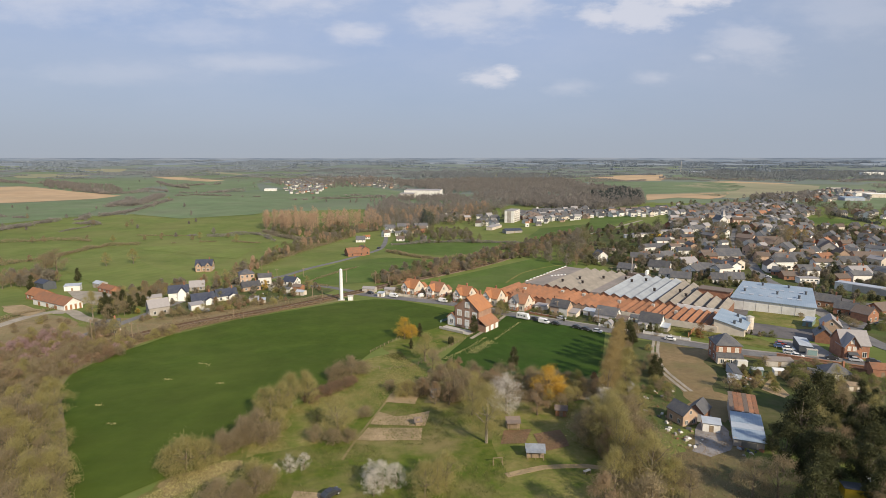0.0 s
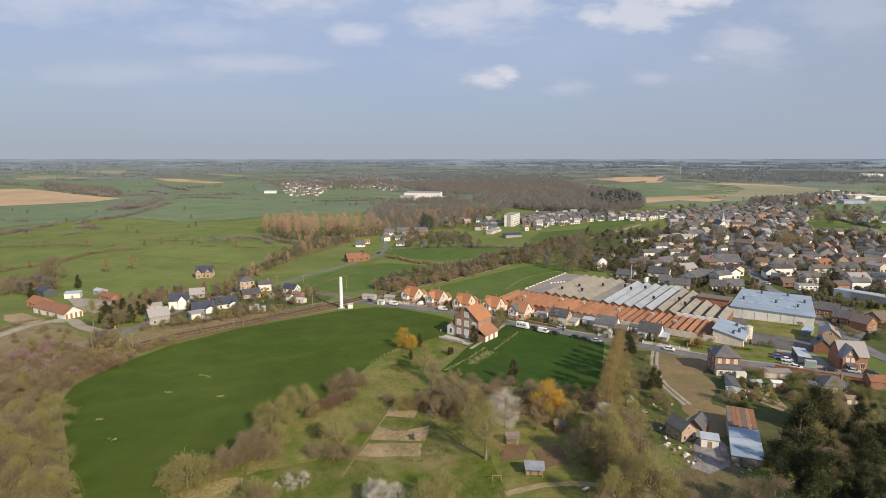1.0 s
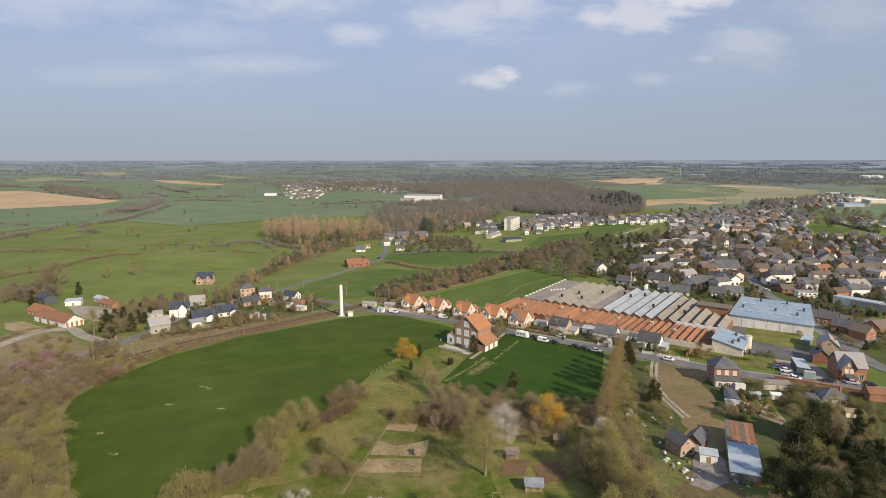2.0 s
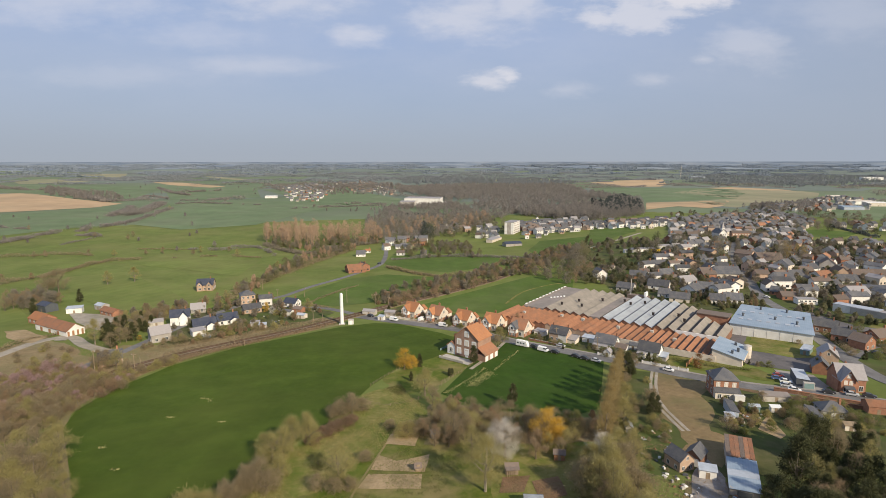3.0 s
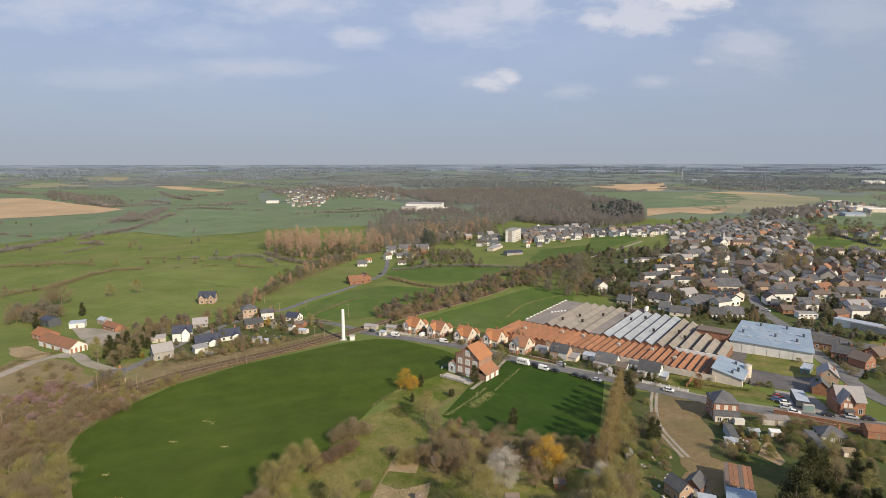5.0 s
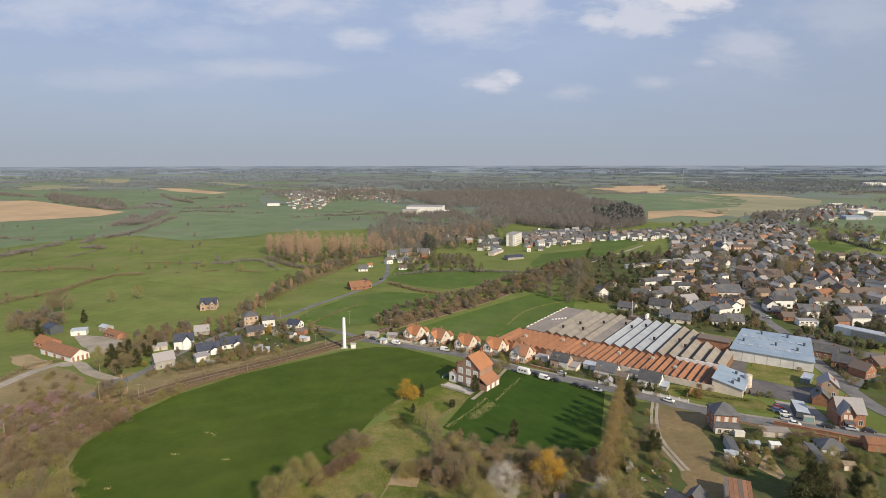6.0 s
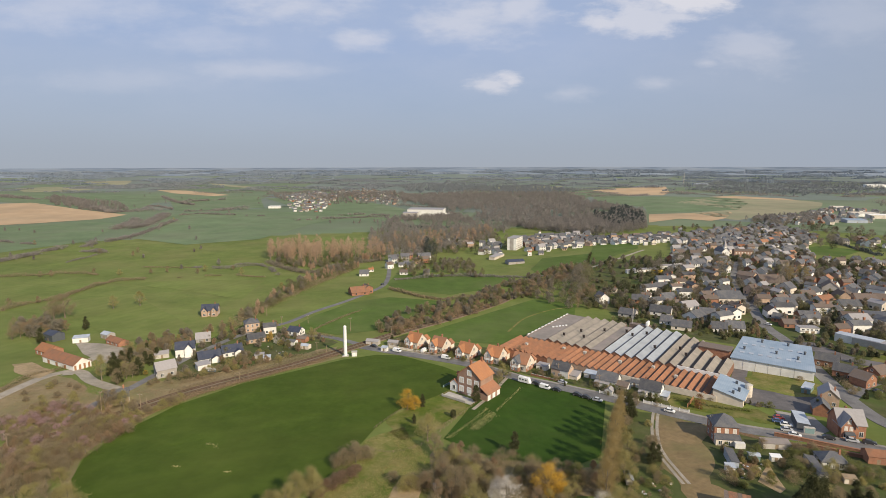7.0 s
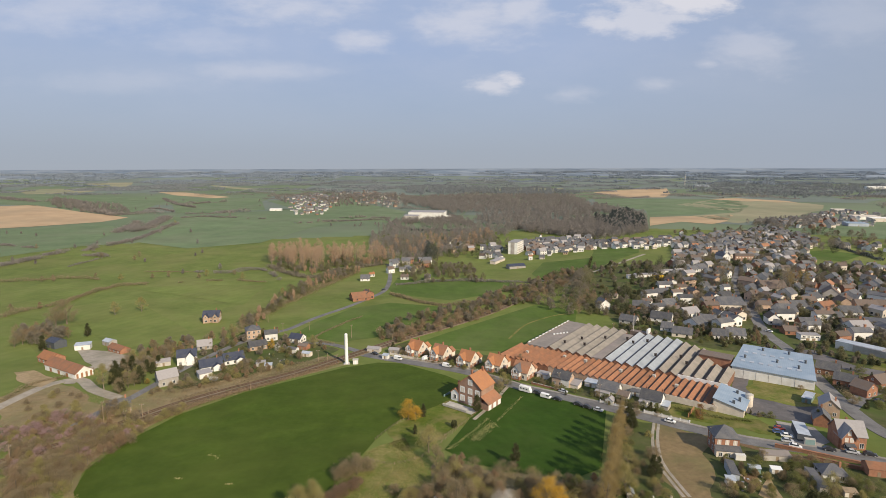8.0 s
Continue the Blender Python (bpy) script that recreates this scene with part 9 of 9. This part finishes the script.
def far_rows(label, r0, r1, count, material, size, per):
    """Hedges, copses and belts of trees too far off to tell apart, lying mostly across the view."""
    out = []
    while len(out) < count:
        a, r = radians(random.uniform(-46, 46)), math.sqrt(random.uniform(r0 * r0, r1 * r1))
        x, y = r * math.sin(a), r * math.cos(a)
        if any(inside(x, y, p) for p in OPEN_LAND) or not free(x, y, 12.0):
            continue
        turn = -a + radians(random.gauss(0, 16))
        length, deep = random.uniform(0.02, 0.10) * r, random.choice((4, 5, 6, 18, 45)) * r / 2600
        n = int(length * per * (1 + deep / 14))
        t, w = rng.uniform(-0.5, 0.5, n) * length, rng.normal(0, 0.5, n) * deep
        px, py = x + t * math.cos(turn) - w * math.sin(turn), y + t * math.sin(turn) + w * math.cos(turn)
        top = random.uniform(5, 11)
        base = np.array([terrain(u, v) + max(0.0, math.hypot(u, v) - 3700) * 0.0012 for u, v in zip(px, py)])
        out.append(np.stack([px, py, base + top * rng.uniform(0, 1, n) ** 0.8 * (0.6 + 0.4 * np.sin(t * 0.05 + a * 50))], 1))
    return tagged(new("woodland", leaf_mesh("woodland", np.concatenate(out), size, material, 1.5, 0.3)), label, "woodland", kind="stuff")


random.seed(52)
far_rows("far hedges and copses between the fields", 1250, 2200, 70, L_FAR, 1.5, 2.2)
# the two farther belts take the twig colours with haze in them
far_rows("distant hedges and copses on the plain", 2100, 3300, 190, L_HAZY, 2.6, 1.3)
far_rows("hazy belts of wood towards the horizon", 3000, 4300, 240, L_HAZE_BLUE, 4.2, 0.8)
# single far bushes dotted over the pastures
random.seed(8)
for poly, count in [([(-796, 938), (-358, 1073), (-176.4, 520.9), (-448.3, 521.5)], 20), ([(-1203, 1970), (-598, 1864), (-347, 1073), (-567, 1025)], 16), ([(-284, 1186), (-101, 1071), (-98, 936), (-235, 978)], 8)]:
    wood("scattered leafless field trees", poly, count, 4, 8, L_FAR, 70, 0.8)

# pale flowering weeds in the crop plots and on the meadow
for pts_, wd, dn in [([(1.1, 188.9), (8.9, 201), (17, 215.2)], 1.0, 10), ([(10.5, 197), (14.6, 203.6), (18.5, 210)], 2.6, 40), ([(21.1, 213.7), (28.6, 227.6), (34.1, 237.4)], 0.9, 7), ([(-85.5, 183.60000000000002), (-83.0, 182.8), (-81.4, 180.60000000000002)], 1.0, 10)]:
    line_ = smooth_line(pts_, 1.0)
    c = np.concatenate([np.array([[p.x, p.y, terrain(p.x, p.y) + 0.25]]) + rng.normal(0, 1, (dn, 3)) * np.array([wd * 0.45, wd * 0.45, 0.08]) for p in line_])
    tagged(new("weeds", leaf_mesh("weeds", c, 0.20, L_STRAW, 1.3)), "pale yellow dry weeds in the crop", "weeds", kind="stuff")

for x, y in ((-97.7, 145.9), (-86.8, 133.5), (-70.6, 163.6), (-88.9, 167.1)):
    c = np.array([x, y, terrain(x, y) + 0.2]) + rng.normal(0, 1, (26, 3)) * np.array([0.75, 0.3, 0.06])
    tagged(new("weeds", leaf_mesh("weeds", c, 0.22, L_STRAW, 1.3)), "small pale tuft of dry weeds in the crop", "weeds", kind="stuff")

# dry tussocks over the rough meadow and scrub bank
for poly, count, m in [([(-29.1, 186.2), (-17.8, 196.4), (-4.5, 174.1), (2.7, 153.8), (-14.2, 153.8), (-20.6, 139.4), (-30.2, 121.3), (-47.1, 116), (-46.5, 134), (-37.2, 151.6)], 3600, L_OLIVE),
                       ([(-56.3, 96.5), (-45.7, 112), (-29.9, 119.9), (-20.8, 130.6), (-4.2, 158.4), (16.2, 153.8), (14.1, 108.7), (10.5, 96.4)], 4200, L_GREEN),
                       ([(-61.2, 97.4), (-55.6, 109.2), (-48.6, 114.7), (-43, 113), (-49, 100), (-54, 94)], 900, L_STRAW),
                       ([(-132.5, 148.2), (-196.9, 226.9), (-185.9, 246.7), (-146.6, 239.6), (-110.6, 275.9), (-73.1, 294.5), (-94.7, 248.5), (-126.3, 200.5), (-121.7, 159.2)], 3200, L_BROWN),
                       ([(53.2, 153.7), (66.4, 145.2), (72.1, 118.5), (65.2, 96.4), (32.4, 96.4)], 1800, L_BROWN)]:
    x0, x1, y0, y1 = (f(p[i] for p in poly) for i in (0, 1) for f in (min, max))
    q = []
    while len(q) < count:
        x, y = random.uniform(x0, x1), random.uniform(y0, y1)
        if inside(x, y, poly) and noise.noise((x * 0.07, y * 0.07, 2.0)) > -0.15:
            q.append((x, y, land(x, y) + 0.12))
    c = np.repeat(np.array(q), 5, axis=0) + rng.normal(0, 1, (5 * count, 3)) * np.array([0.28, 0.28, 0.10])
    tagged(new("tussocks", leaf_mesh("tussocks", c, 0.15, m, 2.2, 1.6)), "dry grass tussocks strewn over rough ground", "grass", kind="stuff")

# junk lying round the smallholding: crates, boards and sheets
random.seed(30)
JUNK = [WHITE, SHEET_PALE, TIMBER, SHEET_DARK, CONCRETE, TILE_OLD, GREY_WALL]
JUNK_NAMES = ["white plastic crate on the ground", "pale metal sheet lying on the ground", "weathered timber crate lying on the ground", "dark metal box on the ground", "grey concrete block on the ground", "rust-red sheet scrap on the ground", "grey stone block on the ground"]
for poly, count in [([(60.8, 141.2), (62.3, 135.7), (64.2, 121.3), (60.2, 118.5), (55.9, 127.3)], 26), ([(70.4, 122.7), (77.4, 124.2), (74.8, 118.5), (67.8, 115.4)], 12), ([(58.2, 158.4), (70.3, 158.4), (61.6, 137.5), (52.5, 137.5)], 16), ([(98.5, 170.8), (106.9, 168.9), (99.1, 158.5), (92.9, 160.2)], 10), ([(-105.7, 306.3), (-89.2, 306.3), (-84.7, 290.4), (-95.7, 285.4)], 8)]:
    x0, x1, y0, y1 = (f(p[i] for p in poly) for i in (0, 1) for f in (min, max))
    n = 0
    while n < count:
        x, y = random.uniform(x0, x1), random.uniform(y0, y1)
        if inside(x, y, poly):
            n += 1
            k = random.randrange(len(JUNK))
            w, d_, h = random.uniform(0.2, 0.7), random.uniform(0.15, 0.45), random.choice((0.1, 0.2, 0.4))
            jb = part("scrap", Shape().box(-w, w, -d_, d_, -0.1, h, 0.04).box(-w * 0.7, w * 0.5, -d_ * 0.6, d_ * 0.7, h, h + 0.12), JUNK[k], None, "", pose(x, y, land(x, y) + 0.05, 0, 0, random.uniform(0, 180)))
            tagged(jb, JUNK_NAMES[k], "scrap", "scrap round the gardens")
